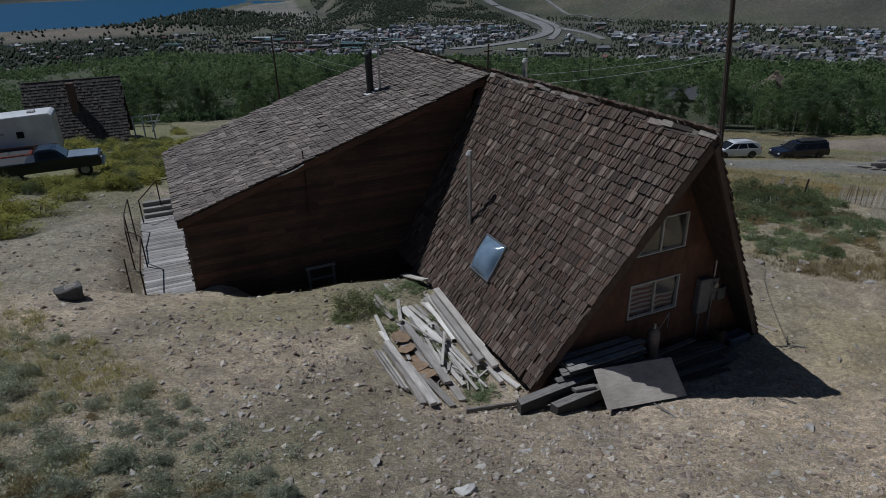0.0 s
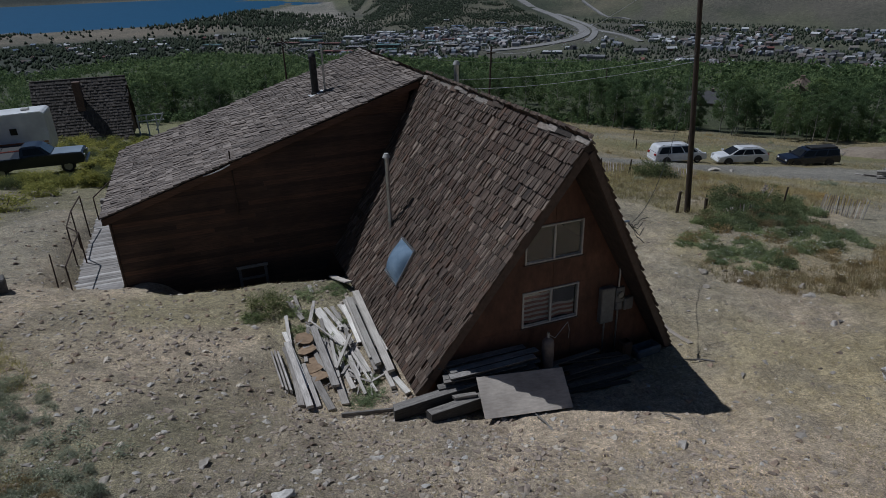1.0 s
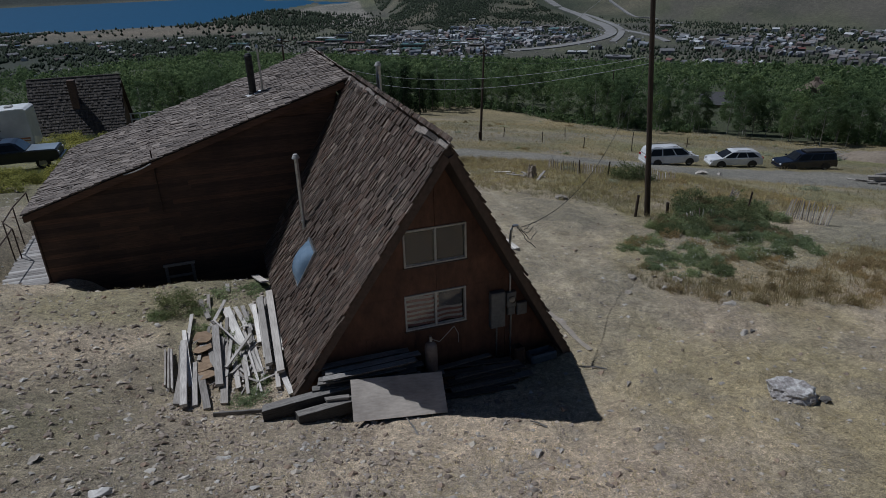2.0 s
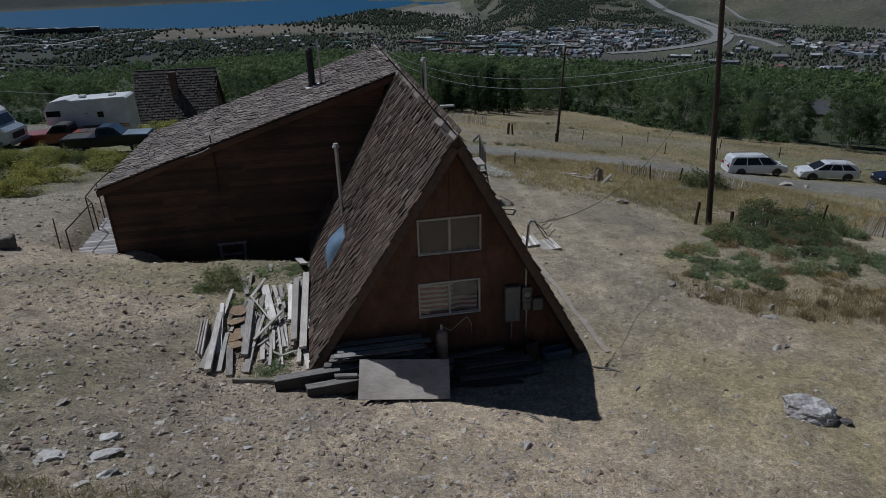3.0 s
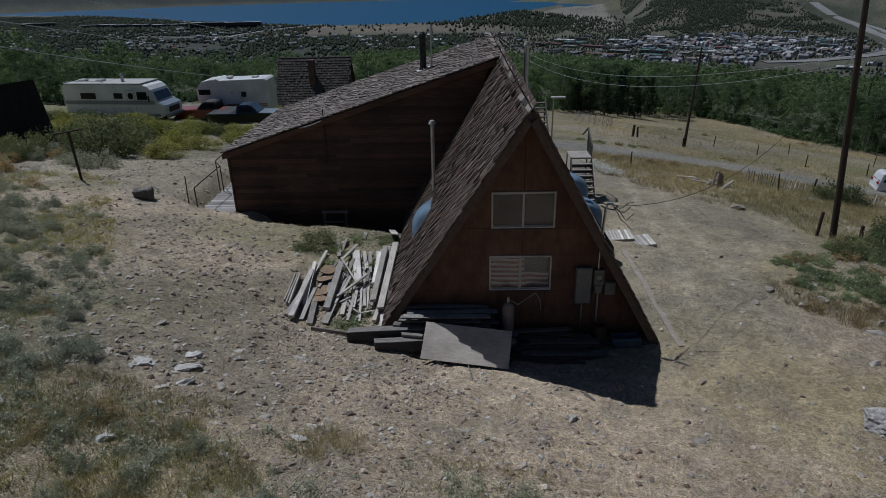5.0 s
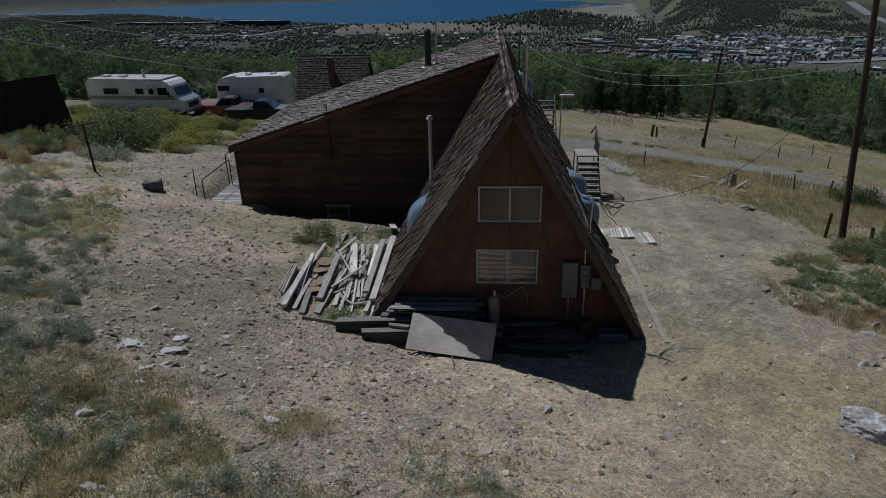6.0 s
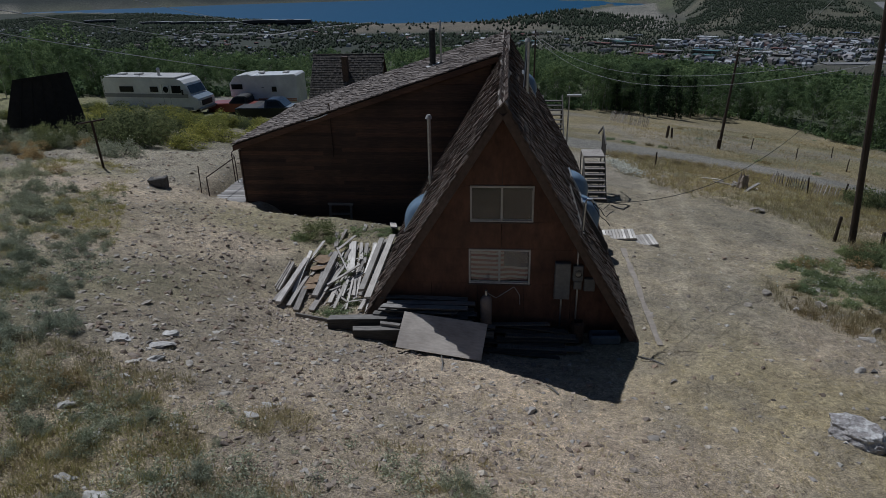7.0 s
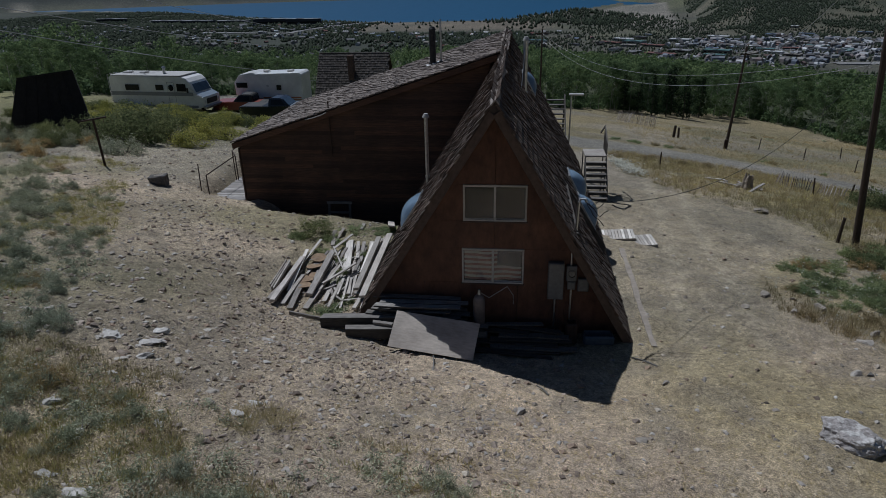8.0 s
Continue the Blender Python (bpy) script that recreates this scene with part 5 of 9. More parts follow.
def rubble():
    """Angular chips of broken earth-brown rock, thick on the worn slope above the gable, past counting."""
    rnd = np.random.default_rng(23)
    n = 46000
    x, y = rnd.uniform(-13, 5.5, n), rnd.uniform(-9.5, 6.5, n)
    thick = np.exp(-((x + 2.5 + 0.55 * (y + 4)) / 4.2) ** 2) * smooth(-9.5, -7, y) * smooth(3.5, -1.5, y + 0.25 * x)
    keep = (rnd.random(n) < 0.10 + 0.62 * thick * smooth(0.2, 0.6, lattice(x * 0.8, y * 0.8, 34))) & ~((np.abs(x) < 4.4) & (y > -1.6)) & (rnd.random(n) > 0.8 * smooth(0.5, 3.5, x))
    x, y = x[keep], y[keep]
    m = len(x)
    size = 0.009 + 0.020 * rnd.random(m) ** 2 + 0.055 * rnd.random(m) ** 12
    cube = np.array([(-1, -1, -.6), (1, -1, -.6), (1, 1, -.6), (-1, 1, -.6), (-.8, -.7, .7), (.8, -.8, .5), (.7, .8, .7), (-.7, .7, .45)])
    fc = np.array([(4, 5, 6, 7), (0, 1, 5, 4), (1, 2, 6, 5), (2, 3, 7, 6), (3, 0, 4, 7)])
    v = cube[None] * (1 + 0.9 * (rnd.random((m, 8, 3)) - 0.5)) * np.stack([rnd.uniform(0.7, 1.6, m), rnd.uniform(0.5, 1.0, m), rnd.uniform(0.2, 0.6, m)], -1)[:, None] * size[:, None, None]
    a, tilt = rnd.uniform(0, 6.28, m)[:, None], rnd.normal(0, 0.3, m)[:, None]
    vx, vz = v[..., 0] * np.cos(tilt) - v[..., 2] * np.sin(tilt), v[..., 0] * np.sin(tilt) + v[..., 2] * np.cos(tilt)
    V = np.stack([x[:, None] + vx * np.cos(a) - v[..., 1] * np.sin(a), y[:, None] + vx * np.sin(a) + v[..., 1] * np.cos(a), land(x, y)[:, None] + vz + 0.15 * size[:, None]], -1)
    tagged(raw("rubble", V.reshape(-1, 3).tolist(), (fc[None] + 8 * np.arange(m)[:, None, None]).reshape(-1, 4).tolist(), RUBBLE), "angular broken stones strewn over the worn slope", "stones", kind="stuff")


RUBBLE = surface("earthy broken stone", (0.20, 0.168, 0.14), (0.41, 0.355, 0.305), 16.0, 2.0, 0.95, bump=0.4, depth=0.01, vary="island", tones=[(0.0, (0.55, 0.5, 0.47)), (0.4, (0.9, 0.86, 0.82)), (0.8, (1.05, 1.0, 0.96)), (1.0, (1.4, 1.38, 1.34))])
rubble()


def loose_stones():
    """Pebbles and chips all over the near slope, too many to count."""
    rnd = np.random.default_rng(9)
    n = 30000
    th, r = rnd.uniform(-1.15, 1.15, n), 3 + 33 * rnd.random(n) ** 0.75
    x, y = 0.5 + r * np.sin(th), -10.0 + r * np.cos(th)
    keep = (lattice(x * 0.45, y * 0.45, 31) * 0.7 + rnd.random(n) * 0.5 > 0.45) & ~((np.abs(x) < 3.6) & (y > -0.4) & (y < 17)) & ~((x < -1) & (x > -10.6) & (y > 8.3) & (y < 17)) & ~((x > 4) & (y > 7)) & (rnd.random(n) > 0.72 * smooth(-1, 4, x))
    x, y = x[keep], y[keep]
    z = land(x, y)
    size = 0.013 + 0.075 * rnd.random(len(x)) ** 4.5
    ico = np.array([(1, 0, -.2), (-.5, .85, -.25), (-.5, -.85, -.2), (0.35, .3, .75), (-.4, .1, .6), (.2, -.5, .55)])
    fc = np.array([(0, 1, 3), (1, 4, 3), (1, 2, 4), (2, 5, 4), (2, 0, 5), (0, 3, 5), (3, 4, 5)])
    jig = ico[None] * (1 + 0.35 * (rnd.random((len(x), 6, 3)) - 0.5))
    a = rnd.uniform(0, 6.28, len(x))
    ca, sa = np.cos(a)[:, None], np.sin(a)[:, None]
    st = rnd.uniform(0.6, 1.7, len(x))[:, None]
    vx, vy = (jig[..., 0] * st * ca - jig[..., 1] * sa), (jig[..., 0] * st * sa + jig[..., 1] * ca)
    vz = jig[..., 2] * 0.6
    V = np.stack([x[:, None] + vx * size[:, None], y[:, None] + vy * size[:, None], z[:, None] + vz * size[:, None]], -1).reshape(-1, 3)
    Fc = (fc[None] + 6 * np.arange(len(x))[:, None, None]).reshape(-1, 3)
    ob = raw("gravel", V.tolist(), Fc.tolist(), STONE)
    tagged(ob, "loose stones and chips strewn over the slope", "stones", kind="stuff")


loose_stones()

# ---------------------------------------------------------------- poles and wires
POLE_WOOD = surface("creosoted pole", (0.035, 0.025, 0.018), (0.085, 0.06, 0.042), 5, 1, 0.85, squash=(6, 6, 0.4), stain=0.4)
WIRE = surface("weathered wire", (0.38, 0.38, 0.39), (0.55, 0.55, 0.55), 9, 2, 0.5, 0.3, bump=0)
BLACK_WIRE = surface("black service cable", (0.012, 0.012, 0.012), (0.03, 0.03, 0.03), 9, 2, 0.6, bump=0)


def utility_pole(base, top, r0, r1, label, arm=None, kit=False):
    p = thing("utility_pole", label, "utility pole")
    bm = bmesh.new()
    b, t = Vector(base), Vector(top)
    tube(bm, [b + (t - b) * s for s in (0, 0.25, 0.5, 0.75, 1)], r0, 12, r1)
    part("pole", bm, POLE_WOOD, p)
    if arm:
        bm = bmesh.new()
        c = b + (t - b) * arm[0]
        bar(bm, c - Vector(arm[1]), c + Vector(arm[1]), 0.09, 0.11)
        part("crossarm", bm, POLE_WOOD, p)
        for s in (-0.9, -0.3, 0.3, 0.9):
            bm = bmesh.new()
            q = c + Vector(arm[1]) * s
            tube(bm, [q + Vector((0, 0, 0.05)), q + Vector((0, 0, 0.18))], 0.04, 8)
            part("insulator", bm, GALVANISED, p)
    if kit:
        for k, (dx, dz) in enumerate(((-0.12, 0.0), (-0.22, -0.05), (0.10, 0.06), (-0.16, 0.10))):
            bm = bmesh.new()
            c = b + (t - b) * 0.86 + Vector((dx, -0.12, dz))
            tube(bm, [c, c + Vector((-0.05, -0.02, 0.14))], 0.05, 8)
            part("fuse_holder", bm, BLACK_PIPE, p)
    return p


utility_pole((14.60, 12.2, height(14.6, 12.2) - 0.4), (13.38, 12.2, 10.8), 0.145, 0.10, "tall leaning dark wooden utility pole beside the yard", kit=True)
p2 = utility_pole((19.3, 49.2, height(19.3, 49.2) - 0.4), (19.75, 49.2, 2.1), 0.15, 0.09, "dark wooden utility pole across the road", arm=(0.93, (0.5, 0.1, 0)))
bm = bmesh.new()
box(bm, (19.05, 48.9, height(19.3, 49.2) - 0.1), (19.35, 49.05, height(19.3, 49.2) + 1.0), 0.03)
part("cable_box", bm, RUSTY, p2, "rusty cable box at the pole's foot")
utility_pole((1.1, 70, height(1.1, 70) - 0.5), (1.1, 70, 2.2), 0.15, 0.09, "wooden utility pole behind the house", arm=(0.95, (0.9, 0.2, 0)))
utility_pole((54.0, 80, height(54, 80) - 0.5), (54.0, 80, height(54, 80) + 9), 0.13, 0.08, "thin utility pole at the edge of the woods")


def wire(a, b, sag, r, label, mat=WIRE):
    bm = bmesh.new()
    a, b = Vector(a), Vector(b)
    pts = [a.lerp(b, s / 24) - Vector((0, 0, sag * 4 * (s / 24) * (1 - s / 24))) for s in range(25)]
    tube(bm, pts, r, 5)
    solo("wire", bm, mat, label, "wire", None, "overhead wires")


wire((13.75, 12.2, 5.65), (1.0, 70, 1.75), 2.5, 0.010, "thin overhead wire from pole to pole")
wire((13.78, 12.2, 5.35), (1.0, 70, 1.35), 2.9, 0.011, "thin overhead wire from pole to pole")
wire((13.80, 12.2, 6.0), (2.3, 0.25, 3.62), 1.7, 0.009, "black service cable slung to the house", BLACK_WIRE)
wire((13.45, 12.2, 9.9), (19.7, 49.2, 1.6), 1.6, 0.012, "thin overhead wire from pole to pole")
wire((-34.4, 10.1, 9.25), (-26.6, 44.5, 0.75), 0.25, 0.030, "pale overhead wire crossing before the trees")
wire((-26.6, 44.5, 0.75), (-21.5, 53.0, -1.9), 0.1, 0.02, "pale overhead wire led to the cabin")
wire((-22.6, 5.0, 9.05), (-25.3, 49.8, 2.2), 0.2, 0.022, "thin overhead wire crossing before the trees")
wire((-21.0, 5.0, 10.4), (-24.0, 52.0, 3.6), 0.2, 0.020, "thin overhead wire crossing before the trees")
wire((1.1, 70, 1.9), (54, 80, -5.0), 1.5, 0.013, "thin overhead wire from pole to pole")


def hose(pts, r, label, mat):
    """A cable that lies on the ground."""
    P = []
    for i in range(len(pts) - 1):
        for s in range(8):
            k = s / 8
            x, y = pts[i][0] * (1 - k) + pts[i + 1][0] * k, pts[i][1] * (1 - k) + pts[i + 1][1] * k
            P.append((x, y, height(x, y) + r))
    bm = bmesh.new()
    tube(bm, P, r, 5)
    solo("cable", bm, mat, label, "cable")


hose([(3.7, -1.2), (4.3, -0.7), (5.4, -0.8), (6.8, -0.2), (8.0, 1.6), (9.2, 3.9)], 0.0035, "thin dark cable trailing over the yard", BLACK_WIRE)
hose([(4.3, 0.2), (5.6, 2.3), (6.9, 4.0), (8.6, 5.0)], 0.003, "thin dark cable trailing over the yard", BLACK_WIRE)
hose([(4.6, 14.6), (5.4, 13.8), (5.0, 12.9), (4.4, 13.3)], 0.03, "thick black hose coiled near the steps", BLACK_WIRE)
bm = bmesh.new()
rnd = random.Random(2)
EDGING = [(4.13, 6.75), (4.13, 4.26), (4.11, 2.11), (4.13, 0.66), (4.12, -0.48)]
for a, b in zip(EDGING, EDGING[1:]):
    for k in range(6):
        p, q = [(a[0] + (b[0] - a[0]) * f, a[1] + (b[1] - a[1]) * f) for f in (k / 6, (k + 1.0) / 6)]
        bar(bm, (p[0], p[1], height(*p) - 0.012), (q[0], q[1], height(*q) - 0.012), 0.17 + rnd.uniform(-0.05, 0.03), 0.07)
solo("concrete_edging", bm, surface("dusty concrete", (0.25, 0.215, 0.18), (0.36, 0.315, 0.265), 6.0, 1.5, 0.95), "dusty concrete edging half buried along the eaves", "edging")
for x, y, a, l in ((-1.28, -2.24, 8, 0.75), (3.75, -1.35, 60, 0.6), (1.3, -3.2, 40, 0.4)):
    bm = bmesh.new()
    tube(bm, [(0, -l / 2, 0), (0.02, 0, 0.02), (0, l / 2, 0.01)], 0.025, 6, 0.015)
    solo("stick", bm, OLD_WOOD, "short dark stick lying on the dirt", "stick", pose(x, y, height(x, y) + 0.03, 0, 0, a), "sticks on the dirt")

# ---------------------------------------------------------------- back yard


def back_steps():
    s = thing("steps", "open wooden steps and landing behind the house", "steps", HOUSE @ pose(0.1, 0.0, 0, 0, 0, 0))
    x0, x1 = 3.75, 4.80
    bm = bmesh.new()
    box(bm, (x0, 15.6, 0.52), (x1, 16.9, 0.60), 0.01)
    part("landing", bm, GREY_WOOD, s, "sunlit pale landing")
    for k in range(7):
        z, y = 0.30 - 0.235 * k, 15.55 - 0.20 * k
        bm = bmesh.new()
        box(bm, (x0 + 0.05, y - 0.24, z), (x1 - 0.05, y, z + 0.045), 0.006)
        part("tread", bm, GREY_WOOD, s)
        bm = bmesh.new()
        box(bm, (x0 + 0.06, y - 0.012, z - 0.19), (x1 - 0.06, y + 0.012, z - 0.002))
        part("riser", bm, OLD_WOOD, s)
    for x in (x0, x1 - 0.05):
        bm = bmesh.new()
        bar(bm, (x + 0.025, 15.7, 0.45), (x + 0.025, 14.05, -1.40), 0.05, 0.20)
        part("stringer", bm, OLD_WOOD, s)
        for y in (15.65, 16.85):
            bm = bmesh.new()
            box(bm, (x, y - 0.045, -1.9), (x + 0.05, y + 0.045, 0.515), 0.005)
            part("leg", bm, OLD_WOOD, s)
    for x in (x1 - 0.02,):
        bm = bmesh.new()
        bar(bm, (x, 15.65, 1.15), (x, 16.9, 1.75), 0.05, 0.09)
        part("handrail", bm, OLD_WOOD, s)
        for k in range(9):
            y = 15.68 + 0.15 * k
            bm = bmesh.new()
            box(bm, (x - 0.02, y - 0.02, 0.60), (x + 0.02, y + 0.02, 1.14 + 0.48 * (y - 15.65)), 0.004)
            part("baluster", bm, OLD_WOOD, s)
    bm = bmesh.new()
    bar(bm, (x1 - 0.02, 16.9, 1.75), (x1 - 0.02, 18.3, 1.1), 0.05, 0.09)
    part("handrail", bm, OLD_WOOD, s)


back_steps()


def side_stair():
    s = thing("stair", "dark wooden stair rising beside the back gable", "stair", HOUSE)
    for k in range(9):
        bm = bmesh.new()
        box(bm, (2.05, 17.6 + 0.24 * k, 0.9 + 0.2 * k), (3.0, 17.86 + 0.24 * k, 0.95 + 0.2 * k), 0.005)
        part("tread", bm, OLD_WOOD, s)
    for x in (2.0, 3.03):
        bm = bmesh.new()
        bar(bm, (x, 17.4, 0.7), (x, 19.8, 2.75), 0.05, 0.22)
        part("stringer", bm, OLD_WOOD, s)
    for y, z0, z1 in ((17.6, -2.2, 0.8), (19.7, -2.4, 2.6)):
        bm = bmesh.new()
        box(bm, (2.98, y, z0), (3.07, y + 0.09, z1), 0.005)
        part("post", bm, OLD_WOOD, s)


side_stair()


def yard_lamp():
    l = thing("yard_lamp", "flat-headed grey yard lamp on a steel pole", "lamp", pose(2.62, 18.4, 0))
    bm = bmesh.new()
    tube(bm, [(0, 0, height(2.6, 18.4) - 0.1), (0, 0, 3.0)], 0.04, 10)
    part("pole", bm, GALVANISED, l)
    bm = bmesh.new()
    box(bm, (-0.12, -0.14, 3.0), (0.62, 0.14, 3.10), 0.03)
    part("head", bm, FRAME_WHITE, l, "flat pale lamp head")


yard_lamp()


def pallet(x, y, turn, label, n=8, w=1.15, l=1.0):
    p = thing("pallet", label, "pallet", pose(x, y, height(x, y) + 0.03, 0, -4, turn), "pallets on the yard")
    for k in range(n):
        bm = bmesh.new()
        a = -l / 2 + l * k / n
        box(bm, (a, -w / 2, 0.08), (a + l / n - 0.018, w / 2, 0.10), 0.003)
        part("slat", bm, PALE_WOOD, p)
    for y0 in (-w / 2, -0.04, w / 2 - 0.08):
        bm = bmesh.new()
        box(bm, (-l / 2, y0, -0.03), (l / 2, y0 + 0.08, 0.078), 0.004)
        part("runner", bm, GREY_WOOD, p)


pallet(4.2, 8.35, 0, "bleached board walk lying by the eaves", 10, 0.95, 1.2)
pallet(5.12, 7.95, 6, "bleached slatted pallet lying on the yard", 7, 1.0, 0.75)

# posts and old fences
FENCE_WOOD = surface("silvered fence wood", (0.20, 0.185, 0.17), (0.40, 0.38, 0.35), 6, 2, 0.9, squash=(6, 6, 0.6), vary="object")


def post(x, y, h, r, label, lean=0.0, mat=None):
    bm = bmesh.new()
    tube(bm, [(0, 0, -0.3), (0, 0, h * 0.6), (0.01, 0, h)], r, 8, r * 0.85)
    solo("fence_post", bm, mat or POLE_WOOD, label, "fence post", pose(x, y, height(x, y), lean, lean * 0.6, 0), "old fence posts")


for x, y, h, r, le in ((13.75, 12.0, 1.15, 0.075, 2), (15.9, 12.4, 0.6, 0.09, -3), (19.9, 11.3, 1.3, 0.05, 3), (9.5, 29.5, 0.9, 0.05, 0), (19.8, 24.5, 1.0, 0.06, 4), (18.0, 25.2, 1.1, 0.05, -6),
                       (22.0, 23.6, 1.0, 0.06, 2), (15.5, 55.1, 1.3, 0.16, 4), (15.9, 54.6, 1.1, 0.12, -5), (30, 46, 1.2, 0.05, 1), (35, 44.5, 1.2, 0.05, -2), (27, 50, 1.2, 0.05, 0), (24, 54, 1.2, 0.05, 3), (33, 56, 1.2, 0.05, -3), (40, 52, 1.2, 0.05, 2), (44, 47, 1.2, 0.05, 0)):
    post(x, y, h, r, "old weathered fence post standing in dry grass", le)


def snow_fence(x0, y0, x1, y1, h, lean, seed, label, mat=None):
    """Wired laths, half fallen over."""
    f = thing("snow_fence", label, "fence")
    rnd = random.Random(seed)
    n = int(math.hypot(x1 - x0, y1 - y0) / 0.11)
    side = Vector((-(y1 - y0), x1 - x0, 0)).normalized()
    tops = [[], []]
    for k in range(n):
        s = k / max(1, n - 1)
        x, y = x0 + (x1 - x0) * s, y0 + (y1 - y0) * s
        z = height(x, y)
        t = lean * (0.7 + 0.5 * math.sin(s * 5 + seed)) + rnd.gauss(0, 0.06)
        b = Vector((x, y, z - 0.05))
        q = b + side * (h * math.sin(t)) + Vector(((x1 - x0) / (n * 0.2) * rnd.gauss(0, 0.12), 0, h * math.cos(t) * rnd.uniform(0.8, 1.05)))
        if rnd.random() < 0.12:
            continue
        bm = bmesh.new()
        bar(bm, b, q, 0.04, 0.012)
        part("lath", bm, mat or FENCE_WOOD, f)
        for i, w in enumerate((0.3, 0.8)):
            tops[i].append(b.lerp(q, w))
    for line in tops:
        bm = bmesh.new()
        tube(bm, line, 0.005, 4)
        part("strand", bm, RUSTY, f)


snow_fence(21.0, 14.6, 19.9, 12.6, 1.15, 0.7, 1, "sagging silvered lath fence behind bushes")
snow_fence(21.5, 10.6, 22.3, 8.6, 1.1, 0.5, 2, "broken silvered lath fence by the bushes")
snow_fence(16.3, 27.0, 19.5, 24.8, 0.95, 0.8, 3, "half fallen dark lath fence in dry grass")
snow_fence(20.8, 23.3, 23.2, 21.6, 1.0, 0.9, 4, "half fallen lath fence near the road")
snow_fence(13.5, 70.5, 15.6, 67.0, 1.6, 0.15, 5, "pale lath fence across the meadow")
snow_fence(12.0, 77.0, 13.4, 71.0, 1.4, 0.4, 6, "grey lath fence across the meadow")
snow_fence(15.2, 10.9, 17.0, 10.2, 0.7, 1.2, 7, "flattened lath fence by the pole's foot")

# debris at the meadow's edge
rnd = random.Random(92)
for x, y, l, a in ((13.0, 24.2, 2.0, 60), (13.8, 23.0, 2.4, -40), (13.6, 24.9, 0.8, 10), (12.2, 25.5, 1.2, 80), (41.5, 21.9, 2.0, 50), (42.2, 21.5, 2.2, 58), (41.0, 22.4, 1.8, 44)):
    z = height(x, y)
    board("board", "weathered plank lying in dry grass", "board", l, 0.16, 0.06, pose(x, y, z + 0.08, 3, 0, a), GREY_WOOD, "planks in the meadow", rnd)
bm = bmesh.new()
tube(bm, [(0, 0, -0.2), (0.02, 0, 0.1), (0.0, 0.02, 0.35), (-0.03, 0, 0.6), (-0.02, 0.02, 0.75)], 0.34, 14, 0.2)
bmesh.ops.subdivide_edges(bm, edges=bm.edges[:], cuts=2, use_grid_fill=True)
for v in bm.verts:
    a = math.atan2(v.co.y, v.co.x)
    v.co *= 1 + 0.16 * math.sin(a * 5 + v.co.z * 3) + 0.12 * noise.noise(v.co * 6.0)
    if v.co.z > 0.6:
        v.co.z += 0.18 * noise.noise(Vector((v.co.x * 7, v.co.y * 7, 2.0)))
solo("stump", bm, surface("rotten stump", (0.20, 0.165, 0.13), (0.44, 0.37, 0.30), 9, 2, 0.9, squash=(4, 4, 0.6), bump=0.8), "weathered grey-brown rotten stump in dry grass", "stump", pose(13.6, 23.9, height(13.6, 23.9), 4, 6, 20))

# the clothes-line post
def t_post():
    p = thing("clothesline_post", "rusty T-shaped steel clothes-line post", "post", pose(-17.42, 9.2, height(-17.42, 9.2)))
    bm = bmesh.new()
    tube(bm, [(0, 0, -0.3), (-0.05, 0, 2.0)], 0.05, 10)
    part("upright", bm, RUSTY, p)
    bm = bmesh.new()
    tube(bm, [(-0.62, -0.1, 1.93), (0.5, 0.1, 2.10)], 0.035, 8)
    part("crossbar", bm, RUSTY, p)
    for x in (-0.55, 0.42):
        bm = bmesh.new()
        tube(bm, [(x, 0, 1.98), (x, 0, 1.86)], 0.012, 6)
        part("hook", bm, RUSTY, p)


t_post()

# ---------------------------------------------------------------- neighbours' buildings


def dark_shed():
    """A tarred shed, upright on one side and drawn in on the other, its roof falling away to the back."""
    s = thing("shed", "black tar-papered shed with a slanting side, standing in brush", "shed")
    tar = surface("tar paper", (0.010, 0.0098, 0.0095), (0.024, 0.022, 0.021), 5, 1.2, 0.85)
    front = [Vector((-22.95, 16.4, 0.5)), Vector((-23.65, 16.54, 4.52)), Vector((-25.6, 14.87, 4.34)), Vector((-26.35, 13.8, 0.9))]
    back = [q + Vector((-2.0, 2.6, -0.45 if q.z > 2 else -0.3)) for q in front]

    def sheet(name, pts, t, label=""):
        n = (pts[1] - pts[0]).cross(pts[2] - pts[0]).normalized()
        bm = bmesh.new()
        hi, lo = [bm.verts.new(q) for q in pts], [bm.verts.new(q - n * t) for q in pts]
        bm.faces.new(hi)
        bm.faces.new(lo[::-1])
        for i in range(len(pts)):
            j = (i + 1) % len(pts)
            bm.faces.new((hi[j], hi[i], lo[i], lo[j]))
        bmesh.ops.recalc_face_normals(bm, faces=bm.faces)
        part(name, bm, tar, s, label)
    sheet("wall", front, 0.06)
    sheet("wall", back[::-1], 0.06)
    sheet("wall", [back[0], back[1], front[1], front[0]], 0.06)
    sheet("wall", [front[3], front[2], back[2], back[3]], 0.06)
    out = Vector((0.10, -0.13, 0.05))
    sheet("roof", [front[1] + out, back[1] - out + Vector((0, 0, 0.10)), back[2] - out + Vector((0, 0, 0.10)), front[2] + out], 0.07, "tar-paper roof")
    for k in range(1, 6):
        a, b = front[0].lerp(front[3], k / 6), front[1].lerp(front[2], k / 6)
        bm = bmesh.new()
        bar(bm, a + out * 0.3, b + out * 0.3 - Vector((0, 0, 0.1)), 0.05, 0.03)
        part("batten", bm, tar, s)


dark_shed()


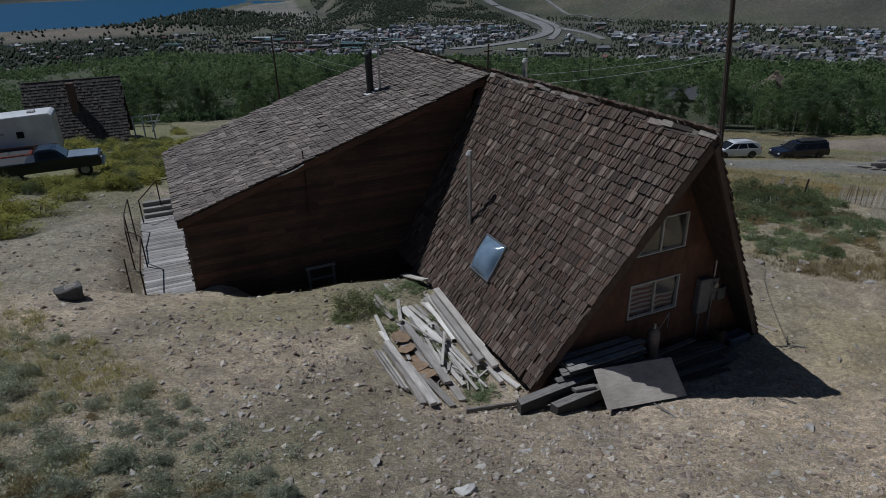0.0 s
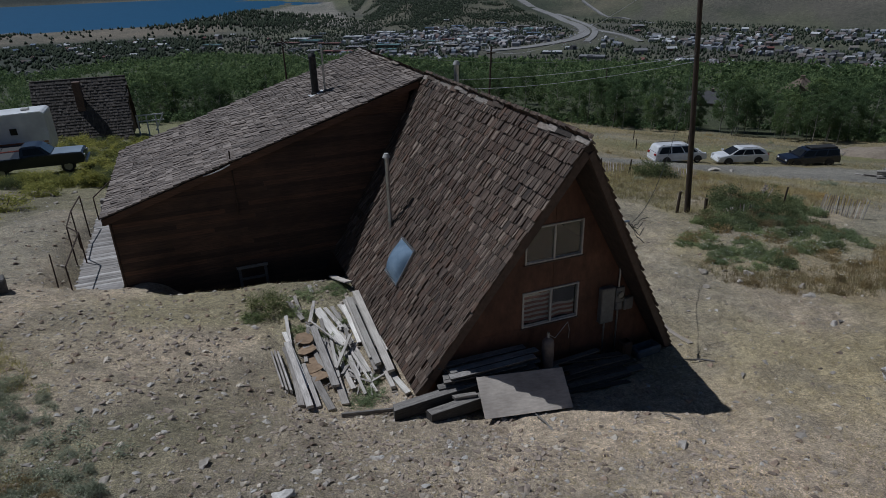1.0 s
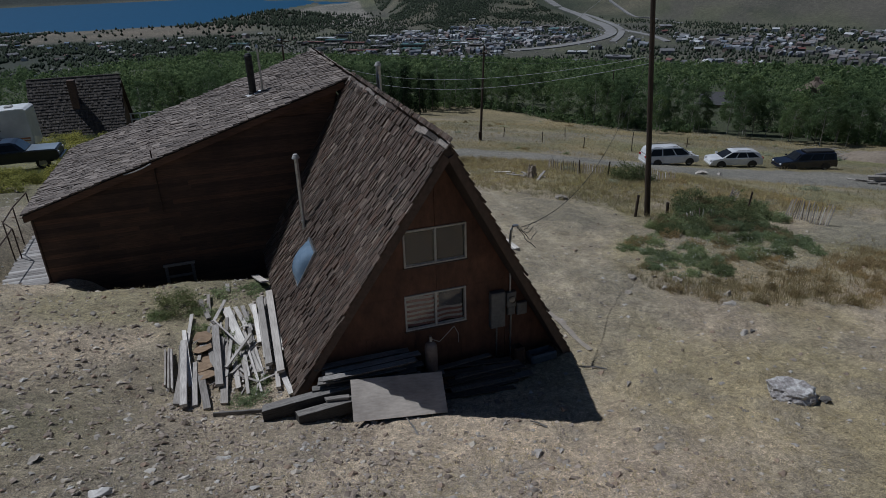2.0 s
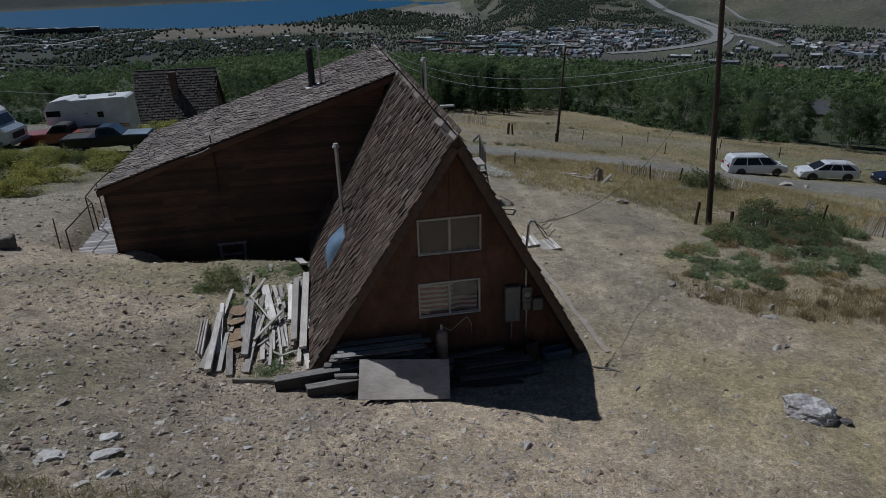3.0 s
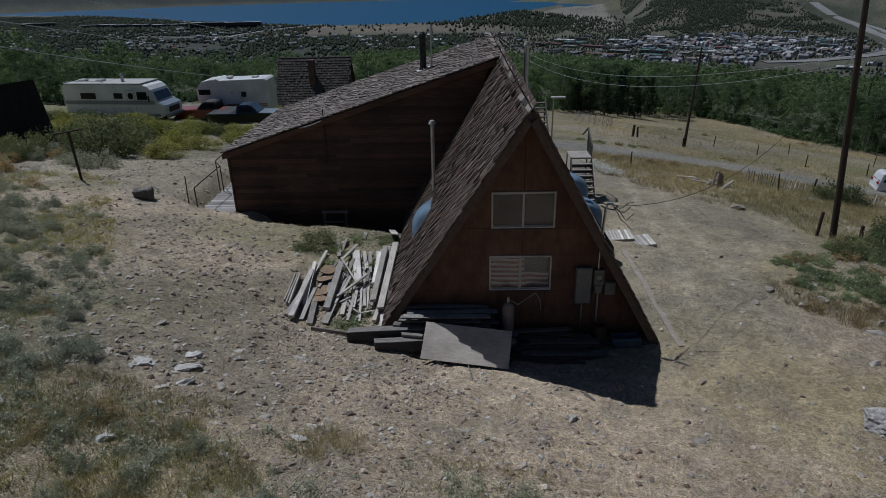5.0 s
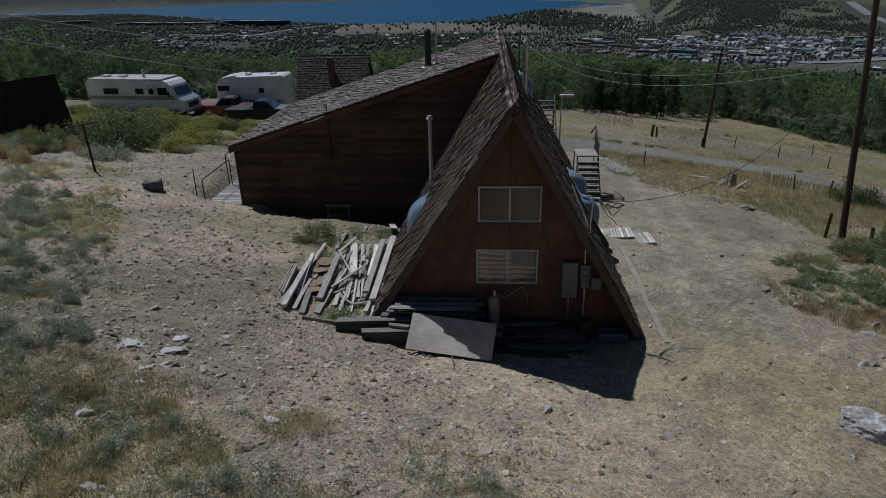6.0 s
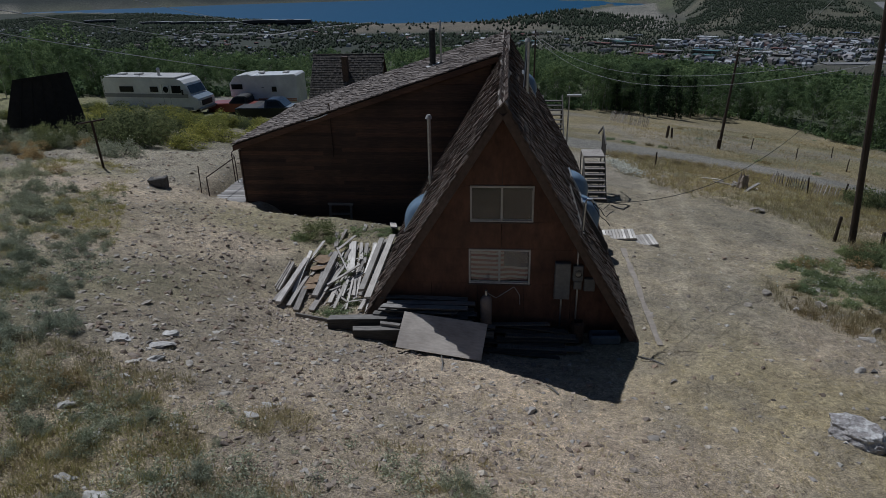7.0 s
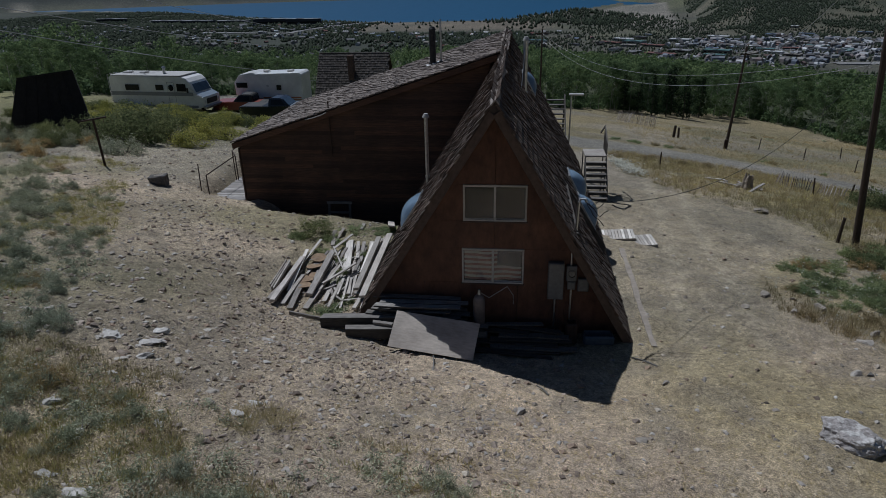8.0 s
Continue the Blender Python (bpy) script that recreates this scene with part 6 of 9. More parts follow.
def neighbour_cabin():
    """A steep-roofed cabin whose shake slope faces the viewer."""
    c = thing("cabin", "neighbouring steep-roofed cabin with dark weathered shakes", "cabin", pose(-18.8, 53.5, -4.45, 0, 0, 1.3))
    w, rise, run = 3.83, 5.5, 3.7
    bm = bmesh.new()
    prism(bm, [(-run, 0.2), (0, rise), (run, 0.2)], "x", -w + 0.3, w - 0.3)
    part("body", bm, WOOD_DARK, c)
    slope = math.hypot(run, rise)
    for side in (-1, 1):
        bm = bmesh.new()
        prism(bm, [(side * run * 1.04, -0.05), (0, rise), (0, rise + 0.14), (side * (run * 1.04 + 0.12), -0.05)], "x", -w, w)
        rf = part("roof", bm, UNDERLAY, c)
        if side < 0:
            n = 24
            lay_shakes(rf, (0, -run * 1.04 - 0.12, 0.0), (1, 0, 0), (0, run * 1.04, rise), n, slope / n * 1.02, lambda k: (-w - 0.03, w + 0.03), (SHAKE_COURSE, SHAKE_CABIN), 61, lambda k, a: False, 1.5, 0.055)
    bm = bmesh.new()
    box(bm, (-0.35, -1.9, 2.2), (0.25, -1.2, rise + 0.12), 0.02)
    part("chimney", bm, surface("brown brick chimney", (0.07, 0.045, 0.035), (0.15, 0.095, 0.075), 9, 2, 0.9), c, "dark brown chimney")
    bm = bmesh.new()
    box(bm, (-w, -0.1, rise + 0.13), (w, 0.1, rise + 0.2), 0.02)
    part("ridge_cap", bm, SHAKE_COURSE, c)
    for x in (w + 0.3, w + 1.1, w + 1.9):
        bm = bmesh.new()
        box(bm, (x - 0.06, -1.06, -0.3), (x + 0.06, -0.94, 2.1), 0.01)
        part("deck_post", bm, WHITE_SMEAR, c, "white deck rail post")
    for z in (1.55, 2.1):
        bm = bmesh.new()
        bar(bm, (w + 0.2, -1.0, z), (w + 2.6, -1.0, z), 0.08, 0.10)
        part("deck_rail", bm, WHITE_SMEAR, c, "white deck rail")
    bm = bmesh.new()
    bar(bm, (w + 2.6, -1.0, 2.15), (w + 1.75, -1.0, 0.6), 0.10, 0.12)
    part("deck_brace", bm, WHITE_SMEAR, c, "white deck brace")


SHAKE_CABIN = surface("cabin shakes", (0.036, 0.031, 0.027), (0.15, 0.13, 0.115), 4.0, 0.8, 0.88, squash=(6, 1, 1), bump=0.7, depth=0.03, stain=0.6, vary="island", tones=WOOD_TONES)
SHAKE_COURSE = surface("dark shake course", (0.045, 0.038, 0.034), (0.15, 0.13, 0.118), 4.0, 0.8, 0.88, squash=(6, 1, 1), bump=0.7, depth=0.03, stain=0.6, vary="object")
neighbour_cabin()


def woods_house(x, y, turn, roof_c, label, size=0.72, sink=0.0):
    z = height(x, y)
    h = thing("house", label, "house", pose(x, y, z - sink, 0, 0, turn) @ Matrix.Diagonal((size, size, size, 1)), "houses among the trees")
    wall = surface("grey-brown cabin wall", (0.16, 0.12, 0.09), (0.26, 0.20, 0.15), 3, 0.6, 0.85)
    bm = bmesh.new()
    prism(bm, [(-4.5, -1.0), (4.5, -1.0), (4.5, 5.0), (0, 8.2), (-4.5, 5.0)], "x", -6.0, 6.0)
    part("wall", bm, wall, h)
    for s in (-1, 1):
        bm = bmesh.new()
        prism(bm, [(s * 5.2, 4.6), (0, 8.3), (0, 8.6), (s * 5.4, 4.75)], "x", -6.6, 6.6)
        part("roof", bm, roof_c, h)
    for k in range(4):
        bm = bmesh.new()
        box(bm, (-4.8 + 2.6 * k, -4.56, 2.2), (-3.4 + 2.6 * k, -4.5, 3.6), 0.02)
        part("window", bm, BLACK_PIPE, h)
    bm = bmesh.new()
    box(bm, (2.0, -0.5, 7.2), (2.9, 0.5, 9.4), 0.03)
    part("chimney", bm, wall, h)


ASPHALT_SHINGLE = surface("grey asphalt shingle", (0.05, 0.05, 0.053), (0.095, 0.095, 0.10), 4, 0.6, 0.9)
woods_house(90, 97, -40, ASPHALT_SHINGLE, "house with a grey shingle roof among aspens", 0.55, 1.6)
woods_house(88, 72, 40, surface("brown shingle", (0.10, 0.07, 0.05), (0.16, 0.12, 0.09), 4, 0.6, 0.9), "brown-roofed house at the edge of the woods")


# ---- spoil, brush and logs beside the road
def dirt_mound():
    rnd = random.Random(17)
    x0, y0 = 60.5, 34.0
    bm = bmesh.new()
    bmesh.ops.create_grid(bm, x_segments=36, y_segments=20, size=1.0)
    for v in bm.verts:
        x, y = v.co.x, v.co.y
        r = math.hypot(x, y)
        up = max(0.0, 1 - r * r) ** 0.8 * (1.15 + 0.5 * noise.noise(Vector((x * 2.5, y * 2.5, 3.0)))) + 0.10 * noise.noise(Vector((x * 9, y * 9, 1.0)))
        wx, wy = x0 + 5.6 * x + 1.2 * y, y0 + 2.8 * y - 3.4 * x
        v.co = Vector((wx, wy, height(wx, wy) - 0.12 + 1.15 * up * (r < 1.0)))
    solo("dirt_mound", bm, surface("pale spoil", (0.17, 0.135, 0.10), (0.31, 0.26, 0.20), 5, 0.8, 0.95, bump=0.8, depth=0.06), "low heap of pale dry spoil beside the road", "mound", smooth_faces=True)
    bm = bmesh.new()
    for k in range(110):
        x, y = 53.6 + rnd.gauss(0, 1.4), 37.4 + rnd.gauss(0, 0.7)
        z = height(x, y) + 0.15 + rnd.uniform(0, 0.9) * math.exp(-((x - 53.6) / 1.6) ** 2)
        a, l = rnd.uniform(-0.5, 0.5), rnd.uniform(0.6, 1.8)
        tube(bm, [(x - l * math.cos(a), y - l * math.sin(a) * 0.5, z - 0.1), (x, y, z + 0.08), (x + l * math.cos(a), y + l * math.sin(a) * 0.5, z + rnd.uniform(-0.1, 0.3))], 0.03, 4, 0.012)
    tagged(solo("brush_pile", bm, GREY_WOOD, "heap of dry grey branches beside the road", "brush"), kind="stuff")


dirt_mound()


def log_heap():
    rnd = random.Random(18)
    for k in range(34):
        layer = 0 if k < 12 else 1 if k < 21 else 2 if k < 29 else 3
        x, y = 41.8 + rnd.gauss(0, 0.75 - 0.15 * layer), 20.7 + rnd.gauss(0, 0.42 - 0.1 * layer)
        r, l = rnd.uniform(0.09, 0.16), rnd.uniform(1.0, 1.9)
        bm = bmesh.new()
        tube(bm, [(0, -l / 2, 0), (0.02, 0, 0.015), (0, l / 2, 0)], r, 9, r * 0.85)
        solo("log", bm, ASPEN_LOG, "weathered grey log in a low heap", "log", pose(x, y, height(x, y) + 0.10 + 0.22 * layer, rnd.gauss(0, 3), 0, 70 + rnd.gauss(0, 14)), "logs heaped by the road")


ASPEN_LOG = surface("weathered log", (0.16, 0.145, 0.125), (0.40, 0.375, 0.34), 7, 1.5, 0.9, squash=(4, 0.8, 4), local=True, vary="object", tones=WOOD_TONES)
log_heap()

# ---------------------------------------------------------------- vehicles


def paint(name, c, rough=0.25):
    m = surface(name, tuple(v * 0.88 for v in c), c, 3.0, 0.7, rough, bump=0.0, stain=0.35)
    m.node_tree.nodes["Principled BSDF"].inputs["Coat Weight"].default_value = 0.5
    return m


TYRE = surface("tyre rubber", (0.012, 0.012, 0.012), (0.028, 0.027, 0.026), 20, 4, 0.85)
RIM = surface("wheel rim", (0.30, 0.30, 0.31), (0.45, 0.45, 0.46), 12, 4, 0.35, 0.8, bump=0)
DARK_GLASS = surface("tinted car glass", (0.012, 0.014, 0.016), (0.02, 0.022, 0.025), 2, 1, 0.06, bump=0)
# windscreen glass with the sky's reflection put into a blue base colour
SKY_TINT_GLASS = surface("windscreen, sky light in its colour", (0.05, 0.08, 0.12), (0.08, 0.12, 0.17), 2, 1, 0.08, bump=0)
for g in (DARK_GLASS, SKY_TINT_GLASS):
    g.node_tree.nodes["Principled BSDF"].inputs["Specular IOR Level"].default_value = 0.22
RED_LENS = surface("red lamp lens", (0.25, 0.01, 0.01), (0.35, 0.02, 0.02), 8, 2, 0.2, bump=0)
CLEAR_LENS = surface("headlamp lens", (0.55, 0.56, 0.57), (0.72, 0.72, 0.72), 8, 2, 0.15, bump=0)
DARK_TRIM = surface("black car trim", (0.015, 0.015, 0.016), (0.03, 0.03, 0.03), 10, 3, 0.6, bump=0)
WHITE_PAINT, NAVY_PAINT = paint("white car paint", (0.74, 0.75, 0.76)), paint("black-blue car paint", (0.010, 0.012, 0.022), 0.15)
RV_WHITE = paint("chalky camper white", (0.86, 0.86, 0.84), 0.45)
RV_GREY = paint("grey camper stripe", (0.28, 0.29, 0.31), 0.5)
RV_ORANGE = paint("faded orange stripe", (0.48, 0.19, 0.08), 0.5)
RED_PAINT, BLUE_PAINT = paint("faded red truck paint", (0.26, 0.045, 0.025), 0.45), paint("faded navy truck paint", (0.012, 0.016, 0.026), 0.3)
PALE_BLUE = paint("pale blue truck paint", (0.25, 0.30, 0.35), 0.4)


def wheel(parent, x, y, r, w):
    s = -1 if y < 0 else 1
    wh = new("wheel")
    wh.parent = parent
    bm = bmesh.new()
    prof = [(r * 0.62, 0.0), (r * 0.95, 0.0), (r, w * 0.15), (r, w * 0.85), (r * 0.95, w), (r * 0.62, w)]
    n = 20
    rings = [[bm.verts.new((x + q * math.cos(6.2832 * k / n), y - s * d, r + q * math.sin(6.2832 * k / n))) for k in range(n)] for q, d in prof]
    for a, b in zip(rings, rings[1:] + rings[:1]):
        for k in range(n):
            bm.faces.new((a[k], a[(k + 1) % n], b[(k + 1) % n], b[k]))
    bmesh.ops.recalc_face_normals(bm, faces=bm.faces)
    part("tyre", bm, TYRE, wh, smooth_faces=True)
    bm = bmesh.new()
    hub = bm.verts.new((x, y - s * 0.035, r))
    for k in range(5):
        a = 6.2832 * k / 5
        v = [bm.verts.new((x + q * math.cos(a + d), y - s * e, r + q * math.sin(a + d))) for q, d, e in ((r * 0.61, -0.26, 0.01), (r * 0.61, 0.26, 0.01))]
        bm.faces.new((hub, v[0], v[1]))
    ring = [bm.verts.new((x + r * 0.63 * math.cos(6.2832 * k / n), y - s * 0.06, r + r * 0.63 * math.sin(6.2832 * k / n))) for k in range(n)]
    bm.faces.new(ring)
    part("rim", bm, RIM, wh)


def shell(bm, outline, w_low, w_top, z_low, z_top, bulge=0.0):
    """A closed body from a side outline (x, z): its half width runs from w_low to w_top with height."""
    def half(z):
        k = min(1.0, max(0.0, (z - z_low) / (z_top - z_low)))
        return w_low + (w_top - w_low) * k + bulge * math.sin(math.pi * k)
    L = [bm.verts.new((x, -half(z), z)) for x, z in outline]
    R = [bm.verts.new((x, half(z), z)) for x, z in outline]
    bm.faces.new(L)
    bm.faces.new(R[::-1])
    n = len(outline)
    for i in range(n):
        j = (i + 1) % n
        bm.faces.new((L[j], L[i], R[i], R[j]))
    bmesh.ops.recalc_face_normals(bm, faces=bm.faces)
    bmesh.ops.bevel(bm, geom=[e for e in bm.edges if e.calc_face_angle(0) > 0.5], offset=0.035, segments=2, affect="EDGES")


def quad(parent, name, pts, mat, label="", t=0.006):
    """A thin pane or panel on a body, its corners given round its rim; it stands t proud."""
    v = [Vector(p) for p in pts]
    n = (v[1] - v[0]).cross(v[2] - v[0]).normalized()
    bm = bmesh.new()
    lo, hi = [bm.verts.new(p - n * t) for p in v], [bm.verts.new(p + n * t) for p in v]
    bm.faces.new(lo[::-1])
    bm.faces.new(hi)
    k = len(v)
    for i in range(k):
        bm.faces.new((lo[i], lo[(i + 1) % k], hi[(i + 1) % k], hi[i]))
    bmesh.ops.recalc_face_normals(bm, faces=bm.faces)
    return part(name, bm, mat, parent, label)


def car(label, category, m, body, roof, glass_z, mats, length, half, wheels, r, rails=False, rack=False):
    """A parked car. body, roof: side outlines; wheels: two places along x; it faces +x."""
    c = thing("car", label, category, m, "cars parked by the road")
    bm = bmesh.new()
    shell(bm, body, half * 0.94, half * 0.93, 0.3, 1.1, half * 0.07)
    part("body", bm, mats, c)
    zr = max(z for _, z in roof)
    zb = min(z for _, z in roof)
    bm = bmesh.new()
    shell(bm, roof, half * 0.92, half * 0.74, zb, zr)
    part("cabin", bm, mats, c)
    xs = [p[0] for p in roof if p[1] > zr - 0.12]
    xb = [p[0] for p in roof if p[1] < zb + 0.05]
    x_back0, x_front0, x_back1, x_front1 = min(xb), max(xb), min(xs), max(xs)
    z0, z1 = zb + 0.05, zr - 0.11

    def on(xk, z, s):
        k = (z - zb) / (zr - zb)
        return (xk, s * (half * 0.92 + (half * 0.74 - half * 0.92) * k + 0.004), z)
    for s in (-1, 1):
        n = 3
        for i in range(n):
            def along(f, z):
                k = (z - zb) / (zr - zb)
                a, b = x_back0 + (x_back1 - x_back0) * k + 0.12, x_front0 + (x_front1 - x_front0) * k - 0.12
                return a + (b - a) * f
            f0, f1 = i / n + 0.015, (i + 1) / n - 0.015
            quad(c, "side_window", [on(along(f0, z0), z0, s), on(along(f1, z0), z0, s), on(along(f1, z1), z1, s), on(along(f0, z1), z1, s)], DARK_GLASS)
        quad(c, "mirror", [(x_front0 - 0.25, s * (half + 0.02), zb + 0.05), (x_front0 - 0.05, s * (half + 0.02), zb + 0.05), (x_front0 - 0.05, s * (half + 0.10), zb + 0.20), (x_front0 - 0.25, s * (half + 0.10), zb + 0.20)], mats, "", 0.04)
        for x in wheels:
            wheel(c, x, s * half * 0.99, r, 0.22)
            bm = bmesh.new()
            ring = [(x + (r + 0.07) * math.cos(math.pi * k / 10), r + (r + 0.07) * math.sin(math.pi * k / 10)) for k in range(11)]
            prism(bm, ring + [(x - r - 0.07, 0.28), (x + r + 0.07, 0.28)], "y", s * (half * 1.0 - 0.004) - 0.01, s * (half * 1.0 - 0.004) + 0.01)
            part("wheel_arch", bm, DARK_TRIM, c)
        xf, xr = max(p[0] for p in body), min(p[0] for p in body)
        for x, mat, nm, zz in ((xf - 0.12, CLEAR_LENS, "headlight", 0.78), (xr + 0.08, RED_LENS, "tail_light", 0.95)):
            bm = bmesh.new()
            box(bm, (x - 0.13, s * half * 0.70 - 0.14, zz - 0.08), (x + 0.13, s * half * 0.70 + 0.16, zz + 0.10), 0.03)
            part(nm, bm, mat, c)
        if rails:
            bm = bmesh.new()
            tube(bm, [(x_back1 + 0.15, s * half * 0.66, zr + 0.03), (x_back1 + 0.3, s * half * 0.66, zr + 0.07), (x_front1 - 0.5, s * half * 0.66, zr + 0.07), (x_front1 - 0.35, s * half * 0.66, zr + 0.02)], 0.02, 6)
            part("roof_rail", bm, DARK_TRIM, c)
    w0, w1 = half * 0.80, half * 0.64
    quad(c, "windscreen", [(x_front0 - 0.06, -w0, zb + 0.06), (x_front0 - 0.06, w0, zb + 0.06), (x_front1 + 0.05, w1, zr - 0.08), (x_front1 + 0.05, -w1, zr - 0.08)], DARK_GLASS, "", 0.02)
    quad(c, "rear_window", [(x_back0 + 0.03, w0, zb + 0.1), (x_back0 + 0.03, -w0, zb + 0.1), (x_back1 - 0.04, -w1, zr - 0.1), (x_back1 - 0.04, w1, zr - 0.1)], DARK_GLASS, "", 0.02)
    xf, xr = max(p[0] for p in body), min(p[0] for p in body)
    for x, nm in ((xf - 0.02, "front_bumper"), (xr + 0.02, "rear_bumper")):
        bm = bmesh.new()
        box(bm, (x - 0.06, -half * 0.9, 0.32), (x + 0.06, half * 0.9, 0.52), 0.03)
        part(nm, bm, mats, c)
    if rack:
        bm = bmesh.new()
        box(bm, (x_back1 + 0.1, -half * 0.55, zr + 0.02), (x_front1 - 0.5, half * 0.55, zr + 0.16), 0.03)
        part("roof_rack", bm, DARK_TRIM, c)
    return c


def parked(x, y, turn, sink=0.0):
    return pose(x, y, height(x, y) + 0.06 - sink, 0, 0, turn)


van_body = [(-2.5, 0.30), (2.45, 0.30), (2.52, 0.62), (2.40, 0.86), (1.75, 1.02), (-2.48, 1.06), (-2.55, 0.6)]
van_roof = [(-2.46, 1.03), (1.80, 1.0), (0.85, 1.66), (0.4, 1.74), (-2.0, 1.74), (-2.28, 1.62)]
car("white minivan parked at the roadside", "car", parked(33.1, 35.6, -12), van_body, van_roof, 1.0, WHITE_PAINT, 5.1, 0.98, (1.62, -1.45), 0.34, True)
suv_body = [(-2.3, 0.32), (2.3, 0.32), (2.38, 0.62), (2.22, 0.88), (1.35, 1.02), (-2.26, 1.06), (-2.36, 0.62)]
suv_roof = [(-2.25, 1.03), (1.40, 1.0), (0.45, 1.56), (0.1, 1.64), (-1.4, 1.62), (-2.0, 1.48)]
car("white crossover parked at the roadside", "car", parked(38.6, 33.45, 162) @ Matrix.Diagonal((1, 1, 0.93, 1)), suv_body, suv_roof, 1.0, WHITE_PAINT, 4.7, 0.93, (1.42, -1.40), 0.36, True)
big_body = [(-2.75, 0.40), (2.70, 0.40), (2.78, 0.75), (2.65, 1.02), (1.45, 1.16), (-2.72, 1.20), (-2.80, 0.7)]
big_roof = [(-2.70, 1.17), (1.50, 1.14), (0.75, 1.80), (0.4, 1.90), (-2.4, 1.92), (-2.62, 1.80)]
car("black sport utility vehicle with a roof box", "car", parked(44.1, 30.7, 164) @ Matrix.Diagonal((0.92, 0.92, 0.82, 1)), big_body, big_roof, 1.15, NAVY_PAINT, 5.6, 1.02, (1.75, -1.65), 0.40, True, True)


def motorhome():
    c = thing("motorhome", "old white motorhome with a grey side stripe", "motorhome", pose(-27.9, 31.6, height(-28.5, 31.2) - 0.50, 0, 0, -4) @ Matrix.Diagonal((0.955, 1, 0.97, 1)))
    L, h = 4.15, 1.18
    bm = bmesh.new()
    shell(bm, [(-L, 0.55), (3.78, 0.55), (4.08, 0.72), (4.10, 1.38), (3.52, 1.66), (3.08, 2.55), (2.80, 2.82), (2.3, 2.96), (-3.9, 3.0), (-L, 2.85)], h, h * 0.97, 0.5, 3.0)
    part("body", bm, RV_WHITE, c, "chalky white aluminium body")
    for s in (-1, 1):
        y = s * (h + 0.012)
        for a, b, z0, z1, mat, nm in ((-4.1, 3.3, 1.50, 1.78, RV_GREY, "stripe"), (-4.1, 3.6, 0.60, 0.78, RV_GREY, "skirt"), (-2.7, -1.45, 1.90, 2.34, DARK_GLASS, "side_window"), (0.05, 0.75, 1.92, 2.34, DARK_GLASS, "side_window"), (1.95, 2.75, 1.85, 2.42, DARK_GLASS, "cab_window")):
            quad(c, nm, [(a, y, z0), (b, y, z0), (b, y, z1), (a, y, z1)], mat)
        bm = bmesh.new()
        prism(bm, [(1.42 + 0.22 * math.cos(6.2832 * k / 20), 2.12 + 0.24 * math.sin(6.2832 * k / 20)) for k in range(20)], "y", y - 0.012, y + 0.012)
        part("porthole", bm, DARK_GLASS, c)
        bm = bmesh.new()
        for a, b in (((1.12, 0.75), (1.14, 2.55)), ((1.72, 0.75), (1.74, 2.55)), ((1.12, 2.53), (1.74, 2.55))):
            box(bm, (a[0], min(y, y + s * 0.008), a[1]), (b[0], max(y, y + s * 0.008), b[1]))
        part("door_edge", bm, RV_GREY, c)
        for x in (-2.35, 2.55):
            wheel(c, x, s * h * 0.99, 0.40, 0.26)
        bm = bmesh.new()
        box(bm, (2.9, s * (h + 0.05) - 0.03, 1.75), (3.0, s * (h + 0.25) + 0.03, 2.15), 0.02)
        part("mirror", bm, DARK_TRIM, c)
    quad(c, "windscreen", [(3.50, -0.98, 1.78), (3.50, 0.98, 1.78), (3.19, 0.92, 2.38), (3.19, -0.92, 2.38)], SKY_TINT_GLASS, "", 0.03)
    quad(c, "wiper_panel", [(3.56, -1.1, 1.655), (3.56, 1.1, 1.655), (4.08, 1.1, 1.40), (4.08, -1.1, 1.40)], PALE_BLUE, "", 0.015)
    quad(c, "grille", [(4.11, -0.7, 0.85), (4.11, 0.7, 0.85), (4.11, 0.7, 1.25), (4.11, -0.7, 1.25)], DARK_TRIM, "", 0.02)
    for y in (-0.9, 0.9):
        bm = bmesh.new()
        tube(bm, [(4.08, y, 1.05), (4.14, y, 1.05)], 0.11, 12)
        part("headlight", bm, CLEAR_LENS, c)
    bm = bmesh.new()
    box(bm, (4.05, -1.15, 0.50), (4.25, 1.15, 0.70), 0.03)
    part("front_bumper", bm, GALVANISED, c)
    bm = bmesh.new()
    box(bm, (-3.9, -1.16, 2.98), (2.4, 1.16, 3.06), 0.03)
    part("roof", bm, FRAME_WHITE, c, "bright white roof")
    for x, w in ((-3.1, 0.3), (-1.6, 0.28)):
        bm = bmesh.new()
        box(bm, (x - w, -0.3, 3.04), (x + w, 0.3, 3.20), 0.06)
        part("roof_vent", bm, FRAME_WHITE, c)
    bm = bmesh.new()
    tube(bm, [(0.35, -0.2, 3.04), (0.35, -0.2, 3.5)], 0.11, 12)
    part("flue", bm, GALVANISED, c)
    bm = bmesh.new()
    tube(bm, [(0.35, -0.2, 3.5), (0.35, -0.2, 3.62)], 0.17, 12, 0.08)
    part("vent_cap", bm, GALVANISED, c)
    bm = bmesh.new()
    tube(bm, [(-3.8, -0.95, 3.06), (-3.7, -0.95, 3.18), (-0.9, -0.95, 3.18), (-0.8, -0.95, 3.06)], 0.02, 6)
    part("roof_rail", bm, GALVANISED, c)
    ladder = new("ladder")
    ladder.parent = c
    for y in (-1.05, -0.65):
        bm = bmesh.new()
        tube(bm, [(-L - 0.14, y, 0.7), (-L - 0.14, y, 3.05), (-L + 0.2, y, 3.14)], 0.02, 6)
        part("rail", bm, FRAME_WHITE, ladder)
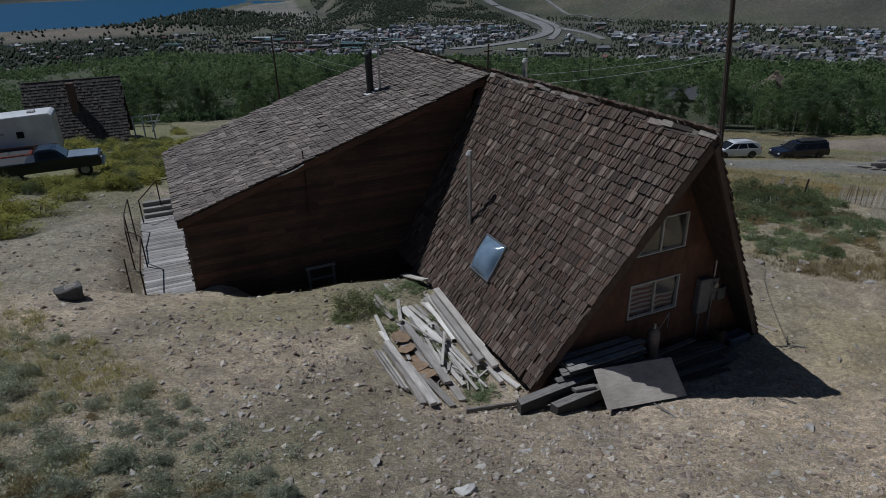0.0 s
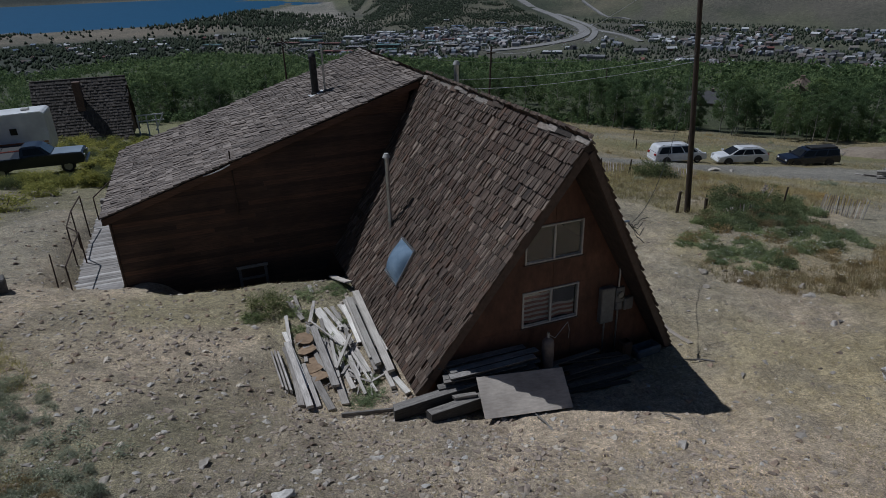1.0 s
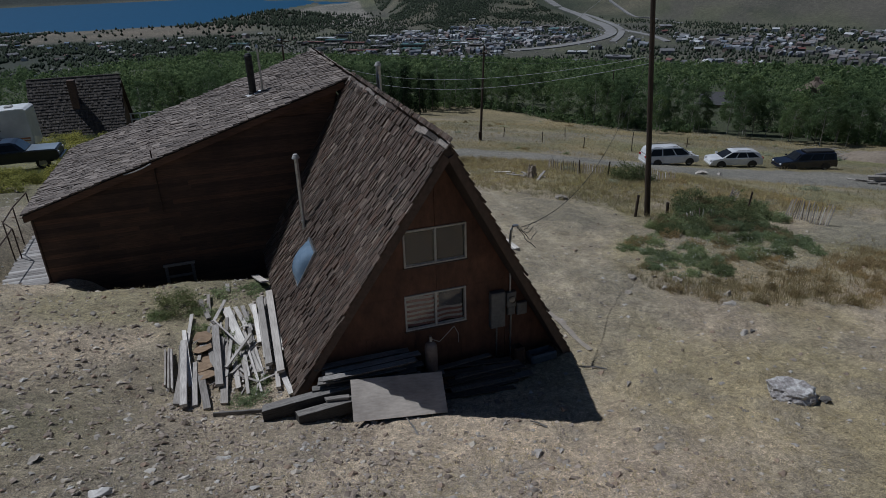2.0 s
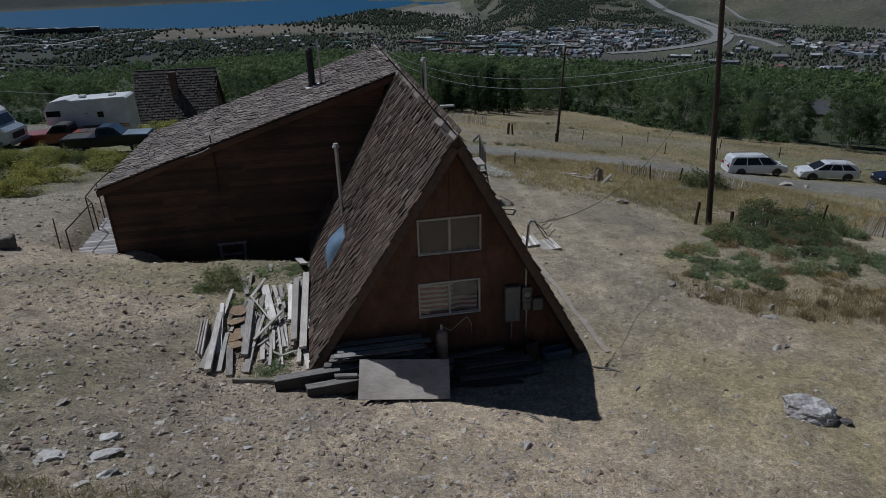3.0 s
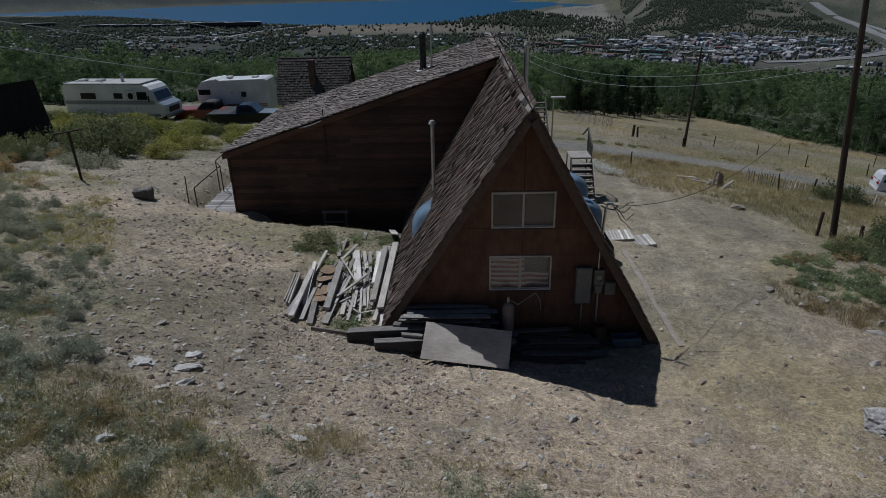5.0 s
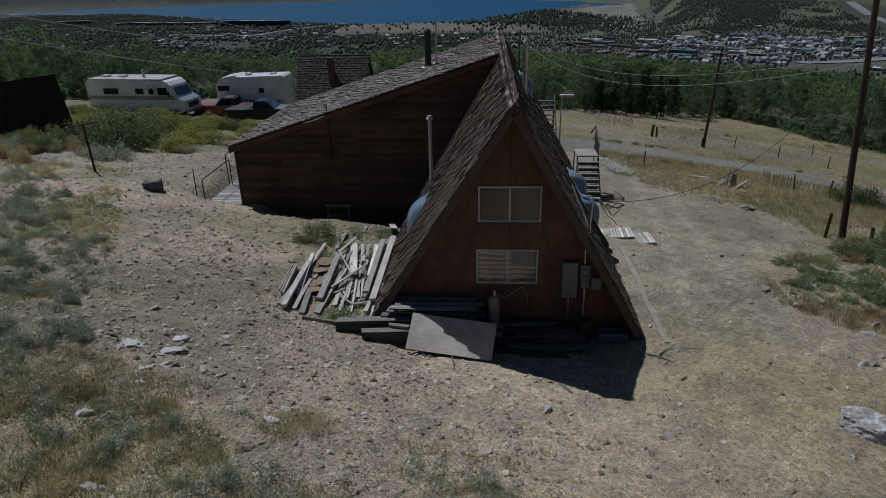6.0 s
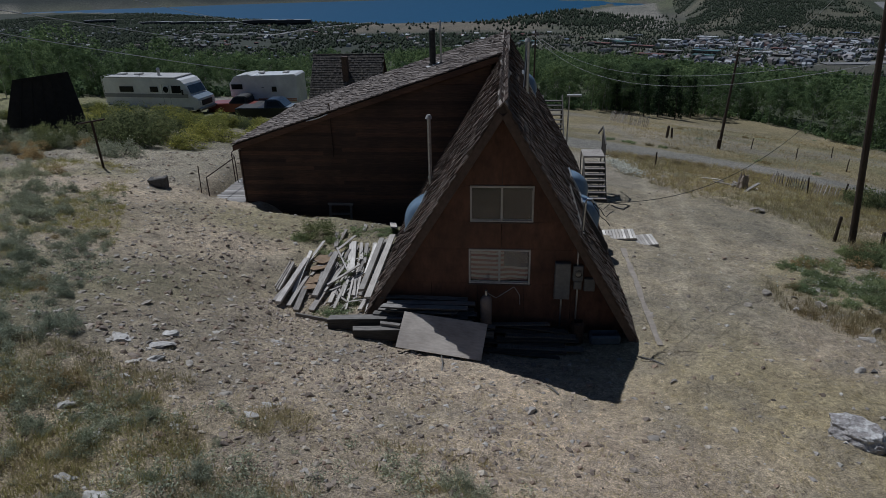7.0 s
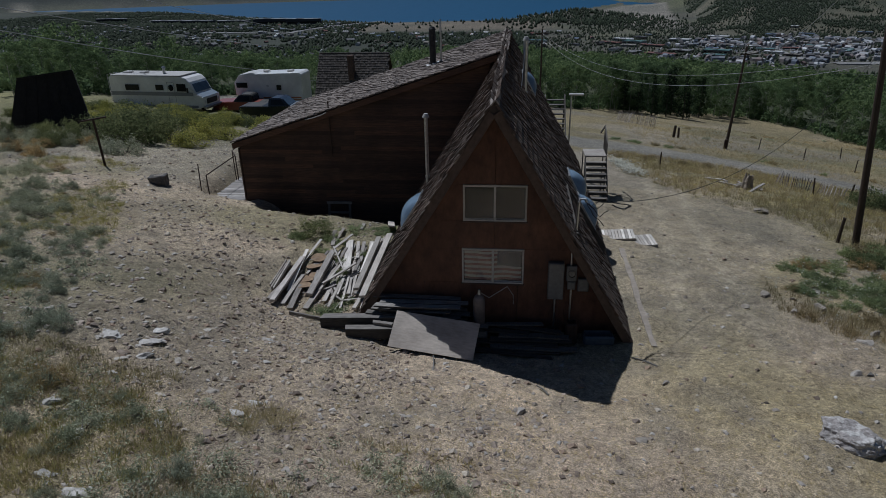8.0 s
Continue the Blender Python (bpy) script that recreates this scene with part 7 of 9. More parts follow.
    for k in range(8):
        bm = bmesh.new()
        tube(bm, [(-L - 0.14, -1.05, 0.8 + 0.28 * k), (-L - 0.14, -0.65, 0.8 + 0.28 * k)], 0.016, 6)
        part("rung", bm, FRAME_WHITE, ladder)


motorhome()


def camper_trailer():
    c = thing("camper_trailer", "white fifth-wheel camper with orange stripe", "camper", pose(-20.75, 35.6, height(-20.5, 35.4) + 0.15, 0, 0, 2) @ Matrix.Diagonal((0.88, 1, 1.0, 1)))
    h = 1.18
    bm = bmesh.new()
    shell(bm, [(-3.1, 1.35), (-1.5, 1.35), (-1.35, 0.45), (3.15, 0.45), (3.25, 0.7), (3.25, 2.95), (3.05, 3.1), (-1.0, 3.0), (-1.3, 3.12), (-2.6, 2.95), (-3.15, 2.35)], h, h * 0.97, 0.4, 3.1)
    part("body", bm, RV_WHITE, c, "chalky white camper body")
    for s in (-1, 1):
        y = s * (h + 0.012)
        for a, b, z0, z1, mat, nm in ((-0.5, 3.1, 1.12, 1.22, RV_ORANGE, "stripe"), (-0.8, 3.1, 0.98, 1.06, RV_ORANGE, "stripe"), (-2.95, -1.9, 1.95, 2.35, DARK_GLASS, "side_window"), (0.85, 1.3, 1.75, 2.15, DARK_GLASS, "side_window"), (-0.1, 0.15, 2.05, 2.12, RV_GREY, "vent")):
            quad(c, nm, [(a, y, z0), (b, y, z0), (b, y, z1), (a, y, z1)], mat)
        for x in (0.7, 1.55):
            wheel(c, x, s * h * 0.99, 0.36, 0.22)
    for x in (1.9, -0.4):
        bm = bmesh.new()
        box(bm, (x - 0.25, -0.3, 3.05), (x + 0.25, 0.3, 3.2), 0.05)
        part("roof_vent", bm, FRAME_WHITE, c)
    bm = bmesh.new()
    box(bm, (-2.4, -0.08, 0.0), (-2.2, 0.08, 1.35), 0.02)
    part("landing_leg", bm, GALVANISED, c)


camper_trailer()


def pickup(label, m, main, top, hood, cab=None):
    c = thing("pickup_truck", label, "pickup truck", m, "old pickup trucks by the campers")
    h = 0.98
    bm = bmesh.new()
    shell(bm, [(-2.7, 0.50), (2.6, 0.50), (2.68, 0.80), (2.60, 1.08), (0.95, 1.14), (-2.7, 1.10)], h, h * 0.97, 0.5, 1.14)
    part("body", bm, main, c)
    bm = bmesh.new()
    shell(bm, [(-0.55, 1.10), (0.98, 1.10), (0.50, 1.62), (0.3, 1.67), (-0.35, 1.67), (-0.50, 1.58)], h * 0.93, h * 0.76, 1.1, 1.67)
    part("cab", bm, cab or main, c)
    quad(c, "roof_panel", [(-0.3, -0.66, 1.675), (0.3, -0.66, 1.675), (0.3, 0.66, 1.675), (-0.3, 0.66, 1.675)], top)
    quad(c, "bonnet", [(1.02, -0.82, 1.145), (2.52, -0.82, 1.10), (2.52, 0.82, 1.10), (1.02, 0.82, 1.145)], hood, "", 0.012)
    bm = bmesh.new()
    box(bm, (-2.58, -0.80, 0.72), (-0.65, 0.80, 1.118))
    part("bed", bm, DARK_TRIM, c, "dark open load bed")
    for s in (-1, 1):
        quad(c, "side_window", [(-0.36, s * 0.88, 1.18), (0.74, s * 0.88, 1.18), (0.42, s * 0.79, 1.56), (-0.32, s * 0.79, 1.56)], DARK_GLASS)
        for x in (1.75, -1.65):
            wheel(c, x, s * h * 0.99, 0.37, 0.22)
        bm = bmesh.new()
        tube(bm, [(2.62, s * 0.72, 0.88), (2.70, s * 0.72, 0.88)], 0.10, 12)
        part("headlight", bm, CLEAR_LENS, c)
    quad(c, "windscreen", [(0.97, -0.78, 1.16), (0.97, 0.78, 1.16), (0.53, 0.68, 1.60), (0.53, -0.68, 1.60)], SKY_TINT_GLASS, "", 0.02)
    quad(c, "rear_window", [(-0.56, 0.6, 1.22), (-0.56, -0.6, 1.22), (-0.52, -0.55, 1.54), (-0.52, 0.55, 1.54)], DARK_GLASS, "", 0.015)
    bm = bmesh.new()
    box(bm, (2.64, -0.95, 0.46), (2.78, 0.95, 0.64), 0.03)
    part("front_bumper", bm, GALVANISED, c)


pickup("old dark navy pickup truck with a pale bonnet", parked(-17.7, 29.3, 3, -0.12), BLUE_PAINT, BLUE_PAINT, PALE_BLUE)
pickup("old faded red pickup truck behind the campers", parked(-21.9, 33.3, 184, 0.25), RED_PAINT, DARK_TRIM, RED_PAINT, DARK_TRIM)

# ---------------------------------------------------------------- plants


def leaf_material(name, dark, light, dry=None, through_light=0.35):
    """Leaves whose tone differs from spray to spray and from plant to plant; a little light passes through."""
    m, t, b, n, l = nodes(name)
    g = n.new("ShaderNodeNewGeometry")
    o = n.new("ShaderNodeObjectInfo")
    col = ramp(t, g.outputs["Random Per Island"], [(0.0, dark), (0.6, tuple((a + c) / 2 for a, c in zip(dark, light))), (1.0, light)])
    tone = ramp(t, o.outputs["Random"], [(0.0, (0.75, 0.78, 0.7)), (0.5, (1, 1, 1)), (1.0, dry or (1.25, 1.2, 1.05))])
    col = blend(t, 1.0, col, tone, "MULTIPLY")
    patch = noise_tex(t, g.outputs["Position"], 0.09, 3.0)
    col = blend(t, 1.0, col, ramp(t, patch, [(0.35, (0.75, 0.8, 0.8)), (0.65, (1.25, 1.2, 1.1))]), "MULTIPLY")
    l.new(col, b.inputs["Base Color"])
    b.inputs["Roughness"].default_value = 0.8
    b.inputs["Specular IOR Level"].default_value = 0.1
    tr = n.new("ShaderNodeBsdfTranslucent")
    l.new(col, tr.inputs[0])
    mix = n.new("ShaderNodeMixShader")
    mix.inputs[0].default_value = through_light
    l.new(b.outputs[0], mix.inputs[1])
    l.new(tr.outputs[0], mix.inputs[2])
    l.new(mix.outputs[0], n["Material Output"].inputs[0])
    return m


ASPEN = leaf_material("aspen leaves", (0.068, 0.110, 0.056), (0.195, 0.260, 0.132), None, 0.5)
SPRUCE = leaf_material("spruce needles", (0.016, 0.030, 0.018), (0.045, 0.07, 0.04))
RABBIT = leaf_material("yellow-green rabbitbrush", (0.15, 0.17, 0.055), (0.46, 0.44, 0.14), None, 0.45)
SAGE = leaf_material("grey-green sage", (0.235, 0.245, 0.18), (0.53, 0.55, 0.43), (1.1, 1.1, 1.05), 0.28)
WEED = leaf_material("green weeds", (0.15, 0.195, 0.11), (0.36, 0.41, 0.235), None, 0.5)
BUSH = leaf_material("dark green bush leaves", (0.085, 0.105, 0.055), (0.225, 0.25, 0.13), None, 0.5)
DRY = leaf_material("dry grass", (0.29, 0.237, 0.135), (0.60, 0.515, 0.32), None, 0.5)
OLIVE = leaf_material("olive bunch grass", (0.31, 0.28, 0.12), (0.56, 0.50, 0.24), None, 0.5)
BROWN_WEED = leaf_material("dry brown weeds", (0.22, 0.165, 0.095), (0.46, 0.37, 0.22), None, 0.5)
FLOWER = leaf_material("white flower heads", (0.5, 0.5, 0.46), (0.75, 0.74, 0.7))
ASPEN_BARK = surface("pale aspen bark", (0.20, 0.19, 0.16), (0.48, 0.46, 0.41), 6, 2, 0.8)
TWIG = surface("grey twigs", (0.06, 0.05, 0.04), (0.14, 0.12, 0.10), 9, 2, 0.9)


def sprays(rnd, centres, spread, per, size, upward=0.5, long=1.0):
    """Small two-sided leaf sprays round centres: vertices and faces."""
    n = len(centres) * per
    c = np.repeat(np.asarray(centres, float), per, axis=0)
    sp = np.repeat(np.asarray(spread, float).reshape(-1, 1) * np.ones((len(centres), 1)), per, axis=0)
    p = c + rnd.normal(0, 1, (n, 3)) * sp * np.array([1, 1, 0.75])
    nrm = rnd.normal(0, 1, (n, 3)) + np.array([0, 0, upward * 2])
    nrm /= np.linalg.norm(nrm, axis=1, keepdims=True)
    a = np.cross(nrm, rnd.normal(0, 1, (n, 3)))
    a /= np.linalg.norm(a, axis=1, keepdims=True) + 1e-9
    b = np.cross(nrm, a)
    s = size * rnd.uniform(0.6, 1.4, (n, 1))
    V = np.stack([p - a * s * long, p - b * s * 0.55 + nrm * s * 0.18, p + a * s * long, p + b * s * 0.55 + nrm * s * 0.18], 1).reshape(-1, 3)
    F = (np.array([[0, 1, 2, 3]]) + 4 * np.arange(n)[:, None])
    return V, F


def np_mesh(name, V, F, mat):
    me = bpy.data.meshes.new(name)
    V, F = np.asarray(V, np.float32), np.asarray(F, np.int32)
    me.vertices.add(len(V))
    me.vertices.foreach_set("co", V.ravel())
    me.loops.add(F.size)
    me.loops.foreach_set("vertex_index", F.ravel())
    me.polygons.add(len(F))
    me.polygons.foreach_set("loop_start", np.arange(len(F), dtype=np.int32) * F.shape[1])
    me.update(calc_edges=True)
    me.materials.append(mat)
    return me


def clumps(rnd, centres, radius, per, size, corners=4):
    """Rounded masses of foliage: leaf sprays on the outside of ragged balls, facing outwards."""
    n = len(centres) * per
    c = np.repeat(np.asarray(centres, float), per, axis=0)
    rr = np.repeat(np.asarray(radius, float).reshape(-1, 1) * np.ones((len(centres), 1)), per, axis=0)
    d = rnd.normal(0, 1, (n, 3)) + np.array([0, 0, 0.35])
    d /= np.linalg.norm(d, axis=1, keepdims=True)
    p = c + d * rr * rnd.uniform(0.45, 1.2, (n, 1)) * np.array([1, 1, 0.85])
    nrm = d + rnd.normal(0, 0.45, (n, 3))
    nrm /= np.linalg.norm(nrm, axis=1, keepdims=True)
    a = np.cross(nrm, rnd.normal(0, 1, (n, 3)))
    a /= np.linalg.norm(a, axis=1, keepdims=True) + 1e-9
    b = np.cross(nrm, a)
    s = size * rnd.uniform(0.6, 1.4, (n, 1))
    ring = [p - a * s, p - b * s * 0.65, p + a * s, p + b * s * 0.65] if corners == 4 else [p - a * s, p + a * s * 0.6 - b * s * 0.9, p + a * s * 0.5 + b * s]
    V = np.stack(ring, 1).reshape(-1, 3)
    return V, np.arange(corners)[None, :] + corners * np.arange(n)[:, None]


def aspen(seed, h):
    """Trunk with limbs, and a gapped crown of rounded leaf masses hung on them."""
    rnd = np.random.default_rng(seed)
    bm = bmesh.new()
    bend = rnd.normal(0, 0.3, 2)
    spine = [Vector((bend[0] * s * s, bend[1] * s * s, h * 0.93 * s - 0.3)) for s in np.linspace(0, 1, 6)]
    tube(bm, spine, 0.009 * h, 6, 0.015)
    centres, rad = [], []
    low = rnd.uniform(0.12, 0.3)
    for k in range(26):
        s = low + (0.97 - low) * (k + rnd.random()) / 26
        a = rnd.uniform(0, 6.28)
        reach = h * 0.21 * math.sin(math.pi * min(1, (1.08 - s) / 1.0)) * rnd.uniform(0.5, 1.2) + 0.1
        base = Vector((bend[0] * s * s, bend[1] * s * s, h * 0.93 * s - 0.3))
        tip = base + Vector((math.cos(a) * reach, math.sin(a) * reach, reach * 0.5))
        tube(bm, [base, tip], 0.0022 * h, 4, 0.006)
        centres.append(tuple(tip))
        rad.append(h * rnd.uniform(0.065, 0.115) * (1.1 - 0.45 * s))
    centres.append(tuple(spine[-1]))
    rad.append(0.06 * h)
    V, F = clumps(rnd, centres, rad, 230, 0.0080 * h, 3)
    return mesh_of("trunk", bm, ASPEN_BARK), np_mesh("crown", V, F, ASPEN)


def tree_thing(name, label, category, meshes, m, group):
    t = thing(name, label, category, m, group)
    for nm, me in zip(("trunk", "crown"), meshes):
        ob = new(nm, me)
        ob.parent = t
    return t


ASPENS = [aspen(300 + k, 9.0) for k in range(7)]


def rank_of(x, y):
    """Whether a tree stands in the outermost rank."""
    return y < float(np.interp(x, EDGE_X, EDGE_Y)) + 1.5


def build_forest():
    rnd = random.Random(404)
    made = 0
    spots = []
    # front ranks, tree by tree
    for rank in range(4):
        x = -62.0
        while x < 108:
            y = float(np.interp(x, EDGE_X, EDGE_Y)) + 3.6 * rank + rnd.uniform(-2.6, 2.6) + 2.5 * math.sin(x * 0.35)
            spots.append((x + rnd.uniform(-1, 1), y))
            x += rnd.choice((rnd.uniform(0.8, 2.0), rnd.uniform(2.0, 4.2))) * (0.8 if x > 60 or x < -25 else 1.0)
    for x, y in spots:
        if math.hypot(x - 90, y - 97) < 11 or math.hypot(x - 80, y - 86) < 9 or math.hypot(x - 71, y - 76) < 5 or math.hypot(x + 18.8, y - 57) < 9:
            continue
        k = rnd.randrange(len(ASPENS))
        s = rnd.choice((rnd.uniform(0.3, 0.6), rnd.uniform(0.6, 1.1), rnd.uniform(0.7, 1.05))) * (0.85 if rank_of(x, y) else 1.0) * (0.72 if x < -46 else 0.46 if x < -22 else 0.7 if x < 0 else 0.92)
        m = pose(x, y, height(x, y), rnd.gauss(0, 2), rnd.gauss(0, 2), rnd.uniform(0, 360)) @ Matrix.Diagonal((s * rnd.uniform(0.9, 1.2), s * rnd.uniform(0.9, 1.2), s, 1))
        tree_thing("aspen_tree", "slender green aspen at the edge of the woods", "tree", ASPENS[k], m, "aspens along the woods")
        made += 1
    return made


build_forest()


def far_woods():
    """The woods behind the front ranks, down to the valley, and the trees among the far houses."""
    rnd = np.random.default_rng(77)
    P = []
    # dense band behind the front ranks
    n = 2600
    x = rnd.uniform(-120, 210, n)
    y = np.interp(x, EDGE_X, EDGE_Y) + 13 + rnd.random(n) ** 1.3 * 120
    P.append(np.stack([x, y, rnd.uniform(5.5, 9.5, n) * np.where(x < -46, 0.7, np.where(x < -22, 0.46, 0.8))], 1))
    # the wooded fall of the land beyond the shed
    n = 3600
    th, r = rnd.uniform(-1.25, -0.42, n), 85 + 1000 * rnd.random(n) ** 1.25
    x, y = r * np.sin(th), r * np.cos(th)
    keep = (lattice(x / 50, y / 50, 43) > 0.18) & (y > np.interp(x, EDGE_X, EDGE_Y) + 8)
    P.append(np.stack([x, y, rnd.uniform(4.5, 8.5, n) * (0.5 + 0.4 * smooth(120, 320, r))], 1)[keep])
    # slope down to the valley
    n = 8000
    u = 150 + 930 * rnd.random(n) ** 0.8
    w = rnd.uniform(-1, 1, n) * (130 + u * 0.95)
    x, y = 0.613 * u + 0.79 * w, 0.79 * u - 0.613 * w
    keep = (lattice(x / 60, y / 60, 41) > 0.22) & ~((w > 350) & (u > 760)) & ~((w > 200) & (u > 900))
    P.append(np.stack([x, y, rnd.uniform(6, 11, n) * np.where(x < -22, 0.7, 0.95)], 1)[keep])
    P = np.concatenate(P)
    ok = (np.hypot(P[:, 0] - 90, P[:, 1] - 97) > 12) & (np.hypot(P[:, 0] - 80, P[:, 1] - 86) > 10) & (np.hypot(P[:, 0] - 71, P[:, 1] - 76) > 6)
    P = P[ok]
    z = land(P[:, 0], P[:, 1])
    V, F, base = [], [], 0
    for i, (px_, py_, h) in enumerate(P):
        d = math.hypot(px_, py_)
        blobs, per = (11, 30) if d < 150 else (6, 11) if d < 400 else (4, 7)
        s = rnd.uniform(0.3, 0.95, blobs)
        a = rnd.uniform(0, 6.28, blobs)
        r = h * 0.16 * np.sin(np.pi * np.clip((1.1 - s) / 0.95, 0, 1))
        c = np.stack([px_ + r * np.cos(a), py_ + r * np.sin(a), z[i] + h * s], 1)
        v, f = clumps(rnd, c, h * rnd.uniform(0.09, 0.15, blobs), per, h * (0.023 if d < 150 else 0.048 if d < 400 else 0.075), 3)
        V.append(v)
        F.append(f + base)
        base += len(v)
    ob = new("woods", np_mesh("woods", np.concatenate(V), np.concatenate(F), ASPEN))
    tagged(ob, "dense green aspen woods covering the slope", "woods", kind="stuff")


far_woods()


def undergrowth():
    """Low shrubs under the trees at the edge of the woods."""
    rnd = np.random.default_rng(78)
    n = 2600
    x = rnd.uniform(-62, 108, n)
    y = np.interp(x, EDGE_X, EDGE_Y) + 0.5 + rnd.random(n) * 17
    keep = (np.hypot(x - 90, y - 97) > 10) & (np.hypot(x + 18.8, y - 57) > 7) & ~((x > 60) & (x < 72) & (y < 70))
    x, y = x[keep], y[keep]
    r = rnd.uniform(0.35, 1.0, len(x)) * np.where(x < -20, 0.75, 1.0)
    V, F = clumps(rnd, np.stack([x, y, land(x, y) + r * 0.55], 1), r, 34, 0.17, 3)
    tagged(new("undergrowth", np_mesh("undergrowth", V, F, ASPEN)), "dense low green shrubs under the aspens", "shrubs", kind="stuff")


undergrowth()


def spruce(seed, h):
    rnd = np.random.default_rng(seed)
    bm = bmesh.new()
    tube(bm, [(0, 0, -0.3), (0, 0, h * 0.5), (0, 0, h)], 0.018 * h, 6, 0.01)
    c, sp = [], []
    for k in range(16):
        s = 0.1 + 0.88 * k / 15
        r = 0.20 * h * (1 - s) + 0.05
        for q in range(max(3, int(9 * (1 - s)) + 2)):
            a = rnd.uniform(0, 6.28)
            c.append((r * math.cos(a) * rnd.uniform(0.4, 1), r * math.sin(a) * rnd.uniform(0.4, 1), h * s))
            sp.append(0.028 * h)
    V, F = sprays(rnd, c, sp, 14, 0.018 * h, 0.2, 1.3)
    return mesh_of("trunk", bm, TWIG), np_mesh("crown", V, F, SPRUCE)


SPRUCES = [spruce(800 + k, 8.0) for k in range(3)]
rnd = random.Random(71)
for x, y, s in ((19.8, 95, 0.85), (22.5, 97, 0.95), (25.0, 95.5, 0.9), (23.8, 100, 1.0), (18.0, 99, 0.8), (28.5, 99.5, 0.85), (15.5, 98, 0.8)):
    tree_thing("spruce_tree", "dark conical spruce at the meadow's far edge", "tree", SPRUCES[rnd.randrange(3)], pose(x, y, height(x, y), 0, 0, rnd.uniform(0, 360)) @ Matrix.Diagonal((s, s, s, 1)), "spruces at the meadow")


def mound(seed, mat, per=16, blobs=34, size=0.075, flat=0.75, long=1.0, upward=0.5, stems=True):
    """A rounded, ragged bush about 1 m in radius."""
    rnd = np.random.default_rng(seed)
    c = []
    while len(c) < blobs:
        p = rnd.uniform(-1, 1, 3)
        r = np.linalg.norm(p)
        if 0.45 < r < 1.0 and p[2] > -0.1:
            k = 0.75 + 0.5 * rnd.random()
            c.append((p[0] * 0.85 * k, p[1] * 0.85 * k, max(0.06, p[2] * flat * k)))
    V, F = sprays(rnd, c, 0.13, per, size, upward, long)
    V[:, 2] = np.maximum(V[:, 2], -0.02)
    bm = bmesh.new()
    for k in range(12):
        q = c[k]
        tube(bm, [(0, 0, -0.1), (q[0] * 0.5, q[1] * 0.5, q[2] * 0.55), q], 0.022, 4, 0.006)
    bmesh.ops.pointmerge(bm, verts=[v for v in bm.verts if v.co.z < -0.04 and v.co.xy.length < 0.08], merge_co=(0, 0, -0.1))
    return mesh_of("stem", bm, TWIG), np_mesh("foliage", V, F, mat)


def bush(meshes, x, y, r, h, label, group, turn=0.0):
    kind = "sagebrush" if "sage" in label else "rabbitbrush" if "rabbit" in label else "weed_clump" if "weed" in label else "bush"
    t = thing(kind, label, "bush" if kind != "weed_clump" else "weeds", pose(x, y, height(x, y) - 0.03, 0, 0, turn) @ Matrix.Diagonal((r, r, h, 1)), group)
    for nm, me in zip(("stem", "foliage"), meshes):
        ob = new(nm, me)
        ob.parent = t


RABBITS = [mound(510 + k, RABBIT, 56, 44, 0.034, 0.85, 1.5, 0.6) for k in range(4)]
SAGES = [mound(520 + k, SAGE, 60, 36, 0.030, 0.8, 1.8, 0.3) for k in range(4)]
GREENS = [mound(530 + k, BUSH, 64, 46, 0.034, 0.9, 1.3) for k in range(3)]
WEEDS = [mound(540 + k, WEED, 48, 36, 0.038, 0.85, 1.9, 0.2) for k in range(3)]
BROWNS = [mound(550 + k, BROWN_WEED, 40, 32, 0.034, 0.9, 2.6, 0.1) for k in range(3)]


DRY_FRINGE = [(8.1, 4.4), (8.9, 4.2), (9.6, 3.0), (10.8, 2.8), (12.8, 3.0), (15.0, 2.6), (17.6, 4.5), (20.5, 5.0), (19.0, 1.0), (14.0, -0.6), (11.5, 0.3), (9.3, 0.9), (8.2, 2.4)]


def inside(poly, x, y):
    odd = False
    for (a, b), (c, d) in zip(poly, poly[1:] + poly[:1]):
        if (b > y) != (d > y) and x < a + (y - b) * (c - a) / (d - b):
            odd = not odd
    return odd


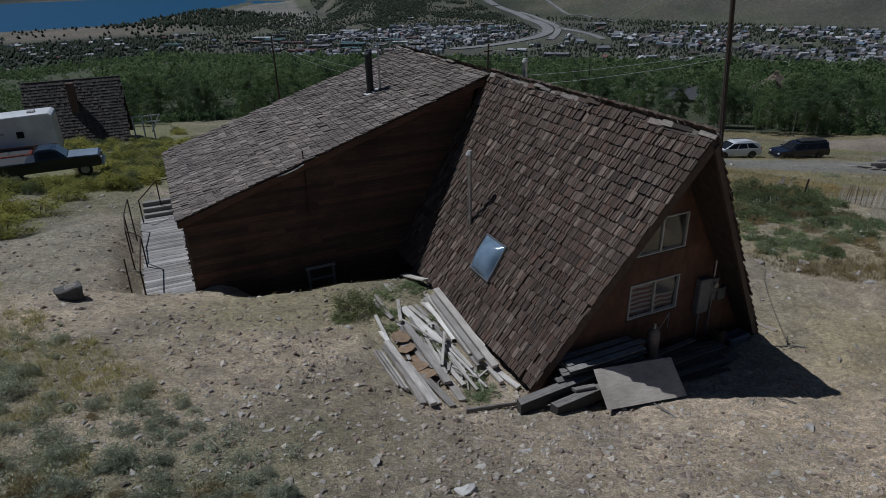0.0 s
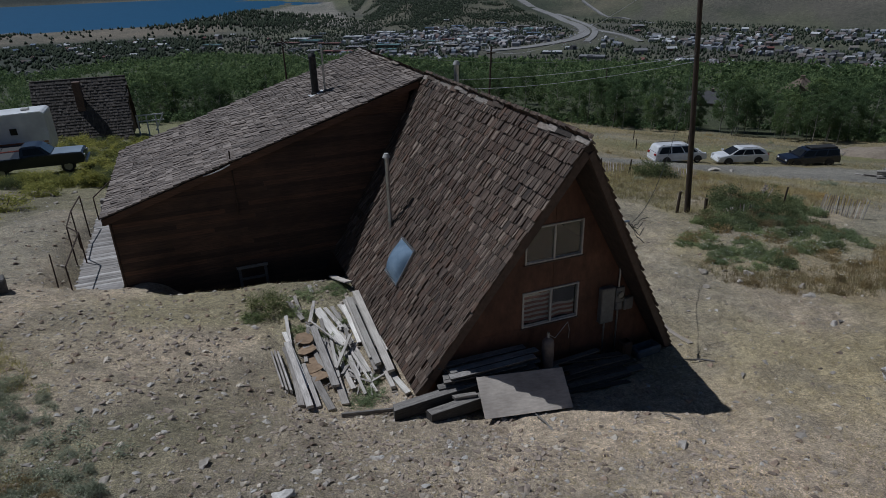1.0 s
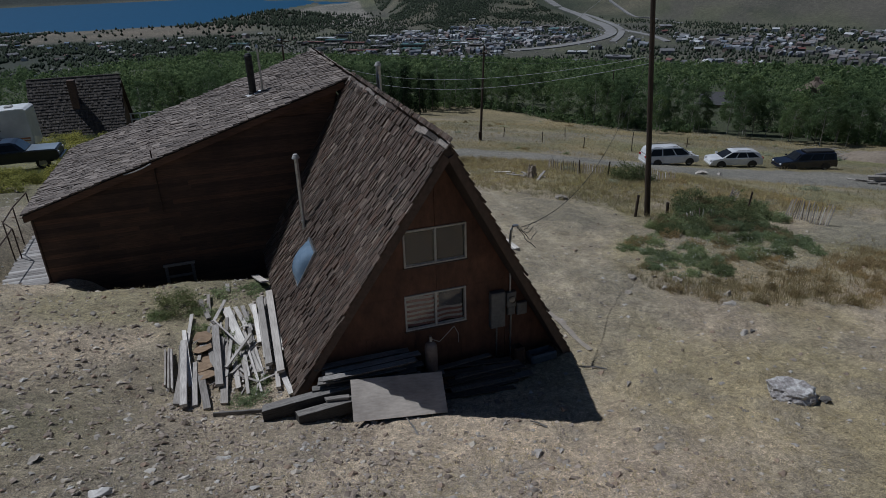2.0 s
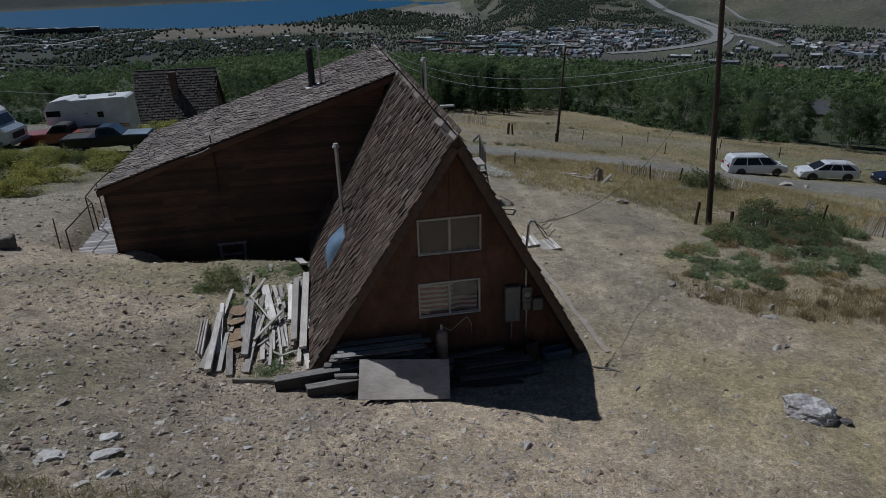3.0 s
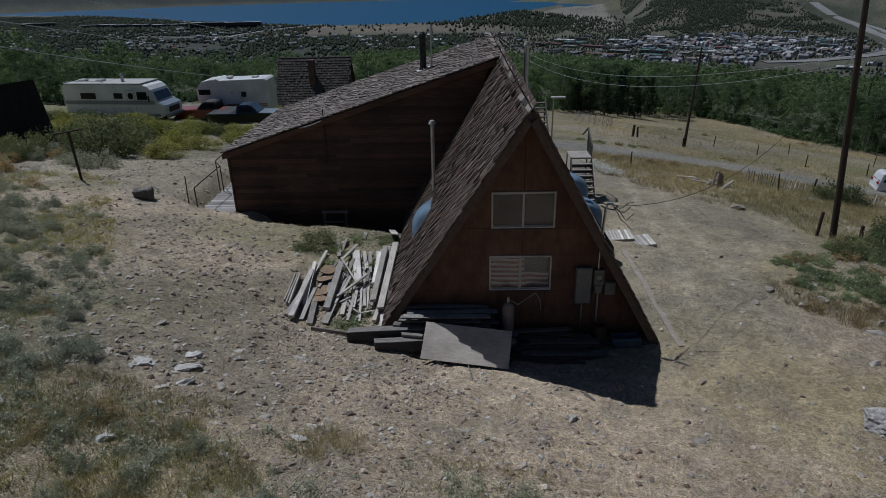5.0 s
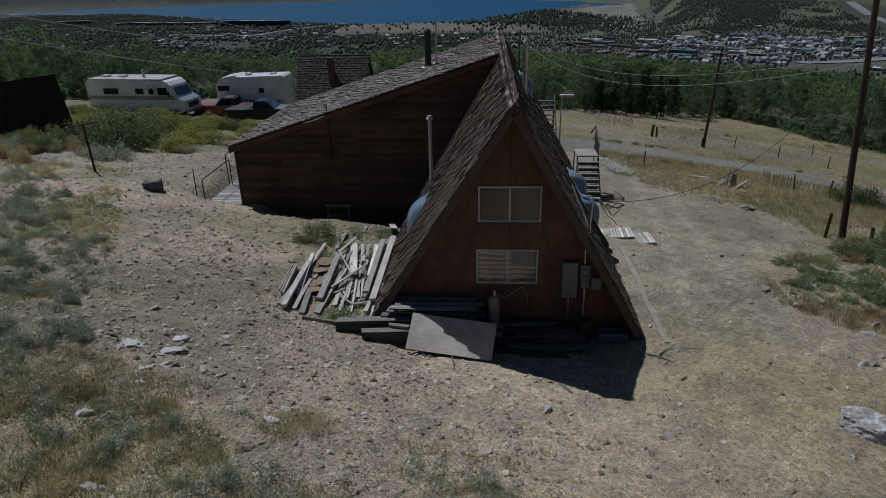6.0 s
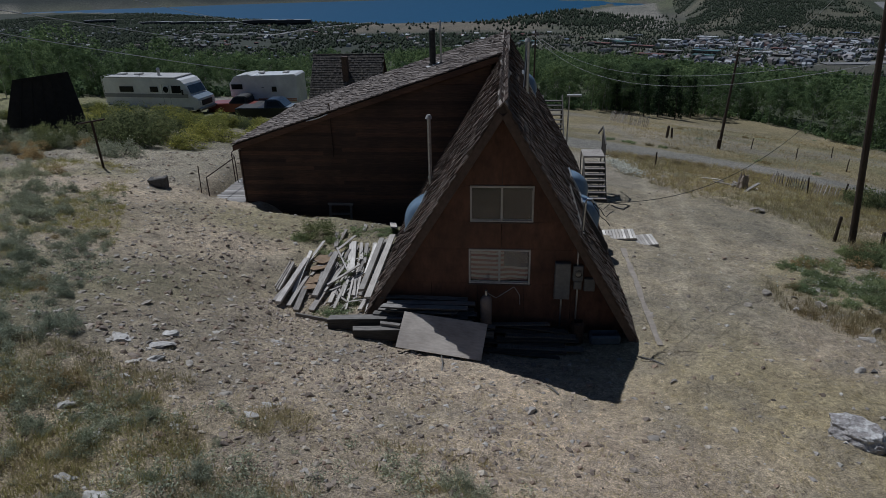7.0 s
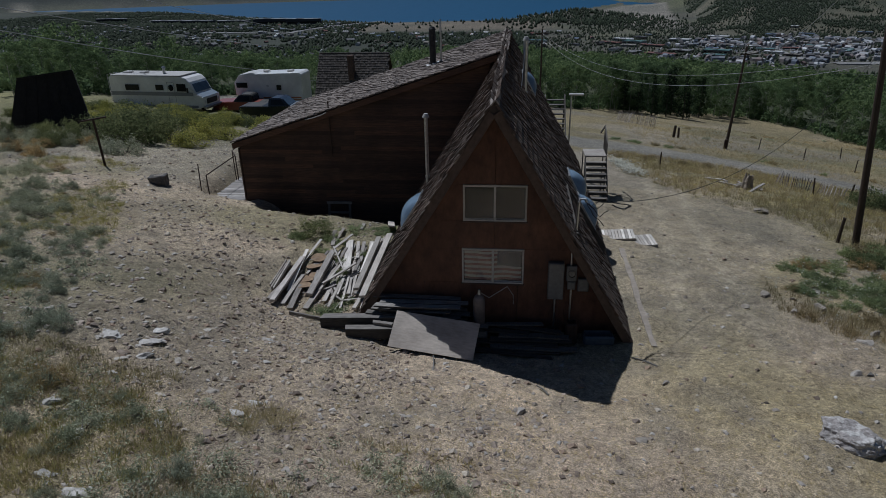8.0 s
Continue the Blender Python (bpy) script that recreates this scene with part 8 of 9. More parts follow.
def plant_bushes():
    rnd = random.Random(88)

    def one(kind, x, y, r, h, label, group):
        bush(kind[rnd.randrange(len(kind))], x, y, r * rnd.uniform(0.9, 1.1), h, label, group, rnd.uniform(0, 360))
    # rabbitbrush before the campers and round the cabin
    n = 0
    while n < 190:
        x = rnd.uniform(-31, -5)
        low = 24.3 if -19 < x < -13.5 else (24.3 + 2.2 * (x + 13.5) if x >= -13.5 else 23.0 - 0.5 * (-19 - x))
        y = low + (rnd.random() ** 1.4) * (8.5 if n < 180 else 32)
        if abs(x + 28) < 4.8 and 29.3 < y < 34 or abs(x + 19.8) < 4.4 and 27.2 < y < 37.4 or math.hypot(x + 18.8, y - 57) < 6:
            continue
        one(RABBITS if rnd.random() < 0.70 else GREENS, x, y, rnd.uniform(0.6, 1.05), rnd.uniform(0.5, 0.9), "yellow-green flowering rabbitbrush on dry ground", "rabbitbrush by the campers")
        n += 1
    for x, y, r, h in ((-21.2, 15.2, 1.7, 1.9), (-19.6, 14.4, 1.6, 1.75), (-20.5, 17.2, 1.7, 1.8), (-22.2, 18.2, 1.6, 1.6), (-18.9, 16.6, 1.3, 1.5), (-23.6, 20.0, 1.5, 1.3)):
        one(GREENS, x, y, r, h, "tall dense dark green bush", "green bushes by the shed")
    for x, y, r, h in ((-17.3, 15.9, 1.1, 0.95), (-17.9, 18.0, 1.2, 1.1), (-16.8, 19.4, 1.1, 0.9), (-18.6, 20.5, 1.2, 1.1), (-16.2, 22.3, 1.1, 0.9)):
        one(RABBITS, x, y, r, h, "yellow-green flowering rabbitbrush on dry ground", "rabbitbrush by the campers")
    for x, y, r, h in ((-18.3, 11.9, 0.95, 0.95), (-19.6, 12.0, 0.8, 0.8)):
        one(SAGES, x, y, r, h, "pale grey-green sagebrush beside a post", "sagebrush on the slope")
    for k in range(13):
        one(GREENS if k % 3 else SAGES, -23.4 + rnd.uniform(-2.6, 2.2), 12.6 + rnd.uniform(-0.9, 1.1), rnd.uniform(0.5, 0.8), rnd.uniform(0.7, 1.2), "dry brown weeds before the shed", "weeds by the shed")
    for k in range(26):
        one(SAGES if k % 3 else BROWNS, rnd.uniform(-27, -20.5), rnd.uniform(8.5, 13.6), rnd.uniform(0.4, 0.8), rnd.uniform(0.4, 0.75), "grey-green brush before the shed", "brush by the shed")
    for k in range(26):
        x = rnd.uniform(-15.5, -8.6)
        y = -4.9 - 0.30 * (x + 8) + rnd.uniform(-0.8, 1.0) * (3.2 if x < -11 else 1.6)
        r = rnd.uniform(0.16, 0.4)
        one(SAGES, x, y, r, r * rnd.uniform(0.8, 1.15), "dense grey-green sagebrush on stony ground", "sagebrush on the slope")
    for k in range(78):
        one(RABBITS if k % 4 else GREENS, rnd.uniform(-17, -5.5) if k < 40 else rnd.uniform(-23, -12), rnd.uniform(29, 48) if k < 40 else rnd.uniform(36, 48), rnd.uniform(0.6, 1.1), rnd.uniform(0.5, 0.9), "yellow-green flowering rabbitbrush on dry ground", "rabbitbrush by the campers")
    n = 0
    while n < 56:
        x, y = rnd.uniform(-15.0, -9.6), rnd.uniform(-3.4, 1.3)
        if x > -10.0 - 0.32 * (y + 3.0) + rnd.uniform(-0.5, 0.4):
            continue
        r = rnd.uniform(0.14, 0.38)
        one(SAGES if rnd.random() < 0.8 else BROWNS, x, y, r, r * rnd.uniform(0.8, 1.1), "low grey-green sagebrush on stony ground", "sagebrush on the slope")
        n += 1
    n = 0
    while n < 38:
        x, y = rnd.uniform(-21, -13.9), rnd.uniform(1.5, 8.8)
        if x > -14.3 - 0.72 * (y - 3.0) + rnd.uniform(-0.5, 0.4):
            continue
        r = rnd.uniform(0.18, 0.48)
        one(SAGES if rnd.random() < 0.85 else BROWNS, x, y, r, r * rnd.uniform(0.9, 1.25), "grey-green sagebrush on stony ground", "sagebrush on the slope")
        n += 1
    # sage on the upper slope
    n = 0
    while n < 172:
        if rnd.random() < 0.62:
            x, y = rnd.uniform(-19, -7.5), rnd.uniform(-6.5, 9.5)
            if x > -9.2 - 0.55 * max(0, y + 3.5) + rnd.uniform(-0.6, 0.6):
                continue
        else:
            x, y = rnd.uniform(-11, 0.6), rnd.uniform(-9.5, -5.0)
            if y > -6.3 - 0.16 * (x + 8) + rnd.uniform(-0.4, 0.6) or rnd.random() < 0.35:
                continue
        if -17.5 < x < -12.6 and y > 5.5 or lattice(np.array([x * 0.5]), np.array([y * 0.5]), 51)[0] < 0.30:
            continue
        r = rnd.choice((rnd.uniform(0.09, 0.17), rnd.uniform(0.13, 0.24), rnd.uniform(0.2, 0.36)))
        one(SAGES if rnd.random() < 0.88 else BROWNS, x, y, r, r * rnd.uniform(0.9, 1.35), "low grey-green sagebrush on stony ground", "sagebrush on the slope")
        n += 1
    # weeds right of the yard: a lush wedge with a dry fringe on its near side
    lush = [(8.6, 6.3), (12.4, 9.2), (16.5, 12.2), (21.0, 13.8), (20.6, 9.7), (17.6, 4.7), (15.0, 3.0), (12.8, 3.4), (10.6, 3.2), (9.5, 3.5), (8.9, 4.8)]

    n = 0
    while n < 165:
        x, y = rnd.uniform(8.4, 21), rnd.uniform(1.8, 14)
        if not inside(lush, x, y) or lattice(np.array([x * 0.7]), np.array([y * 0.7]), 53)[0] < 0.28 * (x < 13):
            continue
        far = min(1.0, max(0.0, (y - 7.5) / 3))
        kind = GREENS if rnd.random() < 0.08 + 0.45 * far else WEEDS if rnd.random() < 0.8 else BROWNS
        one(kind, x, y, rnd.uniform(0.3, 0.55) + 0.25 * far, (rnd.uniform(0.25, 0.5) + 0.35 * far) * (0.6 if x < 10.5 else 1.0), "lush green weeds beside the yard", "weeds beside the yard")
        n += 1
    n = 0
    while n < 34:
        x, y = rnd.uniform(7.8, 20.5), rnd.uniform(-0.7, 5.5)
        if not inside(DRY_FRINGE, x, y) or lattice(np.array([x * 0.8]), np.array([y * 0.8]), 54)[0] < 0.3:
            continue
        one(BROWNS, x, y, rnd.uniform(0.2, 0.4), rnd.uniform(0.2, 0.4), "dry rust-brown weeds beside the yard", "dry weeds beside the yard")
        n += 1
    for x, y, r, h in ((19.8, 22.6, 1.5, 1.5), (21.0, 22.2, 1.1, 1.2), (18.2, 13.2, 1.3, 1.1), (19.6, 12.2, 1.3, 1.1), (17.0, 12.4, 1.0, 0.9)):
        one(GREENS, x, y, r, h, "rounded dark green bush in dry grass", "bushes in the meadow")
    one(GREENS, -6.65, 4.95, 0.75, 0.62, "grey-green weed clump by the lumber heap", "weeds round the lumber")
    for x, y, r, h in ((-6.1, 4.6, 0.4, 0.35), (-7.1, 4.5, 0.45, 0.3), (-4.7, 0.5, 0.5, 0.22), (-4.5, 1.1, 0.4, 0.22), (-5.0, 0.1, 0.45, 0.18), (-5.3, 3.3, 0.35, 0.26), (-4.95, 2.0, 0.3, 0.26), (-6.0, 3.6, 0.35, 0.22), (-5.6, 4.4, 0.4, 0.24), (-4.7, 3.9, 0.3, 0.2), (-4.6, 5.9, 0.7, 0.16), (-5.6, 5.8, 0.6, 0.15), (-5.0, 2.6, 0.3, 0.3)):
        one(WEEDS, x, y, r, h, "thin green weeds growing through boards", "weeds round the lumber")
    # along the road and in the meadow
    for k in range(34):
        x = rnd.uniform(4, 52)
        side = rnd.choice((-1, 1))
        ys = np.linspace(10, 60, 400)
        gap = road_gap(np.full(400, x), ys)
        mid = ys[int(np.argmin(gap))]
        y = mid + side * rnd.uniform(4.8, 6.8) * (1.15 if x > 20 else 1)
        if apron(np.array([x]), np.array([y]))[0] > 0.1 or min(math.hypot(x - a, y - b) for a, b in ((32.9, 35.2), (39.2, 33.0), (45, 30))) < 3.4:
            continue
        one(WEEDS if side > 0 and rnd.random() < 0.7 else BROWNS, x, y, rnd.uniform(0.4, 0.9), rnd.uniform(0.2, 0.45), "low weeds at the road's verge", "roadside weeds")
    for k in range(40):
        x, y = rnd.uniform(14, 60), rnd.uniform(8, 85)
        if road_gap(np.array([x]), np.array([y]))[0] < 5 or apron(np.array([x]), np.array([y]))[0] > 0.1 or y > np.interp(x, EDGE_X, EDGE_Y) - 2:
            continue
        one(BROWNS if rnd.random() < 0.6 else SAGES, x, y, rnd.uniform(0.4, 0.9), rnd.uniform(0.25, 0.5), "dry weeds in the meadow", "weeds in the meadow")


plant_bushes()


def low_sage():
    """Tiny sage tufts between the larger bushes, past counting."""
    rnd = np.random.default_rng(31)
    n = 3000
    x, y = rnd.uniform(-20, 2, n), rnd.uniform(-9.8, 10, n)
    keep = ((x < -8.6 - 0.55 * np.maximum(0, y + 3.5)) | (y < -5.6 - 0.16 * (x + 8))) & (lattice(x * 0.7, y * 0.7, 52) > 0.35) & ~((x > -17.5) & (x < -12.6) & (y > 5.5))
    x, y = x[keep], y[keep]
    c = np.stack([x, y, land(x, y) + 0.05], 1)
    V, F = sprays(rnd, c, rnd.uniform(0.05, 0.12, len(x)) * rnd.choice((0.8, 1.0, 1.5), len(x)), 80, 0.017, 0.3, 1.8)
    tagged(new("low_sage", np_mesh("low_sage", V, F, SAGE)), "small grey-green sage tufts on the slope", "sage", kind="stuff")


low_sage()


def dry_grass():
    """Blades of dry grass and straw, thick in the meadow, thin on the slope."""
    rnd = np.random.default_rng(66)

    def tufts(x, y, h, spread, per, name, mat, label):
        n = len(x)
        z = land(x, y)
        c = np.repeat(np.stack([x, y, z], 1), per, axis=0)
        hh = np.repeat(h, per) * rnd.uniform(0.5, 1.2, n * per)
        a = rnd.uniform(0, 6.28, n * per)
        d = np.stack([np.cos(a), np.sin(a), np.zeros(n * per)], 1)
        root = c + d * rnd.uniform(0, 1, (n * per, 1)) * spread
        lean = rnd.uniform(1.2, 4.0, (n * per, 1)) if name == "straw" else rnd.uniform(0.3, 1.5, (n * per, 1)) if mat is OLIVE or "yellow" in name else rnd.uniform(0.15, 0.8, (n * per, 1))
        side = np.stack([-d[:, 1], d[:, 0], d[:, 2]], 1) * (0.005 + 0.009 * hh[:, None])
        tip = root + d * lean * hh[:, None] + np.array([0, 0, 1]) * hh[:, None]
        V = np.stack([root - side, root + side, tip], 1).reshape(-1, 3)
        F = np.arange(len(V)).reshape(-1, 3)
        ob = new(name, np_mesh(name, V, F, mat))
        tagged(ob, label, "grass", kind="stuff")
    # meadow
    n = 26000
    x, y = rnd.uniform(11, 75, n), 2 + 82 * rnd.random(n)
    keep = (road_gap(x, y) > 4.0) & (apron(x, y) < 0.2) & (x + 0.35 * (y - 12) > 14 + 1.5 * rnd.random(n)) & (x > drive_edge(y) + 0.5) & (y < np.interp(x, EDGE_X, EDGE_Y) + 2) & (lattice(x * 0.25, y * 0.25, 61) + 0.5 * rnd.random(n) > 0.62)
    x, y = x[keep], y[keep]
    tufts(x, y, rnd.uniform(0.10, 0.34, len(x)), 0.24, 8, "dry_meadow_grass", DRY, "tall pale dry grass in the meadow")
    n = 15000
    x, y = rnd.uniform(6, 27, n), rnd.uniform(11.5, 35, n)
    keep = (road_gap(x, y) > 3.3) & (x > drive_edge(y) + 0.2 + 0.7 * rnd.random(n)) & (x < 27) & (lattice(x * 0.5, y * 0.5, 64) + 0.5 * rnd.random(n) > 0.42)
    x, y = x[keep], y[keep]
    half = rnd.random(len(x)) < 0.6
    tufts(x[half], y[half], rnd.uniform(0.08, 0.34, half.sum()), 0.22, 12, "dry_verge_grass", DRY, "tall pale dry grass beside the drive")
    tufts(x[~half][::3], y[~half][::3], rnd.uniform(0.08, 0.32, len(x[~half][::3])), 0.22, 12, "olive_verge_grass", OLIVE, "olive grass beside the drive")
    half = ~half & (rnd.random(len(x)) < 0.6)
    tufts(x[half], y[half], rnd.uniform(0.08, 0.36, half.sum()), 0.22, 10, "brown_verge_grass", BROWN_WEED, "tall brown seeding grass beside the drive")
    n = 4200
    x, y = rnd.uniform(7.8, 20.5, n), rnd.uniform(-0.7, 5.5, n)
    keep = np.array([inside(DRY_FRINGE, a, b) for a, b in zip(x, y)]) & (lattice(x * 0.8, y * 0.8, 54) + 0.4 * rnd.random(n) > 0.45)
    x, y = x[keep], y[keep]
    half = rnd.random(len(x)) < 0.55
    tufts(x[half], y[half], rnd.uniform(0.06, 0.30, half.sum()), 0.2, 12, "rusty_fringe_grass", BROWN_WEED, "rust-brown seeding grass beside the yard")
    half = ~half
    tufts(x[half], y[half], rnd.uniform(0.06, 0.26, half.sum()), 0.2, 12, "pale_fringe_grass", DRY, "pale dry grass beside the yard")
    # near slope
    n = 34000
    th, r = rnd.uniform(-1.1, 1.1, n), 3 + 27 * rnd.random(n) ** 0.8
    x, y = 0.5 + r * np.sin(th), -11 + r * np.cos(th)
    keep = ~((np.abs(x) < 3.7) & (y > -0.6)) & ~((x < -1) & (x > -12) & (y > 7.4)) & (lattice(x * 0.4, y * 0.4, 62) + 0.6 * rnd.random(n) + 0.25 * smooth(0, 5, x) > 0.62)
    x, y = x[keep], y[keep]
    tufts(x, y, rnd.uniform(0.012, 0.04, len(x)), 0.14, 5, "straw", DRY, "short straw and stubble on the trodden slope")
    n = 15000
    x, y = rnd.uniform(-20, 1, n), rnd.uniform(-10, 10, n)
    keep = ((x < -9.0 - 0.55 * np.maximum(0, y + 3.5)) | (y < -6.2 - 0.16 * (x + 8))) & (lattice(x * 0.6, y * 0.6, 63) > 0.5)
    x, y = x[keep], y[keep]
    tufts(x, y, rnd.uniform(0.06, 0.16, len(x)), 0.15, 18, "bunch_grass", OLIVE, "olive bunch grass between sagebrush")
    n = 7000
    x, y = rnd.uniform(-14, 3, n), rnd.uniform(-10, -3.4, n)
    keep = (y < -5.2 - 0.16 * (x + 8)) & (lattice(x * 0.8, y * 0.8, 65) > 0.5)
    x, y = x[keep], y[keep]
    tufts(x, y, rnd.uniform(0.06, 0.17, len(x)), 0.15, 18, "yellow_bunch_grass", DRY, "yellowed bunch grass on the upper slope")
    n = 420
    x, y = rnd.normal(6.5, 0.35, n), rnd.normal(25.5, 1.6, n)
    V, F = sprays(rnd, np.stack([x + 0.15 * (26 - y), y, land(x + 0.15 * (26 - y), y) + 0.3], 1), 0.1, 4, 0.05, 1.0)
    tagged(new("pale_flowers", np_mesh("pale_flowers", V, F, FLOWER)), "white flowering weeds beside the drive", "flowers", kind="stuff")
    n = 420
    x, y = rnd.normal(12.6, 2.4, n), rnd.normal(5.0, 1.7, n)
    V, F = sprays(rnd, np.stack([x, y, land(x, y) + 0.38], 1), 0.08, 3, 0.025, 1.0)
    tagged(new("flower_heads", np_mesh("flower_heads", V, F, FLOWER)), "small white flower heads among weeds", "flowers", kind="stuff")


dry_grass()

# ---------------------------------------------------------------- the valley town
ROOFS = {}
for nm, c in (("grey", (0.20, 0.20, 0.21)), ("white", (0.50, 0.51, 0.52)), ("brown", (0.10, 0.08, 0.07)), ("red", (0.17, 0.07, 0.06)), ("teal", (0.07, 0.15, 0.15)), ("dark", (0.045, 0.047, 0.055)), ("tan", (0.22, 0.20, 0.175)), ("blue", (0.13, 0.18, 0.26))):
    ROOFS[nm] = surface("town roof " + nm, tuple(v * 0.8 for v in c), c, 0.4, 0.05, 0.8, bump=0)
TOWN_WALL = surface("town wall", (0.12, 0.11, 0.10), (0.24, 0.225, 0.21), 0.3, 0.02, 0.85, bump=0, vary="object")
TOWN_PALE = surface("pale town wall", (0.30, 0.295, 0.29), (0.46, 0.45, 0.44), 0.3, 0.02, 0.85, bump=0, vary="object")


def box_mesh(name, a, b, mat):
    bm = bmesh.new()
    box(bm, a, b)
    return mesh_of(name, bm, mat)


def gable_mesh(l, w, z0, z1, mat, over=0.6):
    bm = bmesh.new()
    prism(bm, [(-w / 2 - over, z0), (0, z1), (w / 2 + over, z0), (w / 2 + over, z0 + 0.3), (0, z1 + 0.4), (-w / 2 - over, z0 + 0.3)], "x", -l / 2 - over, l / 2 + over)
    return mesh_of("roof", bm, mat)


def gable_wall(l, w, z0, z1, mat):
    bm = bmesh.new()
    prism(bm, [(-w / 2, -2), (w / 2, -2), (w / 2, z0), (0, z1), (-w / 2, z0)], "x", -l / 2, l / 2)
    return mesh_of("wall", bm, mat)


def town_kind(l, w, h, roof, wall, flat):
    k = [("wall", box_mesh("wall", (-l / 2, -w / 2, -2), (l / 2, w / 2, h), wall) if flat else gable_wall(l, w, h, h + w * 0.32, wall))]
    k.append(("roof", box_mesh("roof", (-l / 2 - 0.4, -w / 2 - 0.4, h + 0.004), (l / 2 + 0.4, w / 2 + 0.4, h + 0.9), ROOFS[roof]) if flat else gable_mesh(l, w, h, h + w * 0.32, ROOFS[roof])))
    k.append(("window_band", box_mesh("window_band", (-l * 0.45, -w / 2 - 0.12, h * 0.35), (l * 0.45, -w / 2 - 0.004, h * 0.62), DARK_GLASS)))
    if flat:
        k.append(("roof_unit", box_mesh("roof_unit", (-l * 0.2, -w * 0.15, h + 0.904), (l * 0.02, w * 0.15, h + 2.6), ROOFS["grey"])))
    else:
        k.append(("chimney", box_mesh("chimney", (l * 0.2, -0.5, h + w * 0.2), (l * 0.2 + 1, 0.5, h + w * 0.32 + 1.4), TOWN_WALL)))
    return k


SHOPS = [("large shop with a {} roof in the town", "shop", n, town_kind(l, w, h, n, TOWN_PALE if i % 2 else TOWN_WALL, True)) for i, (n, l, w, h) in enumerate(
    (("grey", 70, 38, 7), ("white", 60, 34, 7), ("red", 80, 26, 6), ("teal", 64, 30, 8), ("tan", 46, 30, 6), ("dark", 50, 26, 8), ("white", 38, 24, 6), ("blue", 44, 22, 7)))]
HOMES = [("house with a {} roof in the town", "house", n, town_kind(l, w, h, n, TOWN_PALE if i % 3 == 0 else TOWN_WALL, False)) for i, (n, l, w, h) in enumerate(
    (("grey", 18, 11, 6), ("brown", 16, 10, 5), ("dark", 20, 11, 6), ("tan", 15, 10, 5), ("white", 22, 12, 6), ("red", 17, 10, 5), ("grey", 28, 13, 8), ("blue", 18, 11, 6)))]


def town_building(kind, x, y, turn, s=1.0, label=None, group="buildings in the valley town"):
    text, cat, colour, meshes = kind
    z = height(x, y)
    t = thing("building", label or text.format(colour), cat, pose(x, y, z, 0, 0, turn) @ Matrix.Diagonal((s, s, s, 1)), group)
    for nm, me in meshes:
        ob = new(nm, me)
        ob.parent = t


HIGHWAY = [(1000, 2100), (998, 1960), (1000, 1800), (965, 1640), (905, 1490), (845, 1385), (765, 1300), (690, 1255), (600, 1215), (510, 1205)]
SLIP_A = [(1030, 1860), (1025, 1740), (940, 1500), (850, 1350), (760, 1235)]
SLIP_B = [(920, 1451), (899, 1295), (860, 1180)]
STREET = [(-1070, 1978), (-1016, 1969), (-893, 1941), (-762, 1925)]
SHORE_ROAD = [(-762, 1925), (-755, 2010), (-690, 2211), (-590, 2400)]
ROAD_PTS = np.array([(a[0] + (b[0] - a[0]) * k / 12, a[1] + (b[1] - a[1]) * k / 12) for line in (HIGHWAY, SLIP_A, SLIP_B, STREET, SHORE_ROAD) for a, b in zip(line, line[1:]) for k in range(12)])


def off_road(x, y, reach=100.0, gap=26.0):
    """Whether a spot lies clear of the highway and of the open verge on its near side."""
    x, y = np.atleast_1d(np.asarray(x, float)), np.atleast_1d(np.asarray(y, float))
    r = np.hypot(x, y)
    ok = np.ones(len(x), bool)
    for k in np.arange(0, reach + 1, 25):
        px_, py_ = x * (1 + k / r), y * (1 + k / r)
        d = np.min(np.hypot(px_[:, None] - ROAD_PTS[None, :, 0], py_[:, None] - ROAD_PTS[None, :, 1]), axis=1)
        ok &= d > gap
    return ok


def in_hills(x, y):
    return 0.9 * x + 0.436 * y - 1750 > 40


